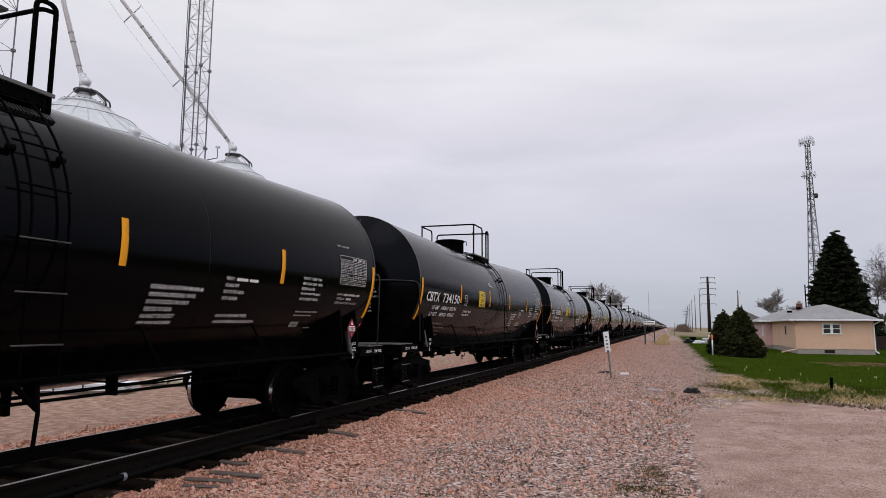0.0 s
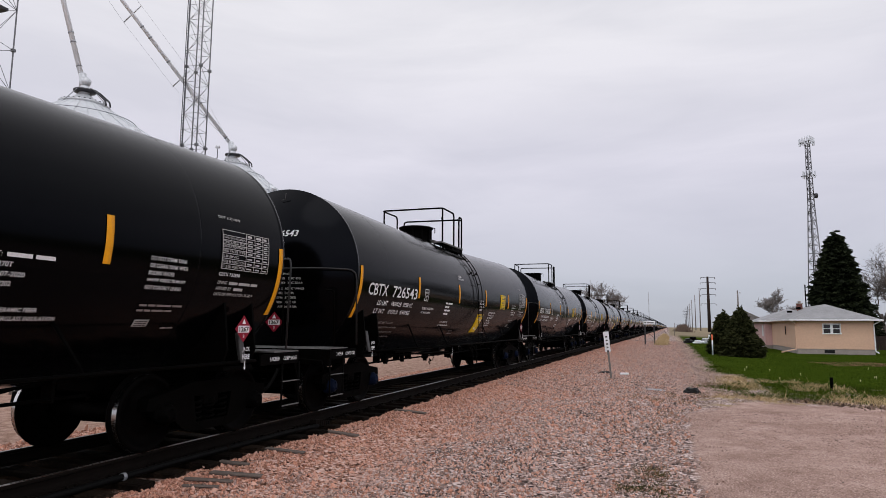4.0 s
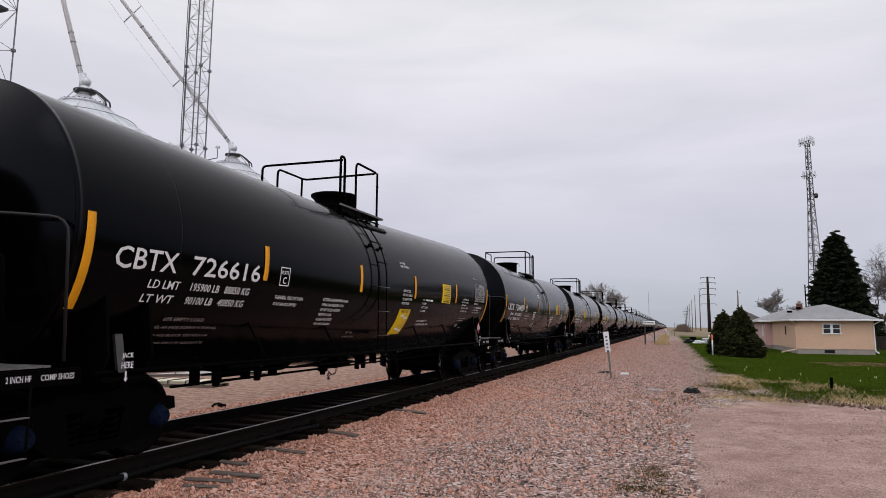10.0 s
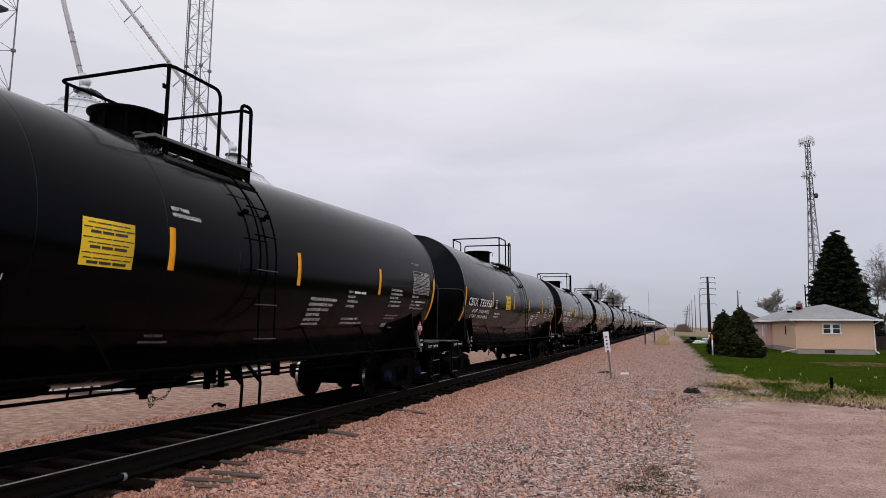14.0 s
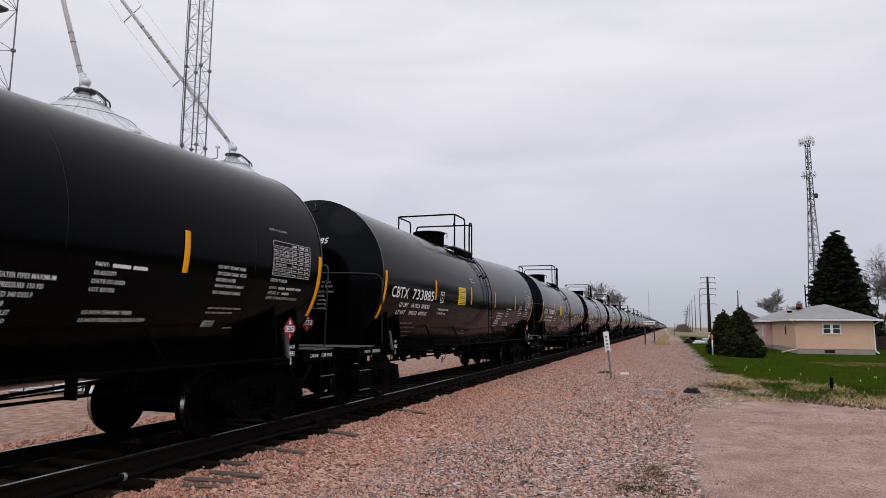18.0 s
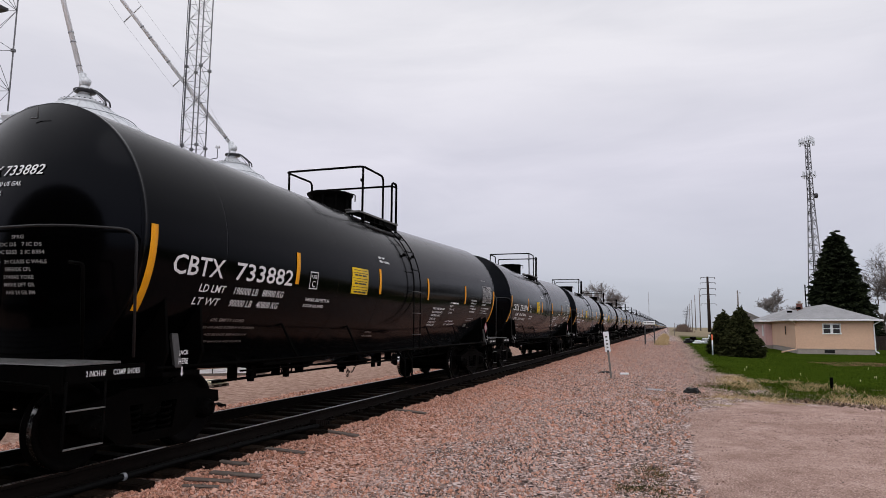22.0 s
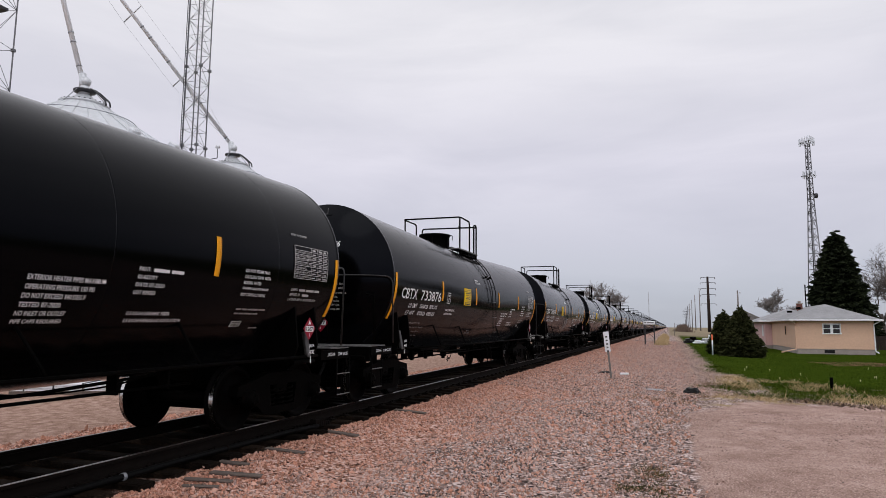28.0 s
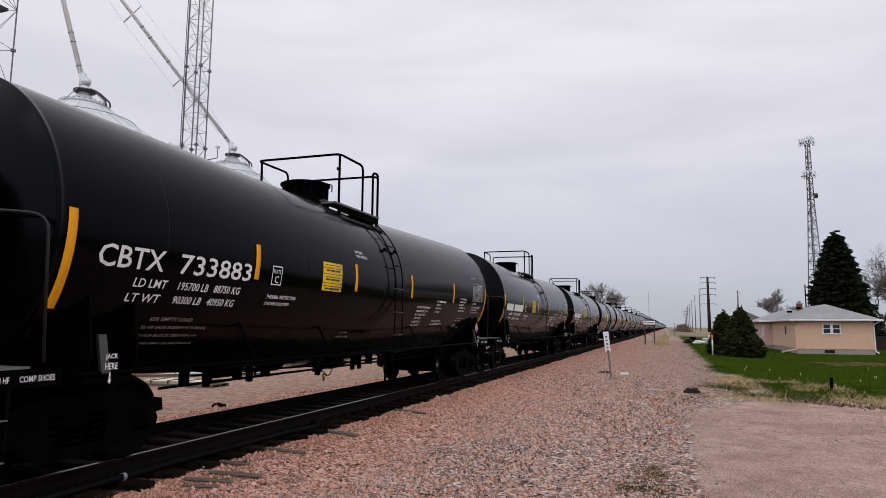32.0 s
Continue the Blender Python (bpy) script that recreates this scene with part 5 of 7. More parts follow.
def letter_car(car, k):
    """The writing of one car: number, weights and the common stencils."""
    number = NUMBERS.get(k)
    lay = "c" if k == -5 else "b" if number and number.startswith("726") else "a"
    for n, me, mt in COMMON[lay]:
        tagged(part(n, me, mt, car), kind="stuff")
    big, head = Mesh(), Mesh()
    small = Mesh()
    if number:
        part("reporting_mark", write_on_tank(Mesh(), "CBTX", 0.479, -14.2, 0.86, 0.228, 0.05), M["white_ink"], car, "large white stencilled mark")
        write_on_tank(big, number, 1.57, -14.2, 1.29, 0.228, 0.05)
        write_on_head(head, "CBTX " + number, -0.44, 3.08, 0.99, 0.118)
        cap = ("25690 US GAL", "97200 L") if number == "734150" else ("25710 US GAL", "97300 L") if lay != "a" else ("25680 US GAL", "97200 L")
        write_on_head(head, "CAPY " + cap[0], -0.29, 2.96, 0.62, 0.052)
        write_on_head(head, "CAPY " + cap[1], -0.31, 2.86, 0.41, 0.052)
        write_on_tank(small, "CBTX " + number, 12.90, -12.9, 0.405, 0.042)
    else:
        bars_on_tank(big, 0.479, -15.0, 2.46, 0.235, (0.9, 1.3))
        for a in (-0.35, 0.17):
            head.add([on_head(a, 2.98), on_head(a + 0.42, 2.98), on_head(a + 0.44, 3.10), on_head(a + 0.02, 3.10)], [(0, 1, 2, 3)])
    wts = WEIGHTS.get(number, WEIGHTS["733885"] if lay == "a" else WEIGHTS["726532"])
    write_on_tank(small, "LD LMT", 0.985, -20.8, 0.46, 0.095, 0.1)
    write_on_tank(small, wts[0], 1.622, -20.8, 1.08, 0.095, 0.1)
    write_on_tank(small, "LT WT", 0.947, -26.8, 0.46, 0.095, 0.1)
    write_on_tank(small, wts[1], 1.603, -26.8, 1.06, 0.095, 0.1)
    part("car_number", big, M["white_ink"], car, "large white stencilled number")
    tagged(part("end_number", head, M["white_ink"], car), kind="stuff")
    tagged(part("weight_stencil", small, M["white_ink"], car), kind="stuff")
    tag_ = part("small_notice", patch_on_tank(11.86, 12.07, -37.2, -34.0, n=3), M["dim_ink"], car, "small grey notice plate")
    ink = Mesh()
    for i in range(3):
        bars_on_tank(ink, 11.875, -35.0 - 0.9 * i, 0.17, 0.012, (1, 1.6, 1), 0.0145)
    part("print", ink, M["black_ink"], tag_)
    if lay == "a":
        yellow_notice(car, 4.69)
    else:
        yellow_notice(car, 10.17)
    if k in (-8, -5):
        important_notice(car, 7.70)
        m = Mesh()
        for i, (t, w) in enumerate((("CLOSE AND LOCK", 0.40), ("BOV SAFETY HANDLE", 0.50), ("SECUREMENT SYSTEM", 0.50), ("BEFORE LOADING", 0.40))):
            write_on_tank(m, t, 7.75, -9.4 - 3.0 * i, w, 0.05)
        part("stencil", m, M["white_ink"], car)
    if k in (-8, -7, -6, -5, -4, -3):
        for ob in car.children:
            if ob.name.startswith("wheelset"):
                for c in ob.children:
                    if c.name.startswith("bearing_cap"):
                        c.data = BLUE_CAP[c.data.name]
    if k == 1:
        scrawl(car, 5.4, SCRAWL_A + SCRAWL_B + SCRAWL_C, 0.024, "large grey spray-painted scrawl")
    if k == 7:
        scrawl(car, 5.8, SCRAWL_D + SCRAWL_E, 0.020, "pale spray-painted scrawl")


FIRST, NEAR_LAST, MID_LAST, LAST = -12, 10, 24, 92
master = detailed_car()
BLUE_CAP = {}
for ob in list(master.children_recursive):
    if ob.name.startswith("bearing_cap") and ob.data.name not in BLUE_CAP:
        me = ob.data.copy()
        me.materials[0] = M["blue"]
        BLUE_CAP[ob.data.name] = me
mid = simple_car(True)
far = simple_car(False)
CARS = {}
tagged(master, "glossy black tank car with yellow stripes and white stencils", "tank car", "train of tank cars")
tagged(mid, "glossy black tank car with yellow stripes", "tank car", "train of tank cars")
tagged(far, "black tank car far down the train", "tank car", "train of tank cars")
for k in range(FIRST, LAST + 1):
    proto, first = (master, FIRST) if k <= NEAR_LAST else (mid, NEAR_LAST + 1) if k <= MID_LAST else (far, MID_LAST + 1)
    CARS[k] = proto if k == first else copy_thing(proto, pose(0, 0, 0))
for k in range(FIRST, NEAR_LAST + 1):
    letter_car(CARS[k], k)
    if k in NUMBERS:
        tagged(CARS[k], "glossy black tank car with yellow stripes, number " + NUMBERS[k] + (", sprayed scrawl" if k in (1, 7) else ""))

# one car runs the other way round: its platform and ladder are mirrored
TURNED = ("manway_housing", "platform_", "far_platform", "handrail", "grab_loop", "valve_cover", "ladder_", "latch", "housing_rib")
for ob in CARS[-5].children_recursive:
    if ob.name.startswith(TURNED):
        me = ob.data.copy()
        for v in me.vertices:
            v.co.y = 14.14 - 2 * HALF - v.co.y
        me.flip_normals()
        ob.data = me


# ---- small things by the line ----
def on_ground(x, y):
    return float(gz(x, y))


pipe = tagged(new("black_pipe"), "black drain pipe lying along the ties beside the rail", "pipe")
pm = Mesh().tube([(1.02, -3.0, -0.155), (1.03, 4.0, -0.16), (1.01, 6.5, -0.15), (1.05, 8.9, -0.155), (1.10, 9.6, -0.17)], 0.036, 10)
part("pipe_body", pm, M["hose"], pipe)
for y in (5.62, 7.35):
    part("pipe_clamp", Mesh().lathe([(0.037, y - 0.02), (0.044, y - 0.02), (0.044, y + 0.02), (0.037, y + 0.02)], 12, "y", (1.02, 0, -0.153)), M["galv_dark"] if y < 6 else M["rail"], pipe)
sw = Mesh()
for i in range(7):
    sw.box(0.98 + 0.012 * i, 1.10, 9.55 + i * 0.07, 9.60 + i * 0.07, -0.20, -0.06 - 0.012 * i, 0.006)
part("pipe_end_bracket", sw, M["rail"], pipe)

# tie plates and spikes of the near rail
plates = tagged(new("tie_plates"), "rusty tie plates and spikes under the near rail", "tie plates", "", "structure")
pm = Mesh().box(RAIL_X - 0.17, RAIL_X + 0.17, -0.095, 0.095, -0.185, -0.168, 0.003)
for dx in (-0.095, 0.095):
    for dy in (-0.05, 0.06):
        pm.box(RAIL_X + dx - 0.018, RAIL_X + dx + 0.018, dy - 0.012, dy + 0.012, -0.17, -0.135, 0.004)
plate_me = fixed_normals(pm.data("tie_plate"))
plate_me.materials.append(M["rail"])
for i in range(90):
    part("tie_plate", plate_me, None, plates, at=pose(0, -4.0 + i * 0.535, 0))

# loose planks
for i, (x, y, ln, wd, a, t) in enumerate(((1.80, 6.55, 0.62, 0.11, 16, 0.03), (1.70, 6.18, 0.55, 0.09, 20, 0.025), (1.42, 7.0, 0.40, 0.10, 8, 0.03), (1.78, 5.95, 0.40, 0.08, 26, 0.02), (1.55, 7.95, 0.6, 0.10, 5, 0.025), (1.62, 9.5, 0.6, 0.12, -6, 0.03), (1.62, 12.4, 0.7, 0.14, -3, 0.03))):
    m = Mesh().box(-ln / 2, ln / 2, -wd / 2, wd / 2, 0, t, 0.008)
    pl = part("plank", m, M["plank"], None, at=pose(x, y, on_ground(x, y) + 0.012, 0, 3, a))
    tagged(pl, "weathered split plank lying on the ballast", "plank", "loose planks")


def leaning_post():
    post = tagged(new("marker_post"), "leaning grey post with a narrow white board and black marks", "marker post")
    z0 = on_ground(4.66, 24.5)
    post.matrix_basis = pose(4.66, 24.5, z0, 0, -5.5, 0)
    part("post", Mesh().box(-0.035, 0.035, -0.03, 0.03, -0.1, 1.62, 0.006), M["pole_grey"], post)
    board = part("board", Mesh().box(-0.10, 0.10, -0.055, -0.032, 0.98, 1.72, 0.004), M["white_paint"], post, "narrow white board")
    m = Mesh()
    for i in range(5):
        z = 1.50 - i * 0.13
        m.add([(-0.035, -0.058, z), (0.035, -0.058, z), (0.030, -0.058, z + 0.055), (-0.030, -0.058, z + 0.055)], [(0, 1, 2, 3)])
    part("marks", m, M["black_ink"], board)


leaning_post()


def station_sign():
    s = tagged(new("line_sign"), "white name board on two dark steel posts with a brace", "sign")
    z0 = on_ground(4.7, 73)
    for x in (4.24, 5.20):
        part("post", Mesh().box(x - 0.07, x + 0.07, 72.95, 73.05, z0, 1.75, 0.01), M["truss_dark"], s)
    part("brace", Mesh().tube([(4.5, 73, 0.9), (5.18, 73, 0.35)], 0.03, 6), M["truss_dark"], s)
    b = part("board", Mesh().box(4.12, 5.32, 72.88, 72.94, 1.78, 2.14, 0.01), M["white_paint"], s, "white board")
    m = Mesh()
    for x, w in ((4.2, 0.22), (4.5, 0.7)):
        m.add([(x, 72.875, 1.92), (x + w, 72.875, 1.92), (x + w, 72.875, 2.01), (x, 72.875, 2.01)], [(0, 1, 2, 3)])
    part("lettering", m, M["black_ink"], b)


station_sign()


def rubbish(name, label, cat, x, y, size, mt, seed, flat=0.35, stretch=1.6):
    """A crumpled lump, rounder below than above."""
    r2 = random.Random(seed)
    bm = bmesh.new()
    bmesh.ops.create_icosphere(bm, subdivisions=3, radius=1)
    for v in bm.verts:
        n = noise.noise(v.co * 1.7 + Vector((seed, 0, 0))) * 0.35 + noise.noise(v.co * 5 + Vector((seed, 3, 0))) * 0.18
        v.co *= 1 + n
        v.co.z = max(v.co.z, -0.45)
        v.co = Vector((v.co.x * size * stretch, v.co.y * size, (v.co.z + 0.45) * size * flat * 1.4))
    me = bpy.data.meshes.new(name)
    bm.to_mesh(me)
    bm.free()
    ob = part(name, me, mt, None, at=pose(x, y, on_ground(x, y) - 0.01, 0, 0, r2.uniform(-20, 20)))
    return tagged(ob, label, cat)


rubbish("rubbish_bag", "crumpled black plastic bag on the gravel", "rubbish", 7.29, 19.95, 0.17, M["black_plastic"], 2, 0.55, 1.3)
rubbish("rubbish_scrap", "flattened dark scrap of rubber on the gravel", "rubbish", 4.2, 27.2, 0.13, M["black_plastic"], 5)
rubbish("rubbish_scrap", "flattened grey-green sheet on the gravel", "rubbish", 6.19, 20.6, 0.17, M["galv_dark"], 7, 0.12, 2.0)
rubbish("rubbish_scrap", "dark clod on the lane behind the rails", "rubbish", -3.08, 12.3, 0.115, M["under"], 9, 0.45)
can = tagged(new("rubbish_can"), "crushed white can on the gravel", "rubbish")
can.matrix_basis = pose(5.0, 26.4, on_ground(5.0, 26.4) + 0.05, 0, 90, 20)
part("can_body", Mesh().lathe([(0.0, -0.16), (0.045, -0.16), (0.05, -0.13), (0.047, 0.0), (0.05, 0.13), (0.04, 0.16), (0.0, 0.16)], 10, "z"), M["white_paint"], can)
stub = tagged(new("pipe_stub"), "short dark pipe standing upright in the verge", "pipe")
part("pipe_body", Mesh().lathe([(0.0, -0.1), (0.05, -0.1), (0.05, 0.36), (0.04, 0.38), (0.0, 0.38)], 12, "z", (11.43, 22.9, on_ground(11.43, 22.9))), M["under"], stub)
mk = tagged(new("cable_marker"), "white marker post with an orange cap on the lawn", "marker post")
zk = on_ground(9.55, 48.5)
part("post", Mesh().lathe([(0.0, -0.1), (0.045, -0.1), (0.045, 1.05), (0.0, 1.05)], 10, "z", (9.55, 48.5, zk)), M["white_paint"], mk)
part("cap", Mesh().lathe([(0.048, 1.02), (0.048, 1.40), (0.0, 1.41)], 10, "z", (9.55, 48.5, zk)), M["orange"], mk, "orange cap")


# ---- trees ----
def spruce(name, label, x, y, height, radius, seed, mt, dens, base=0.05, taper=0.66, fill=12.0):
    """A spruce: tapered trunk and drooping whorls of needle sprays with gaps between them."""
    r2 = np.random.default_rng(seed)
    z0 = on_ground(x, y)
    tree = tagged(new(name), label, "tree")
    part("trunk", Mesh().tube([(x, y, z0 - 0.1), (x, y, z0 + height * 0.5), (x, y, z0 + height * 0.98)], height * 0.018, 10, r1=0.02), M["bark"], tree)
    V, F = [], []
    whorls = int(height * 3.2 + 18)
    for w in range(whorls):
        h = base + (1 - base) * (w + r2.uniform(-1.2, 1.2)) / whorls
        h = min(max(h, 0.0), 0.99)
        rr = radius * (1 - h) ** taper * (0.90 + 0.20 * r2.uniform()) * min(1.0, 0.72 + 2.2 * h) + 0.08
        nb = max(6, int(12 * (1 - h) + 8))
        for b in range(nb):
            a = 2 * math.pi * (b + r2.uniform(0, 0.8)) / nb + w
            ln = rr * r2.uniform(0.82, 1.04)
            d = np.array([math.cos(a), math.sin(a), 0])
            side = np.array([-math.sin(a), math.cos(a), 0])
            root = np.array([x, y, z0 + (h + r2.uniform(-0.035, 0.035)) * height])
            n = max(5, int(dens * ln))
            for i in range(n):
                t = (i + r2.uniform(0, 1)) / n
                if t < 0.22 and r2.uniform() < 0.6:
                    continue
                droop = -0.28 * ln * t + 0.22 * ln * t * t
                spread = (1 - 0.75 * t) * ln * 0.34
                c = root + d * ln * t + side * r2.uniform(-spread, spread) + np.array([0, 0, droop + r2.uniform(-0.06, 0.10) * ln * 0.5])
                s = r2.uniform(0.6, 1.3) * (0.055 + 0.060 * radius)
                fw = d * r2.uniform(0.6, 1.2) + side * r2.uniform(-0.9, 0.9) + np.array([0, 0, r2.uniform(-0.5, 0.25)])
                fw /= np.linalg.norm(fw)
                sd = np.cross(fw, r2.normal(size=3))
                sd /= np.linalg.norm(sd)
                o = len(V)
                V += [c - fw * s * 0.6, c + sd * s * 0.46, c + fw * s * 1.3, c - sd * s * 0.46]
                F.append((o, o + 1, o + 2, o + 3))
    # small sprays filling the outline between the branches
    for i in range(int(dens * radius * height * fill)):
        h = base + (0.97 - base) * r2.uniform() ** 1.25
        a = r2.uniform(0, 2 * math.pi)
        rr = (radius * (1 - h) ** taper * min(1.0, 0.72 + 2.2 * h) + 0.05) * r2.uniform(0.62, 0.97)
        c = np.array([x + rr * math.cos(a), y + rr * math.sin(a), z0 + h * height - 0.1 * rr])
        s = r2.uniform(0.6, 1.2) * (0.055 + 0.055 * radius)
        fw = np.array([math.cos(a), math.sin(a), r2.uniform(-0.7, 0.3)]) + r2.normal(size=3) * 0.35
        fw /= np.linalg.norm(fw)
        sd = np.cross(fw, r2.normal(size=3))
        sd /= np.linalg.norm(sd)
        o = len(V)
        V += [c - fw * s * 0.6, c + sd * s * 0.46, c + fw * s * 1.2, c - sd * s * 0.46]
        F.append((o, o + 1, o + 2, o + 3))
    # leader at the top
    for i in range(30):
        c = np.array([x, y, z0 + height * (0.95 + 0.05 * i / 30)]) + r2.normal(size=3) * 0.05
        o = len(V)
        d = r2.normal(size=3) * 0.10
        V += [c, c + d, c + d + np.array([0, 0, 0.12]), c + np.array([0, 0, 0.1])]
        F.append((o, o + 1, o + 2, o + 3))
    part("crown", np_mesh("crown", np.array(V), np.array(F), mt), mt, tree)
    return tree


spruce("spruce_tree", "tall dark blue-green spruce standing behind the house", 25.7, 86.0, 13.4, 4.2, 4, M["needles"], 38, 0.04, 0.62, 1.5)
spruce("spruce_shrub", "broad young spruce on the lawn", 11.3, 47.4, 3.2, 1.5, 8, M["needles_bush"], 95, 0.0, 0.72)
spruce("spruce_shrub", "young spruce half hidden behind a broader one", 10.5, 50.6, 3.0, 1.25, 9, M["needles_bush"], 95, 0.0, 0.56)


def bare_tree(label, x, y, height, spread, seed, depth=7, mt="bare"):
    """A leafless tree: trunk, limbs and fine twigs."""
    r2 = random.Random(seed)
    z0 = on_ground(x, y)
    tree = tagged(new("bare_tree"), label, "tree")
    trunk, limbs = Mesh(), Mesh()

    def grow(p, d, ln, rad, lev):
        q = p + d * ln * 0.5 + Vector((r2.uniform(-1, 1), r2.uniform(-1, 1), 0)) * ln * 0.05
        e = p + d * ln
        rad = max(rad, 0.00013 * y)
        (trunk if lev == 0 else limbs).tube([p, q, e], rad, 5 if lev < 2 else 3, r1=rad * 0.68)
        if lev >= depth:
            return
        for i in range(3):
            ax = Vector((r2.uniform(-1, 1), r2.uniform(-1, 1), r2.uniform(-0.35, 0.45)))
            nd = (d + ax * spread).normalized()
            nd.z = max(nd.z, -0.05)
            grow(p + d * ln * (r2.uniform(0.35, 1.0) if lev else r2.uniform(0.6, 1.0)), nd.normalized(), ln * r2.uniform(0.60, 0.86), rad * 0.58, lev + 1)

    grow(Vector((x, y, z0 - 0.1)), Vector((0, 0, 1)), height * 0.27, height * 0.019, 0)
    part("trunk", trunk, M["bark"], tree)
    part("crown", limbs, M[mt], tree)
    return tree


bare_tree("leafless tree far beyond the train", -19.5, 262.0, 25.0, 0.66, 3, 7, "bare_haze")
bare_tree("leafless tree far beyond the train", -12.0, 268.0, 22.0, 0.62, 6, 7, "bare_haze")
bare_tree("leafless tree beyond the house roof", 28.9, 148.0, 11.6, 0.62, 11, 8, "bare_haze")
bare_tree("leafless tree behind the tall spruce", 31.5, 92.0, 15.0, 0.72, 15, 8)
bare_tree("leafless tree behind the tall spruce", 36.5, 99.0, 14.0, 0.75, 19, 8)


def brush(name, label, cx, cy, w, d, h, n, seed, mt):
    r2 = np.random.default_rng(seed)
    V, F = [], []
    for i in range(n):
        x, y = cx + r2.normal() * w, cy + r2.uniform(-d, d)
        z = on_ground(x, y)
        hh = h * r2.uniform(0.4, 1.0) * math.exp(-((x - cx) / (2.0 * w)) ** 2)
        lean = r2.normal(size=2) * 0.3 * hh
        t = 0.02 + 0.012 * hh
        o = len(V)
        V += [(x - t, y, z), (x + t, y, z), (x + lean[0], y + lean[1], z + hh)]
        F.append((o, o + 1, o + 2))
    ob = new(name, np_mesh(name, np.array(V), np.array(F), M[mt]))
    return tagged(ob, label, cat_of(name), kind="stuff")


def cat_of(name):
    return {"brush_thicket": "brush", "dry_grass": "grass", "lawn_tufts": "grass", "weeds": "weeds"}.get(name, name.replace("_", " "))


brush("brush_thicket", "leafless brown brush along the line far off", 13.0, 330.0, 1.7, 45, 4.2, 2200, 21, "brush")
brush("dry_grass", "tall straw-coloured dry grass beside the line", 5.9, 100.0, 0.36, 30, 0.9, 2600, 23, "dry")


# ---- the house ----
HX0, HX1, HY0, HY1 = 16.95, 22.7, 61.5, 76.0
HZ, EAVE = -0.62, 2.12


def house():
    h = tagged(new("house"), "low peach-sided house with a grey hipped roof and white fascia", "house")
    # foundation
    part("foundation", Mesh().box(HX0 + 0.03, HX1 - 0.03, HY0 + 0.03, HY1, HZ - 0.3, HZ + 0.38, 0.01), M["concrete"], h, "grey block foundation")
    part("vent_opening", Mesh().box(19.0, 19.75, HY0 - 0.01, HY0 + 0.05, HZ + 0.06, HZ + 0.32, 0.01), M["black_plastic"], h, "dark foundation vent")
    core = part("wall_core", Mesh().box(HX0 + 0.05, HX1 - 0.05, HY0 + 0.05, HY1 - 0.05, HZ + 0.36, EAVE + 0.03), M["siding"], h)
    rows = 9
    top, bot = EAVE + 0.02, HZ + 0.40
    step_ = (top - bot) / rows
    wx0, wx1, wz0, wz1 = 18.93, 20.30, 1.05, 1.90
    for i in range(rows):
        za, zb = bot + i * step_, bot + (i + 1) * step_
        for xa, xb in ((HX0, wx0), (wx1, HX1)) if (zb > wz0 + 0.1 and za < wz1 - 0.1) else ((HX0, HX1),):
            v = [(xa, HY0 - 0.012, za), (xb, HY0 - 0.012, za), (xb, HY0 + 0.012, zb), (xa, HY0 + 0.012, zb), (xa, HY0 + 0.04, za), (xb, HY0 + 0.04, za), (xb, HY0 + 0.04, zb), (xa, HY0 + 0.04, zb)]
            part("siding_board", Mesh().add(v, [(0, 1, 2, 3), (4, 7, 6, 5), (0, 4, 5, 1), (3, 2, 6, 7), (0, 3, 7, 4), (1, 5, 6, 2)]), M["siding"], h)
        v = [(HX0 - 0.012, HY0, za), (HX0 - 0.012, HY1, za), (HX0 + 0.012, HY1, zb), (HX0 + 0.012, HY0, zb), (HX0 + 0.04, HY0, za), (HX0 + 0.04, HY1, za), (HX0 + 0.04, HY1, zb), (HX0 + 0.04, HY0, zb)]
        part("siding_board", Mesh().add(v, [(0, 3, 2, 1), (4, 5, 6, 7), (0, 1, 5, 4), (3, 7, 6, 2), (0, 4, 7, 3), (1, 2, 6, 5)]), M["siding"], h)
    # paired window
    win = part("window", Mesh().box(wx0 + 0.02, wx1 - 0.02, HY0 + 0.0, HY0 + 0.06, wz0 + 0.02, wz1 - 0.02), M["window_dark"], h, "dark paired sash window in white trim")
    fr = Mesh()
    for xa, xb in ((wx0, wx0 + 0.09), (wx1 - 0.09, wx1), ((wx0 + wx1) / 2 - 0.10, (wx0 + wx1) / 2 + 0.10)):
        fr.box(xa, xb, HY0 - 0.045, HY0 + 0.03, wz0, wz1, 0.01)
    fr.box(wx0, wx1, HY0 - 0.047, HY0 + 0.03, wz1 - 0.09, wz1 + 0.01, 0.01)
    fr.box(wx0 - 0.04, wx1 + 0.04, HY0 - 0.07, HY0 + 0.03, wz0 - 0.05, wz0 + 0.05, 0.01)
    part("window_frame", fr, M["white_trim"], win)
    for xa in (wx0 + 0.09, (wx0 + wx1) / 2 + 0.10):
        part("sash_bar", Mesh().box(xa, xa + 0.53, HY0 - 0.025, HY0 + 0.01, (wz0 + wz1) / 2 - 0.03, (wz0 + wz1) / 2 + 0.03, 0.005), M["white_trim"], win)
    sidew = part("window", Mesh().box(HX0 - 0.02, HX0 + 0.05, 66.2, 66.9, 0.9, 1.7), M["window_dark"], h, "small dark side window")
    part("window_frame", Mesh().box(HX0 - 0.035, HX0, 66.05, 66.2, 0.85, 1.75, 0.005).box(HX0 - 0.035, HX0, 66.9, 67.05, 0.85, 1.75, 0.005), M["siding"], sidew)
    # roof, hipped
    o = 0.55
    a0, a1, b0, b1 = HX0 - o, HX1 + o, HY0 - o, HY1 + o
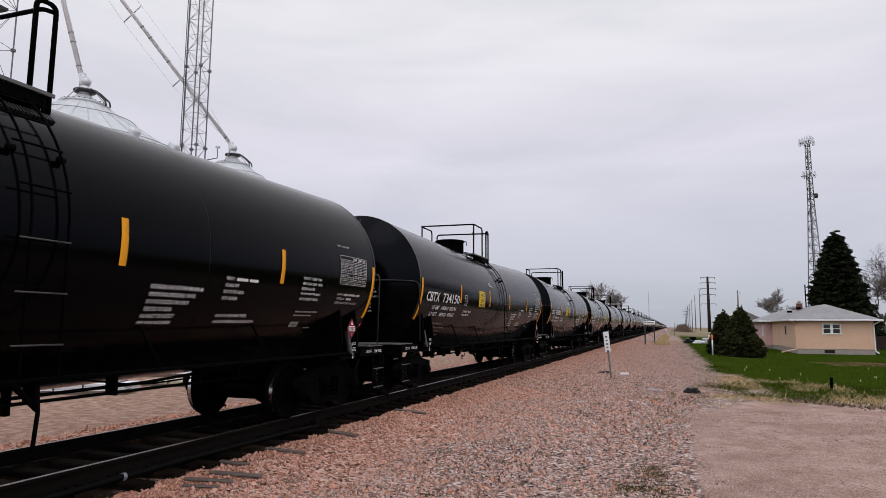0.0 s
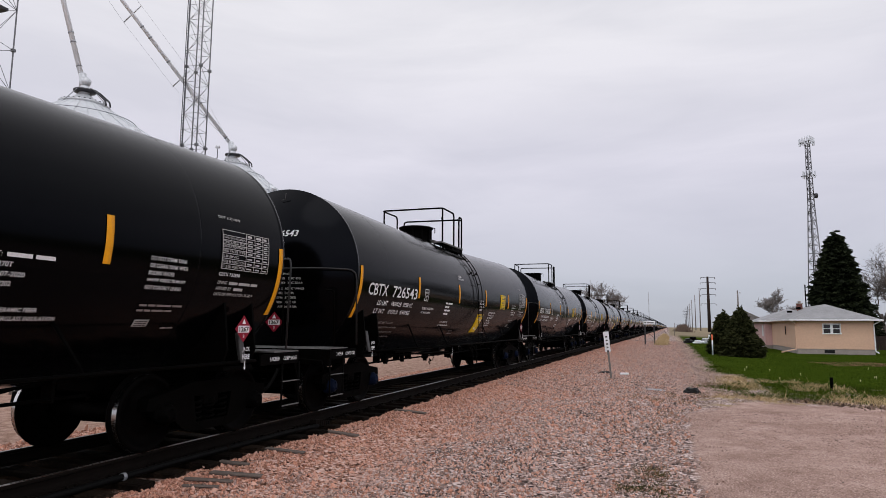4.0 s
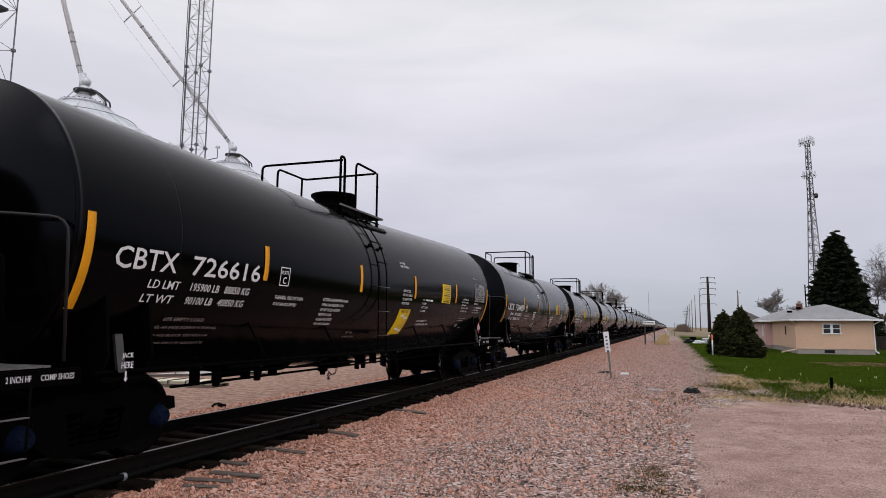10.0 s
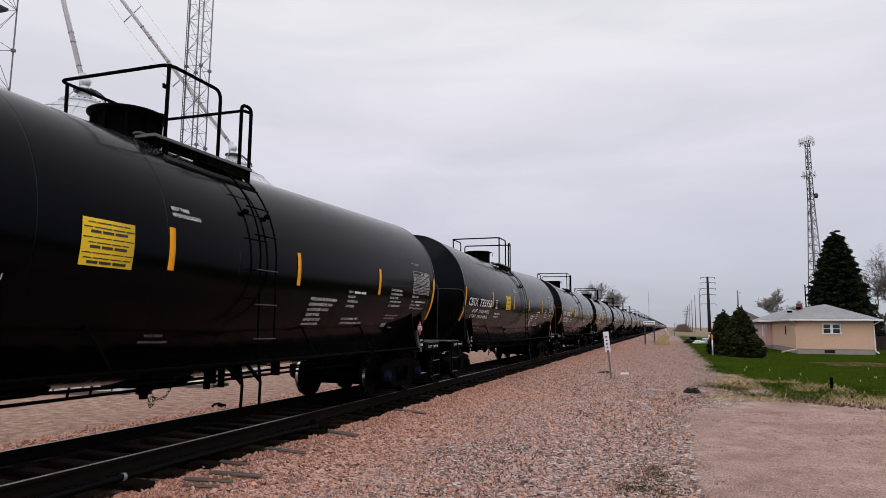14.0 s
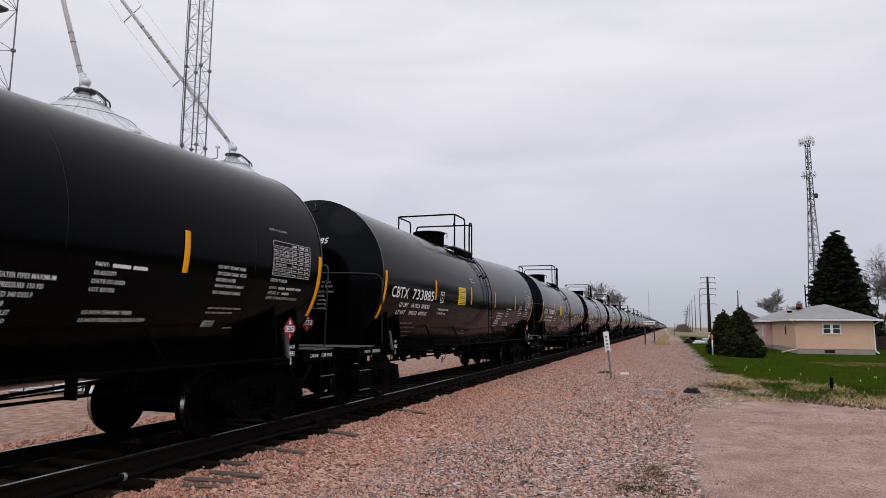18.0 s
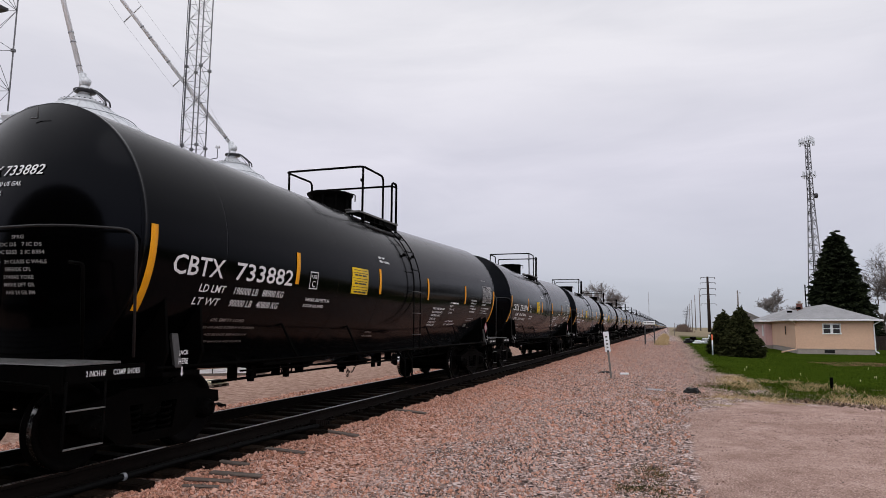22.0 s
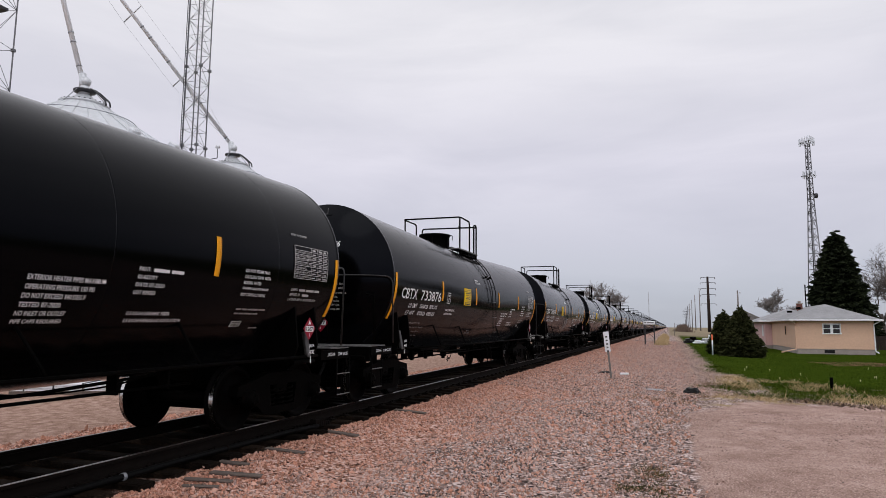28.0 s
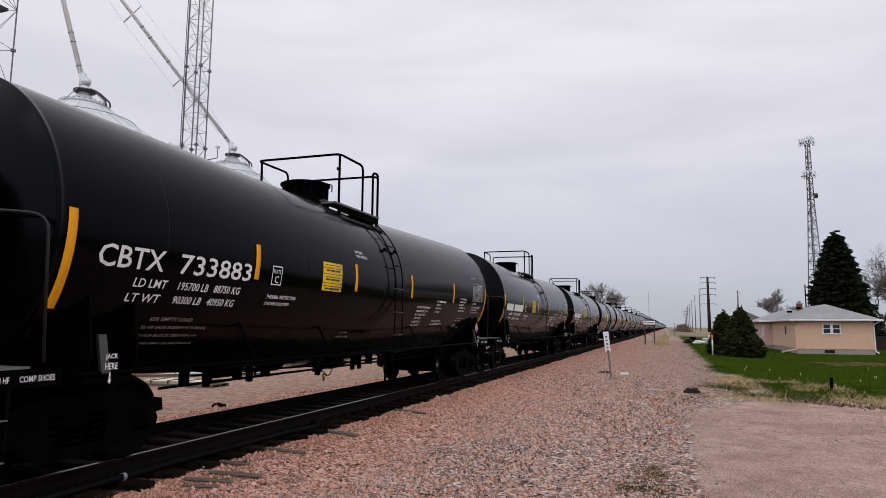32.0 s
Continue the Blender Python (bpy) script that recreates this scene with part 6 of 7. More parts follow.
    cx = (a0 + a1) / 2
    run = (a1 - a0) / 2
    zr = EAVE + 1.50
    r = Mesh()
    v = [(a0, b0, EAVE + 0.10), (a1, b0, EAVE + 0.10), (a1, b1, EAVE + 0.10), (a0, b1, EAVE + 0.10), (cx, b0 + run, zr), (cx, b1 - run, zr)]
    v += [(p[0], p[1], p[2] - 0.08) for p in v]
    r.add(v, [(0, 1, 4), (1, 2, 5, 4), (2, 3, 5), (3, 0, 4, 5), (6, 10, 7), (7, 10, 11, 8), (8, 11, 9), (9, 11, 10, 6), (0, 6, 7, 1), (1, 7, 8, 2), (2, 8, 9, 3), (3, 9, 6, 0)])
    roof = part("roof", r, M["shingle"], h, "weathered grey shingle roof")
    # shingle courses
    n = 14
    for i in range(n):
        t = i / n
        z = EAVE + 0.10 + 1.40 * t + 0.012
        e = run * t
        t2 = (i + 1) / n
        e2 = run * t2
        z2 = EAVE + 0.10 + 1.40 * t2 + 0.002
        part("shingle_course", Mesh().add([(a0 + e, b0 + e, z), (a1 - e, b0 + e, z), (a1 - e2, b0 + e2, z2), (a0 + e2, b0 + e2, z2), (a0 + e, b0 + e, z - 0.012), (a1 - e, b0 + e, z - 0.012)], [(0, 1, 2, 3), (4, 5, 1, 0)]), M["shingle"], roof)
        part("shingle_course", Mesh().add([(a0 + e, b0 + e, z), (a0 + e2, b0 + e2, z2), (a0 + e2, b1 - e2, z2), (a0 + e, b1 - e, z), (a0 + e, b0 + e, z - 0.012), (a0 + e, b1 - e, z - 0.012)], [(0, 1, 2, 3), (0, 3, 5, 4)]), M["shingle"], roof)
    part("fascia", Mesh().box(a0, a1, b0 - 0.02, b0 + 0.02, EAVE + 0.01, EAVE + 0.125, 0.008), M["white_trim"], h, "white fascia board")
    part("fascia", Mesh().box(a0 - 0.02, a0 + 0.02, b0 + 0.02, b1, EAVE + 0.01, EAVE + 0.125, 0.008), M["white_trim"], h, "white fascia board")
    part("soffit", Mesh().box(a0, a1, b0, HY0 + 0.05, EAVE - 0.01, EAVE + 0.02), M["siding"], h)
    part("soffit", Mesh().box(a0, HX0 + 0.05, HY0 + 0.05, b1, EAVE - 0.01, EAVE + 0.02), M["siding"], h)
    # downspouts
    part("downspout", Mesh().tube(rounded([(HX1 + 0.35, HY0 - 0.45, EAVE), (HX1 - 0.05, HY0 - 0.06, EAVE - 0.30), (HX1 - 0.03, HY0 - 0.06, HZ + 0.28), (HX1 + 0.10, HY0 - 0.45, HZ + 0.12)], 0.08), 0.05, 8), M["white_trim"], h, "white downspout")
    part("downspout", Mesh().tube(rounded([(HX0 - 0.4, HY0 - 0.45, EAVE), (HX0 - 0.06, HY0 - 0.05, EAVE - 0.3), (HX0 - 0.05, HY0 - 0.05, HZ + 0.35), (HX0 - 1.3, HY0 - 0.9, HZ + 0.10)], 0.08), 0.05, 8), M["siding"], h, "peach downspout")
    # rear wing
    wx = 16.3
    part("wing_wall", Mesh().box(wx, HX0 + 0.3, 75.0, 84.0, HZ + 0.3, EAVE + 0.05), M["siding_pink"], h, "pink-sided rear wing")
    part("wing_foundation", Mesh().box(wx + 0.03, HX0 + 0.3, 75.03, 84.0, HZ - 0.3, HZ + 0.31), M["concrete"], h)
    part("window", Mesh().box(wx - 0.02, wx + 0.05, 76.2, 77.2, 0.6, 1.8), M["white_trim"], h, "white-framed wing window")
    w = Mesh()
    v = [(wx - 0.6, 74.4, EAVE + 0.12), (HX1 + 0.55, 74.4, EAVE + 0.12), (HX1 + 0.55, 85.0, EAVE + 0.12), (wx - 0.6, 85.0, EAVE + 0.12), (19.2, 78.2, zr - 0.05), (19.2, 81.5, zr - 0.05)]
    v += [(p[0], p[1], p[2] - 0.09) for p in v]
    w.add(v, [(0, 1, 4), (1, 2, 5, 4), (2, 3, 5), (3, 0, 4, 5), (6, 10, 7), (7, 10, 11, 8), (8, 11, 9), (9, 11, 10, 6), (0, 6, 7, 1), (1, 7, 8, 2), (2, 8, 9, 3), (3, 9, 6, 0)])
    part("wing_roof", w, M["shingle"], h)
    part("fascia", Mesh().box(wx - 0.6, HX0 - 0.6, 74.36, 74.42, EAVE, EAVE + 0.15, 0.008).box(wx - 0.62, wx - 0.58, 74.4, 85, EAVE, EAVE + 0.15, 0.008), M["white_trim"], h, "white fascia board")
    # chimney and flues
    ch = part("chimney", Mesh().box(18.77, 19.23, 71.0, 71.5, EAVE + 0.5, zr + 0.26), M["brick"], h, "brick chimney with a pale cap")
    for i in range(11):
        z = EAVE + 0.75 + i * 0.085
        for j in range(2):
            xo = 18.755 + j * 0.245 + (0.06 if i % 2 else 0.0)
            part("brick", Mesh().box(xo, min(xo + 0.23, 19.245), 70.985, 71.01, z, z + 0.07, 0.006), M["brick"], ch)
    part("chimney_cap", Mesh().box(18.72, 19.28, 70.95, 71.55, zr + 0.26, zr + 0.34, 0.02).lathe([(0.14, zr + 0.34), (0.14, zr + 0.46), (0.22, zr + 0.48), (0.0, zr + 0.56)], 12, "z", (19.0, 71.25, 0)), M["concrete"], ch)
    part("flue", Mesh().lathe([(0.06, EAVE + 0.8), (0.06, zr + 2.3), (0.0, zr + 2.31)], 10, "z", (20.0, 73.5, 0)), M["under"], h, "dark flue pipe")
    part("roof_vent", Mesh().box(18.55, 18.95, 70.3, 70.6, zr - 0.30, zr - 0.08, 0.03), M["under"], h)
    part("roof_vent", Mesh().box(17.75, 18.2, 70.3, 70.6, zr - 0.62, zr - 0.42, 0.03), M["under"], h)
    return h


house()

shed = tagged(new("garage"), "brown low-gabled garage behind the young spruces", "garage")
gm = Mesh().box(14.9, 21.4, 112, 118, -0.7, 2.4)
part("garage_wall", gm, M["bark"], shed)
rm = Mesh().add([(14.4, 111.5, 2.3), (21.9, 111.5, 2.3), (18.15, 111.5, 4.2), (14.4, 119, 2.3), (21.9, 119, 2.3), (18.15, 119, 4.2)], [(0, 1, 2), (3, 5, 4), (0, 2, 5, 3), (1, 4, 5, 2), (0, 3, 4, 1)])
part("garage_roof", rm, M["pole_grey"], shed)

fence = tagged(new("board_fence"), "dark weathered board fence behind the house", "fence")
for i in range(40):
    part("board", Mesh().box(24.0 + i * 0.28, 24.25 + i * 0.28, 76.0, 76.04, -0.65, 0.75 + 0.04 * math.sin(i * 1.7), 0.006), M["pole"], fence)
for z in (-0.2, 0.4):
    part("rail_board", Mesh().box(24.0, 35.2, 76.04, 76.09, z, z + 0.09), M["pole"], fence)

# scrap by the lawn's end
for i, (x, y, w, d, h, mt, a, lb) in enumerate(((8.9, 83, 1.1, 0.7, 0.55, "black_plastic", 12, "black box-like scrap on the lawn"), (10.0, 82, 1.3, 0.5, 0.40, "white_paint", -15, "white panel scrap on the lawn"), (10.9, 84, 1.0, 0.8, 0.65, "galv", 25, "grey metal scrap on the lawn"), (9.5, 84.5, 0.9, 0.9, 0.75, "under", 40, "dark machine scrap on the lawn"), (11.6, 85, 0.8, 0.4, 1.1, "white_paint", 5, "pale upright panel on the lawn"))):
    m = Mesh().box(-w / 2, w / 2, -d / 2, d / 2, 0, h * 0.6, 0.06).box(-w / 3, w / 5, -d / 2.5, d / 3, h * 0.55, h, 0.05)
    tagged(part("scrap_piece", m, M[mt], None, at=pose(x, y, on_ground(x, y) - 0.02, 4, -6, a)), lb, "scrap", "scrap on the lawn")


# ---- poles and masts ----
def power_pole(x, y, top, arms, mt, rad=0.30, label="", arm_w=2.6):
    p = tagged(new("power_pole"), label, "power pole", "power poles along the line")
    z0 = on_ground(x, y)
    part("shaft", Mesh().tube([(x, y, z0 - 0.2), (x, y, top)], rad * 1.25, 10, r1=rad * 0.7), M[mt], p)
    for i, z in enumerate(arms):
        w = arm_w * (1.0 if i else 0.95)
        a = part("crossarm", Mesh().tube([(x - w, y, z - 0.2), (x - w * 0.9, y, z), (x + w * 0.9, y, z), (x + w, y, z - 0.2)], 0.10, 6), M[mt], p)
        for sx in (-1, 1):
            part("insulator", Mesh().lathe([(0.0, -0.75), (0.10, -0.7), (0.13, -0.4), (0.10, -0.1), (0.0, 0.0)], 8, "z", (x + sx * w * 0.98, y, z - 0.1)), M["pole_grey"], a)
    return p


power_pole(24.2, 315.0, 24.7, (24.3, 21.9, 19.2, 16.4, 12.2), "pole", 0.66, "tall dark pole with five crossarms", 3.3)
for i in range(7):
    y = 402.0 + 86.0 * i
    power_pole(24.2 + 0.6 * i, y, 24.4, () if i < 3 else (22.5, 18.5, 15.0), "pole_grey" if i < 4 else "pole", 0.30, "tall weathered power pole", 1.4 if i < 4 else 3.0)
power_pole(7.9, 62.0 + 90, 2.4, (), "pole_grey", 0.06, "low weathered post beside the line")
lp = tagged(new("yard_light_pole"), "weathered pole with a small yard lamp", "lamp pole")
part("shaft", Mesh().tube([(16.0, 98, -0.7), (16.0, 98, 6.7)], 0.13, 8, r1=0.09), M["pole_grey"], lp)
part("lamp_arm", Mesh().tube([(16.0, 98, 6.35), (16.3, 98, 6.45)], 0.03, 6), M["galv"], lp)
part("lamp_head", Mesh().lathe([(0.0, 6.50), (0.10, 6.47), (0.12, 6.33), (0.0, 6.30)], 10, "z", (16.35, 98, 0)), M["galv"], lp)
mast = tagged(new("radio_mast"), "thin grey mast far beyond the train", "mast")
part("shaft", Mesh().tube([(-1.5, 300, -0.3), (-1.5, 300, 17.5)], 0.12, 6, r1=0.06), M["pole_grey"], mast)


def lattice(parent, legs0, legs1, n, rad, mt, brace=None, name="brace", flip=True):
    """Legs and bracing between a lower and an upper outline."""
    brace = brace or rad * 0.55
    c = len(legs0)
    for a, b in zip(legs0, legs1):
        part("leg", Mesh().tube([a, b], rad, 6), M[mt], parent)
    lev = [[Vector(a).lerp(Vector(b), i / n) for a, b in zip(legs0, legs1)] for i in range(n + 1)]
    for i in range(n):
        for j in range(c):
            k = (j + 1) % c
            a, b = (lev[i][j], lev[i + 1][k]) if (i + j) % 2 == 0 or not flip else (lev[i][k], lev[i + 1][j])
            part(name, Mesh().tube([a, b], brace, 4), M[mt], parent)
            part("strut", Mesh().tube([lev[i + 1][j], lev[i + 1][k]], brace, 4), M[mt], parent)


def cell_tower():
    t = tagged(new("cell_tower"), "grey lattice phone mast with panel antennas and a drum dish", "mast")
    cx, cy, zb, zt = 48.0, 212.0, -0.7, 57.5
    def tri(r, z, rot=20):
        return [(cx + r * math.cos(radians(rot + 120 * i)), cy + r * math.sin(radians(rot + 120 * i)), z) for i in range(3)]
    lattice(t, tri(3.1, zb), tri(1.0, 38), 16, 0.16, "truss", 0.085)
    lattice(t, tri(1.0, 38), tri(0.7, zt), 12, 0.13, "truss", 0.07)
    for z, r, n, ln in ((zt - 0.3, 2.6, 12, 2.4), (47.0, 2.4, 6, 2.2)):
        ring = Mesh()
        pts = [(cx + r * math.cos(radians(30 + 120 * i)), cy + r * math.sin(radians(30 + 120 * i)), z) for i in range(3)]
        for i in range(3):
            ring.tube([pts[i], pts[(i + 1) % 3]], 0.09, 5)
            ring.tube([(cx, cy, z), pts[i]], 0.08, 5)
        part("antenna_frame", ring, M["truss"], t)
        for i in range(n):
            a, b = Vector(pts[i * 3 // n]), Vector(pts[(i * 3 // n + 1) % 3])
            p = a.lerp(b, ((i * 3) % n + 0.5 * 3) / n if n > 6 else (i % 2 + 0.5) / 2)
            part("panel_antenna", Mesh().box(p.x - 0.16, p.x + 0.16, p.y - 0.1, p.y + 0.1, z - ln * 0.35, z + ln * 0.65, 0.03), M["galv"], t)
    part("drum_dish", Mesh().lathe([(0.0, -0.4), (0.7, -0.4), (0.75, 0.3), (0.55, 0.45), (0.0, 0.5)], 16, "x", (cx + 1.2, cy - 1.2, 40.5)), M["truss_dark"], t, "dark drum-shaped dish")
    cab = Mesh()
    for i in range(3):
        cab.tube([(cx - 0.9 + i * 0.12, cy - 1.6, 0), (cx - 0.35 + i * 0.05, cy - 0.7, 55)], 0.06, 5)
    part("cable_run", cab, M["truss_dark"], t)
    part("cap", Mesh().lathe([(0.15, zt), (0.1, zt + 1.5), (0.0, zt + 1.5)], 6, "z", (cx, cy, 0)), M["truss"], t)


cell_tower()


# ---- grain store behind the train ----
def grain_bin(x, y, rb, label):
    b = tagged(new("grain_bin"), label, "grain bin", "grain bins")
    ez, az = 13.75, 19.7
    wall = Mesh()
    prof = []
    z = -0.4
    while z < ez - 0.05:
        prof += [(rb, z), (rb + 0.085, z + 0.11), (rb, z + 0.21)]
        z += 0.22
    prof.append((rb, ez))
    wall.lathe(prof, 72, "z", (x, y, 0))
    part("bin_wall", wall, M["galv"], b, "corrugated galvanised wall")
    n = 30
    for i in range(n):
        a0, a1 = radians(360 / n * i), radians(360 / n * (i + 1))
        r0, r1 = rb + 0.25, 1.75
        v = [(x + r0 * math.cos(a0), y + r0 * math.sin(a0), ez - 0.05), (x + r0 * math.cos(a1), y + r0 * math.sin(a1), ez - 0.05), (x + r1 * math.cos(a1), y + r1 * math.sin(a1), az + 0.02), (x + r1 * math.cos(a0), y + r1 * math.sin(a0), az + 0.02)]
        rib = 0.10
        v += [(x + r0 * math.cos(a0), y + r0 * math.sin(a0), ez - 0.05 + rib), (x + r1 * math.cos(a0), y + r1 * math.sin(a0), az + 0.02 + rib * 0.5)]
        w_ = radians(0.35)
        v += [(x + r0 * math.cos(a0 + w_), y + r0 * math.sin(a0 + w_), ez - 0.04), (x + r1 * math.cos(a0 + w_ * 4), y + r1 * math.sin(a0 + w_ * 4), az + 0.03)]
        part("roof_sheet", Mesh().add(v, [(0, 1, 2, 3), (0, 3, 5, 4), (4, 5, 7, 6)]), M["galv"], b)
    pitch = (az + 0.07 - ez) / (rb - 1.5)
    for r in (rb * 0.72, rb * 0.38):
        part("roof_ring", Mesh().tube([(x + r * math.cos(radians(a)), y + r * math.sin(radians(a)), ez + (rb + 0.25 - r) * pitch + 0.14) for a in range(0, 360, 12)], 0.035, 5, True), M["galv_dark"], b)
    for i in range(12):
        a, r = radians(30 * i - 44), rb * 0.72
        part("roof_vent", Mesh().box(-0.42, 0.42, -0.36, 0.36, -0.15, 0.60, 0.13, Matrix.Translation((x + r * math.cos(a), y + r * math.sin(a), ez + (rb + 0.25 - r) * pitch)) @ pose(0, 0, 0, 0, 30, math.degrees(a))), M["galv"], b, "boxy galvanised roof vent")
    part("collar", Mesh().lathe([(1.80, az - 0.05), (1.90, az + 0.06), (1.90, az + 0.16), (1.72, az + 0.20), (0.95, az + 0.62), (0.62, az + 0.90), (0.5, az + 1.0), (0.0, az + 1.0)], 28, "z", (x, y, 0)), M["galv"], b)
    for i in range(28):
        a = radians(360 / 28 * i)
        part("collar_bolt", Mesh().box(-0.05, 0.05, -0.05, 0.05, 0, 0.09, 0.01, Matrix.Translation((x + 1.80 * math.cos(a), y + 1.80 * math.sin(a), az + 0.17))), M["truss_dark"], b)
    part("walk_ring", Mesh().lathe([(0.45, az + 1.16), (0.86, az + 1.24), (0.86, az + 1.38), (0.45, az + 1.34)], 24, "z", (x, y, 0)), M["truss_dark"], b, "dark ring platform")
    part("inlet", Mesh().lathe([(0.46, az + 0.9), (0.42, az + 1.4), (0.36, az + 1.6), (0.34, az + 1.75), (0.0, az + 1.75)], 18, "z", (x, y, 0)), M["galv"], b)
    part("gate_valve", Mesh().lathe([(0.0, -0.30), (0.36, -0.26), (0.44, 0.0), (0.36, 0.26), (0.0, 0.30)], 18, "y", (x + 0.05, y, az + 2.15)).tube([(x - 0.15, y, az + 1.4), (x - 0.35, y, az + 2.9)], 0.31, 14), M["galv"], b, "round spout gate valve")
    for i in range(3):
        a = radians(120 * i + 40)
        part("inlet_strut", Mesh().tube([(x + 2.2 * math.cos(a), y + 2.2 * math.sin(a), az - 0.2), (x + 0.85 * math.cos(a), y + 0.85 * math.sin(a), az + 1.3)], 0.035, 6), M["galv_dark"], b)
    lad = Mesh()
    for q in (-0.22, 0.22):
        lad.tube(rounded([(x + 0.75, y + q + 0.15, az + 1.45), (x + 1.35, y + q + 0.3, az + 1.05), (x + 2.1, y + q + 0.5, az + 0.35), (x + 2.2, y + q + 0.5, az - 0.1)], 0.3), 0.07, 6)
    for i in range(7):
        f = i / 6
        lad.tube([(x + 0.8 + 1.3 * f, y - 0.07 + 0.35 * f, az + 1.42 - 1.05 * f), (x + 0.8 + 1.3 * f, y + 0.37 + 0.35 * f, az + 1.42 - 1.05 * f)], 0.04, 5)
    part("roof_ladder", lad, M["truss_dark"], b)
    return b


grain_bin(-39.3, 38.5, 11.0, "large galvanised corrugated grain bin with a conical ribbed roof")
grain_bin(-40.4, 59.4, 9.6, "galvanised corrugated grain bin standing behind another")


def spout(a, b, label, rings):
    s = tagged(new("grain_spout"), label, "grain spout", "grain spouts")
    a, b = Vector(a), Vector(b)
    part("tube", Mesh().tube([a, b], 0.205, 16), M["spout_steel"], s)
    for f in rings:
        c = a.lerp(b, f)
        d = (b - a).normalized() * 0.08
        part("flange", Mesh().tube([c - d * 0.7, c + d * 0.7], 0.232, 16), M["galv_dark"], s)
    return s


HEAD = (-48.5, 33.5, 46.0)
spout((-39.85, 38.5, 22.6), (-45.5, 35.0, 46.0), "grey steel grain spout rising from the near bin", (0.03, 0.12, 0.155, 0.30, 0.45, 0.6))
sp = spout((-40.95, 59.4, 22.6), HEAD, "long grey steel grain spout rising from the far bin", (0.02, 0.15, 0.30, 0.38, 0.415, 0.55, 0.7))
for f in (0.24, 0.455):
    c = Vector((-40.95, 59.4, 22.6)).lerp(Vector(HEAD), f)
    part("truss_spreader", Mesh().tube([c - Vector((1.0, 0.1, 0.8)), c + Vector((1.0, 0.1, 0.8))], 0.07, 6), M["galv"], sp)
for sx in (-1, 1):
    pts = [Vector((-40.95, 59.4, 22.6))]
    for f in (0.24, 0.455):
        pts.append(Vector((-40.95, 59.4, 22.6)).lerp(Vector(HEAD), f) + Vector((1.0, 0.1, 0.8)) * sx)
    pts.append(Vector(HEAD))
    part("truss_cable", Mesh().tube(pts, 0.011, 4), M["galv_dark"], sp)


def support_tower(x, y, w, h, n, mt, rot, label, ladder=False):
    t = tagged(new("support_tower"), label, "lattice tower", "lattice towers of the grain store")
    q = [Matrix.Rotation(radians(rot), 3, "Z") @ Vector((sx * w / 2, sy * w / 2, 0)) for sx, sy in ((-1, -1), (1, -1), (1, 1), (-1, 1))]
    legs0 = [(x + p.x, y + p.y, -0.5) for p in q]
    legs1 = [(x + p.x, y + p.y, h) for p in q]
    lattice(t, legs0, legs1, n, 0.065, mt, 0.026)
    for i in range(4):
        a = legs0[i]
        for j in range(2, n, 5):
            z = -0.5 + (h + 0.5) * j / n
            part("joint", Mesh().box(a[0] - 0.16, a[0] + 0.16, a[1] - 0.16, a[1] + 0.16, z - 0.14, z + 0.14, 0.04), M[mt], t)
    if ladder:
        a = legs0[0]
        m = Mesh()
        for o in (-0.16, 0.16):
            m.box(a[0] + 0.02 + o * 0.6, a[0] + 0.07 + o * 0.6, a[1] - 0.25, a[1] - 0.20, 0, h, 0.0)
        for i in range(int(h / 0.3)):
            m.box(a[0] - 0.06, a[0] + 0.15, a[1] - 0.24, a[1] - 0.21, i * 0.3, i * 0.3 + 0.04)
        part("caged_ladder", m, M["truss_dark"], t, "dark ladder up one leg")
    return t


support_tower(-37.0, 49.2, 1.55, 48.0, 30, "truss", 8, "grey lattice tower with a dark ladder up one leg", True)
lt = support_tower(-46.0, 34.4, 2.9, 46.0, 13, "truss", 20, "grey lattice tower carrying the grain elevator")
for z in (27.6, 18.5):
    part("landing", Mesh().box(-47.4, -44.9, 33.2, 35.4, z, z + 0.25, 0.02), M["truss_dark"], lt)
leg = tagged(new("bucket_elevator"), "grey twin-trunk bucket elevator of the grain store", "grain elevator")
for dx in (-0.5, 0.5):
    part("trunk", Mesh().box(-48.0 + dx - 0.3, -48.0 + dx + 0.3, 33.0, 33.6, -0.5, 46.5, 0.02), M["galv"], leg)
part("head_house", Mesh().box(-49.6, -46.4, 32.4, 34.4, 46.3, 48.8, 0.2), M["galv"], leg)

wx_ = tagged(new("weather_arm"), "thin steel arm with a small round sensor on the far bin", "sensor")
part("arm", Mesh().tube([(-41.4, 54.4, 19.0), (-39.1, 55.2, 19.5)], 0.05, 6).tube([(-39.1, 55.2, 19.5), (-39.1, 55.2, 20.6)], 0.04, 6).tube([(-41.2, 54.5, 17.0), (-41.2, 54.5, 19.1)], 0.05, 6), M["truss_dark"], wx_)
part("sensor_head", Mesh().lathe([(0.0, 20.5), (0.28, 20.65), (0.22, 20.9), (0.0, 21.02)], 12, "z", (-39.1, 55.2, 0)), M["white_paint"], wx_)


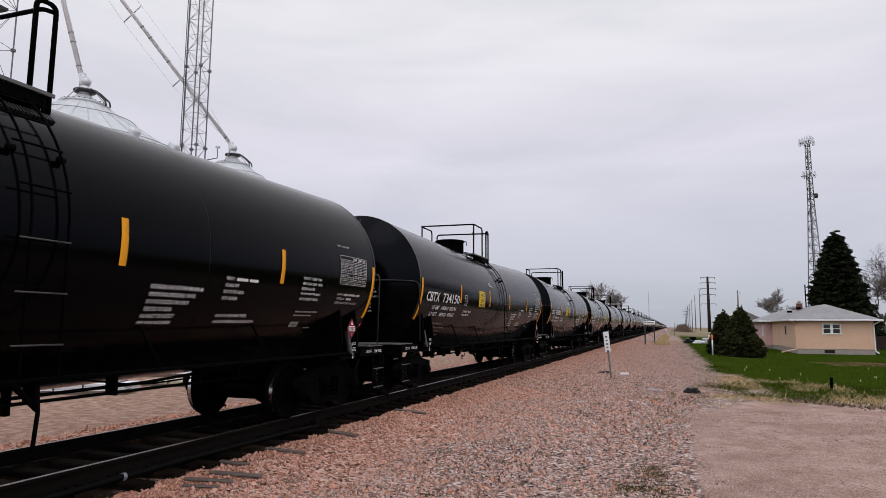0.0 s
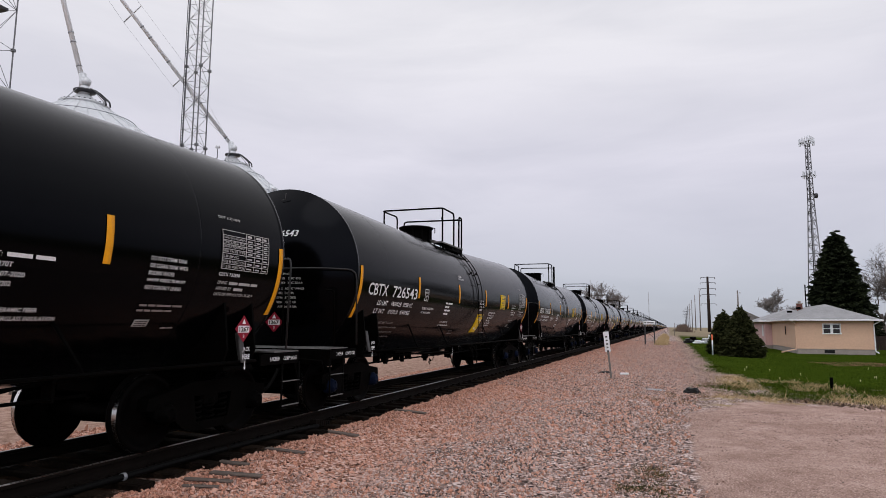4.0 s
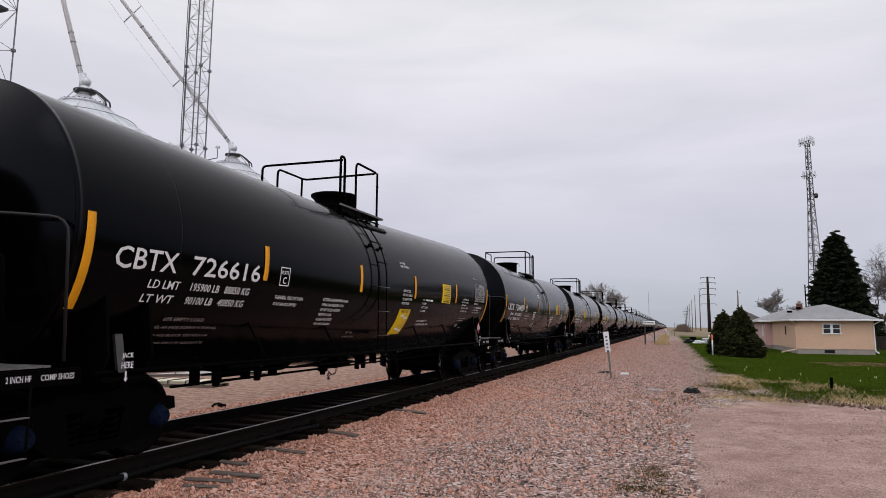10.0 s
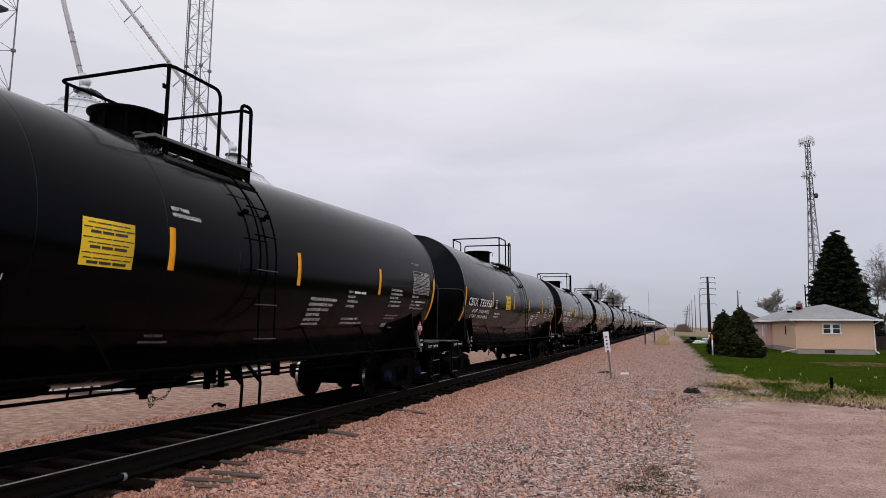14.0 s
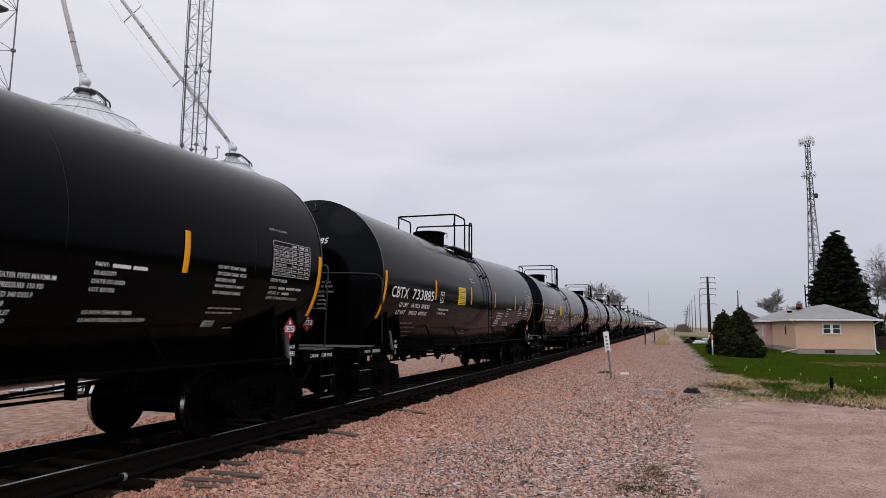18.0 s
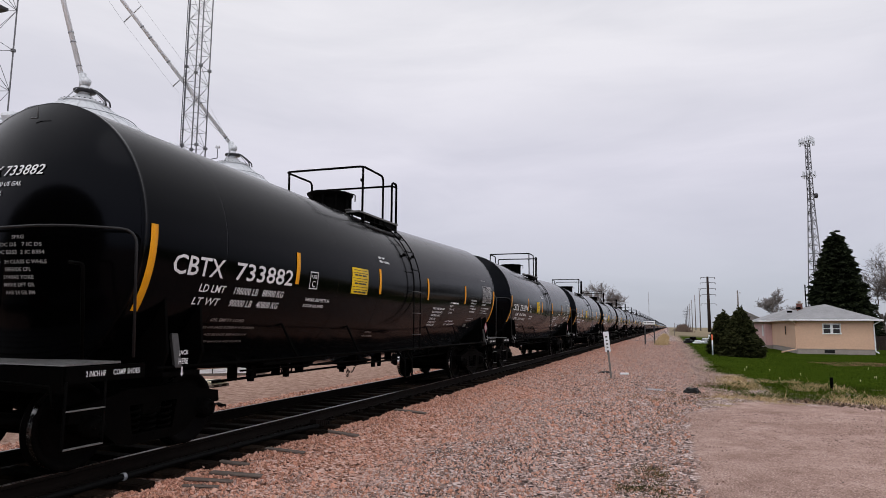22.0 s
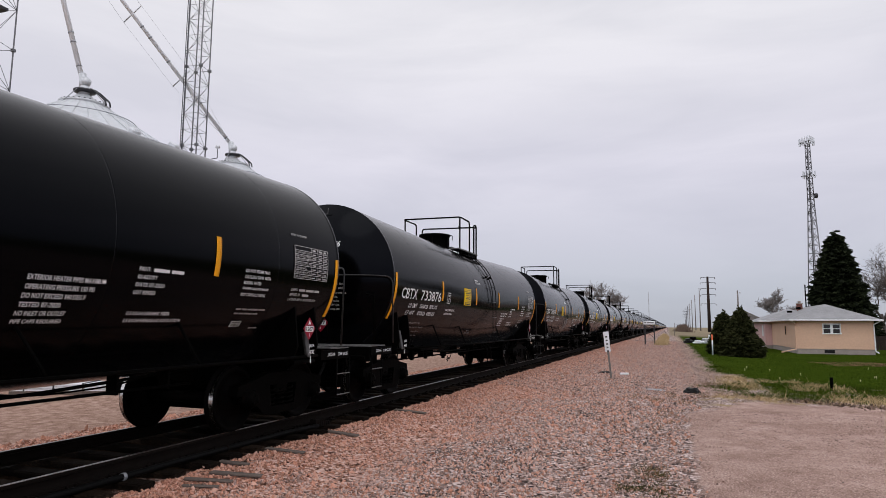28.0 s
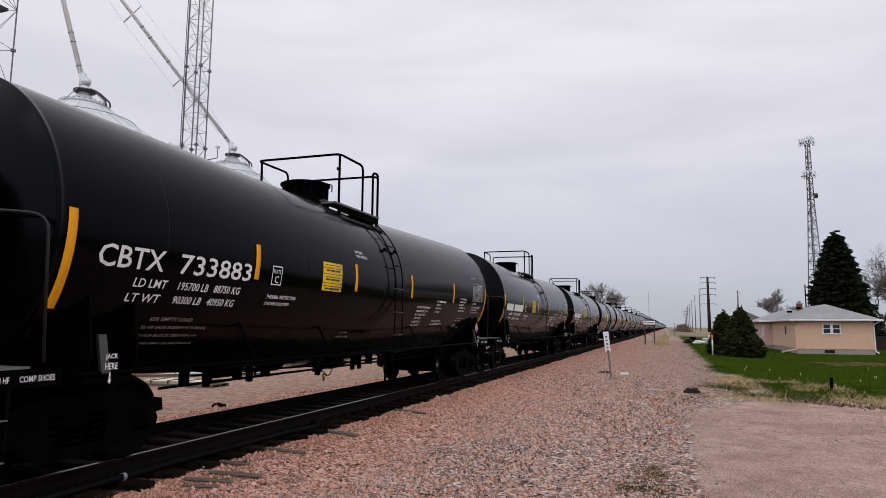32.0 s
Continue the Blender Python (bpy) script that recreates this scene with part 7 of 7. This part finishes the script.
# stacks across the lane
def stack(x, y, w, d, h, a, label, mt="white_paint"):
    s = tagged(new("sheet_stack"), label, "sheet stack", "stacks beyond the lane")
    s.matrix_basis = pose(x, y, on_ground(x, y), 0, 0, a)
    for i in range(3):
        part("pallet_beam", Mesh().box(-w / 2, w / 2, -d / 2 + i * (d - 0.12) / 2, -d / 2 + i * (d - 0.12) / 2 + 0.12, 0, 0.09, 0.006), M["plank"], s)
    n = 5
    for i in range(n):
        z = 0.092 + i * (h - 0.1) / n
        part("sheet", Mesh().box(-w / 2 + 0.02 * (i % 2), w / 2 - 0.03 * (i % 3), -d / 2, d / 2, z, z + (h - 0.1) / n - 0.012, 0.006), M[mt], s)
    for i in range(4):
        xx = -w / 2 + (i + 0.5) * w / 4
        part("strap", Mesh().box(xx - 0.02, xx + 0.02, -d / 2 - 0.006, d / 2 + 0.006, 0.09, h + 0.004), M["truss_dark"], s)


stack(-8.6, 13.3, 3.0, 1.0, 0.30, 24, "stack of white steel sheets on timber beams")
stack(-9.9, 19.4, 5.0, 1.0, 0.42, 38, "stack of white steel sheets on timber beams")
stack(-7.3, 16.0, 2.4, 0.9, 0.20, 6, "low stack of cream sheets on timber beams", "cream")
stack(-12.5, 14.8, 4.0, 1.1, 0.52, 4, "stack of white steel sheets on timber beams")
shed2 = tagged(new("steel_shed"), "white steel-clad shed with a red corner trim before the bins", "shed")
part("shed_wall", Mesh().box(-27.7, -20.5, 26.0, 31.0, -0.5, 3.5, 0.02), M["white_paint"], shed2, "white sheet wall")
for i in range(24):
    part("wall_rib", Mesh().box(-27.55 + i * 0.3, -27.51 + i * 0.3, 25.975, 26.0, -0.4, 3.45), M["white_paint"], shed2)
part("corner_trim", Mesh().box(-27.82, -27.7, 25.96, 26.1, -0.5, 3.55), M["brick"], shed2, "dark red corner trim")
part("shed_roof", Mesh().add([(-28.0, 25.7, 3.5), (-20.2, 25.7, 3.5), (-20.2, 31.3, 3.5), (-28.0, 31.3, 3.5), (-28.0, 28.5, 4.2), (-20.2, 28.5, 4.2)], [(0, 1, 5, 4), (2, 3, 4, 5), (0, 4, 3), (1, 2, 5), (0, 3, 2, 1)]), M["galv"], shed2)


# ---- loose stones and grass ----
def scatter_stones(name, label, n, place, size, mt, seed):
    """Angular stones: squashed, turned octahedra with uneven corners."""
    r2 = np.random.default_rng(seed)
    base = np.array([(1, 0, 0), (-1, 0, 0), (0, 1, 0), (0, -1, 0), (0, 0, 1), (0, 0, -1), (0.6, 0.6, 0.5), (-0.6, -0.55, 0.5)], float)
    tri = np.array([(0, 6, 4), (0, 2, 6), (2, 4, 6), (2, 1, 4), (1, 7, 4), (1, 3, 7), (3, 4, 7), (3, 0, 4), (2, 0, 5), (1, 2, 5), (3, 1, 5), (0, 3, 5)])
    xy = place(r2, n)
    n = len(xy)
    s = size * r2.lognormal(0, 0.33, n)
    dist = np.hypot(xy[:, 0] - 6.7, xy[:, 1])
    s = s * np.clip(dist / 10.0, 1.0, 1.3)
    ang = r2.uniform(0, 2 * math.pi, n)
    tilt = r2.normal(0, 0.5, (n, 2))
    pts = base[None] * r2.uniform(0.55, 1.25, (n, 8, 3))
    pts = pts * np.stack([np.ones(n), r2.uniform(0.55, 1.0, n), r2.uniform(0.6, 1.1, n)], 1)[:, None]
    c, q = np.cos(ang), np.sin(ang)
    x, y, z = pts[..., 0], pts[..., 1], pts[..., 2]
    z2 = z + tilt[:, :1] * x + tilt[:, 1:] * y
    px_, py_ = x * c[:, None] - y * q[:, None], x * q[:, None] + y * c[:, None]
    P_ = np.stack([px_, py_, z2], 2) * s[:, None, None]
    P_[..., 0] += xy[:, 0][:, None]
    P_[..., 1] += xy[:, 1][:, None]
    P_[..., 2] += (gz(xy[:, 0], xy[:, 1]) + s * 0.15)[:, None]
    F_ = (tri[None] + 8 * np.arange(n)[:, None, None]).reshape(-1, 3)
    ob = new(name, np_mesh(name, P_.reshape(-1, 3), F_, mt))
    return tagged(ob, label, "stones", kind="stuff")


def near_right(r2, n, pink=False):
    y = 3.6 + 84.0 * r2.uniform(0, 1, n) ** 2.6
    x = r2.uniform(1.25, 8.9, n) if not pink else 1.25 + 6.4 * r2.uniform(0, 1, n) ** 2.0
    keep = (x + 0.10 * np.sin(y * 3)) < np.where(y < 15.5, 7.0, np.where(y < 19.0, 7.3, 8.5 + 0.25 * np.sin(y * 1.1)))
    keep &= r2.uniform(0, 1, n) < np.clip(1.25 - 0.13 * np.maximum(x - 3.2, 0), 0.35, 1)
    return np.stack([x[keep], y[keep]], 1)


def near_left(r2, n):
    y = 4.5 + 32.0 * r2.uniform(0, 1, n) ** 1.8
    return np.stack([-r2.uniform(1.2, 3.1, n), y], 1)


scatter_stones("ballast_stones", "angular pink quartzite ballast stones", 84000, lambda r, n: near_right(r, n, True), 0.0165, M["stone"], 31)
scatter_stones("ballast_stones", "angular grey weathered ballast stones", 72000, lambda r, n: (lambda q: q[(q[:, 0] > 2.7 + 0.8 * np.sin(q[:, 1] * 0.8))])(near_right(r, n)), 0.0162, M["stone_grey"], 32)
scatter_stones("ballast_stones", "dark stones scattered in the ballast", 24000, lambda r, n: (lambda q: q[(q[:, 0] > 2.6) & (np.sin(q[:, 0] * 1.9 + q[:, 1] * 0.7) + np.sin(q[:, 1] * 1.3 - q[:, 0]) + 0.5 * np.clip(q[:, 0] - 4.4, -1, 2) > 0.3)])(near_right(r, n)), 0.0155, M["stone_dark"], 35)
scatter_stones("ballast_stones", "angular pink ballast stones beyond the rails", 16000, near_left, 0.019, M["stone"], 33)


def far_right(r2, n):
    y = 19.5 + 75.0 * r2.uniform(0, 1, n) ** 1.5
    x = r2.uniform(1.4, 8.7, n)
    keep = x < 8.3 + 0.3 * np.sin(y * 0.7)
    return np.stack([x[keep], y[keep]], 1)


scatter_stones("ballast_stones", "grey-pink ballast stones farther along the line", 30000, far_right, 0.0155, M["stone_grey"], 38)
scatter_stones("ballast_stones", "dark ballast stones farther along the line", 12000, far_right, 0.0145, M["stone_dark"], 39)


def on_drive(r2, n):
    return np.stack([r2.uniform(7.1, 13.0, n), 4.0 + 12.0 * r2.uniform(0, 1, n) ** 1.3], 1)


scatter_stones("drive_grit", "small pale pebbles scattered on the worn drive", 22000, on_drive, 0.0072, M["stone_grey"], 34)
scatter_stones("drive_grit", "small dark pebbles scattered on the worn drive", 650, on_drive, 0.0075, M["stone_dark"], 36)


def verge_edge(r2, n):
    x = r2.uniform(9.4, 12.6, n)
    return np.stack([x, 19.0 - 0.75 * np.clip(x - 10.0, 0, 1.2) + r2.normal(0, 0.30, n)], 1)


scatter_stones("verge_clods", "dark clods and stones along the drive's ragged end", 420, verge_edge, 0.024, M["clod"], 37)


def blades(name, label, n, place, height, mt, seed, lean=0.5):
    r2 = np.random.default_rng(seed)
    xy = place(r2, n)
    n = len(xy)
    h = height * r2.lognormal(0, 0.35, n)
    dist = np.hypot(xy[:, 0] - 6.7, xy[:, 1])
    t = 0.004 + 0.00040 * dist
    a = r2.uniform(0, 2 * math.pi, n)
    b = r2.normal(0, lean, (n, 2)) * h[:, None]
    z = gz(xy[:, 0], xy[:, 1]) - 0.01
    v0 = np.stack([xy[:, 0] - t * np.cos(a), xy[:, 1] - t * np.sin(a), z], 1)
    v1 = np.stack([xy[:, 0] + t * np.cos(a), xy[:, 1] + t * np.sin(a), z], 1)
    v2 = np.stack([xy[:, 0] + b[:, 0], xy[:, 1] + b[:, 1], z + h], 1)
    V = np.stack([v0, v1, v2], 1).reshape(-1, 3)
    ob = new(name, np_mesh(name, V, np.arange(3 * n).reshape(n, 3), M[mt]))
    return tagged(ob, label, cat_of(name), kind="stuff")


def clumps(r2, n, boxes, k=70, spread=0.22):
    """Places gathered in clumps inside boxes."""
    out = []
    tot = sum((x1 - x0) * (y1 - y0) for x0, x1, y0, y1 in boxes)
    for x0, x1, y0, y1 in boxes:
        m = max(1, int(n / k * (x1 - x0) * (y1 - y0) / tot))
        c = np.stack([r2.uniform(x0, x1, m), r2.uniform(y0, y1, m)], 1)
        out.append((c[:, None] + r2.normal(0, spread, (m, k, 2))).reshape(-1, 2))
    return np.concatenate(out)


def lawn_places(r2, n):
    y = 23.0 + 75.0 * r2.uniform(0, 1, n) ** 1.7
    x = 8.2 + r2.uniform(0, 1, n) * (6 + 0.34 * y)
    keep = (x > 8.4 + 0.3 * np.sin(y * 0.8) + 1.2 * np.clip((42 - y) / 18, 0, 1)) & ~((x > HX0) & (x < HX1) & (y > HY0) & (y < HY1))
    return np.stack([x[keep], y[keep]], 1)


blades("lawn_tufts", "short spring-green lawn grass", 60000, lawn_places, 0.04, "grass", 41)
blades("dry_grass", "straw-coloured dry grass clumps on the verge", 3400, lambda r, n: clumps(r, n, [(8.4, 9.3, 21.5, 27.0), (9.3, 11.2, 24.7, 25.2), (10.3, 11.7, 21.8, 24.2), (10.9, 13.4, 17.9, 20.6), (7.9, 10.6, 18.4, 19.3)], 40, 0.17), 0.10, "dry", 42, 0.9)
blades("dry_grass", "matted brown dead grass on the verge", 4200, lambda r, n: clumps(r, n, [(7.5, 9.0, 18.0, 27.0), (5.4, 7.0, 17.6, 18.6), (6.5, 6.9, 11.5, 17.5), (15.0, 19.0, 40.0, 46.0)], 45, 0.2), 0.05, "dead", 46, 1.0)
blades("lawn_tufts", "green tufts among the dry verge", 11000, lambda r, n: clumps(r, n, [(8.6, 12.8, 19.2, 24.4), (8.0, 8.8, 20.6, 23.4), (8.5, 9.2, 29.0, 34.0)], 70, 0.30), 0.06, "grass", 43, 0.6)
blades("weeds", "brown-green weeds at the gravel's edge", 1700, lambda r, n: clumps(r, n, [(6.15, 6.6, 7.6, 9.3), (6.35, 6.7, 6.8, 8.4)], 50, 0.09), 0.035, "weed", 44, 0.9)
blades("weeds", "dead stalks at the gravel's edge", 420, lambda r, n: clumps(r, n, [(6.1, 6.8, 6.8, 9.6), (6.2, 7.2, 17.0, 20.0)], 30, 0.14), 0.07, "dead", 45, 0.9)
# dandelion heads on the lawn
heads = tagged(new("dandelion_heads"), "pale dandelion heads scattered over the lawn", "flowers", kind="stuff")
hm, hr = Mesh(), random.Random(48)
for i in range(13):
    x, y = hr.uniform(9.4, 16.0), hr.uniform(24.5, 38.0)
    hm.lathe([(0.0, 0.0), (0.006, 0.0), (0.006, 0.06), (0.018, 0.07), (0.020, 0.085), (0.012, 0.10), (0.0, 0.105)], 6, "z", (x, y, on_ground(x, y)))
part("heads", hm, M["straw_head"], heads)


# ---- what moves ----
def run_out(t):
    """How far the train has rolled at t seconds, counted from t = 18.5 s."""
    s, s0 = (t - 16) / 16, 2.5 / 16
    f = lambda u: 153.222 * u + 5.203 * u * u - 0.005 * u ** 3 - 0.040 * u ** 4
    return f(s) - f(s0)


def motions():
    """The train rolls towards and past the camera; the wheels of the nearer cars turn with it."""
    slack = {-9: -0.01, -7: 0.03, -6: 0.04, -4: -0.03, -3: -0.03, -1: 0.05, 0: 0.04, 1: 0.02, 2: -0.01, 3: -0.05, 4: -0.01, 6: -0.05, 7: -0.02, 8: 0.01}
    for k, car in CARS.items():
        walk(car, [(t, pose(0, 6.189 + HALF + k * PITCH + slack.get(k, 0.0) - run_out(t), 0)) for t in range(0, 33, 2)])
    turn = [(i / 15, -math.degrees(run_out(0) - run_out(i / 15)) / WHEEL_R) for i in range(481)]
    for k in range(FIRST, 10):
        for ob in CARS[k].children:
            if ob.name.startswith("wheelset"):
                y = ob.matrix_basis.translation.y
                walk(ob, [(t, pose(0, y, WHEEL_R, a)) for t, a in turn])


motions()
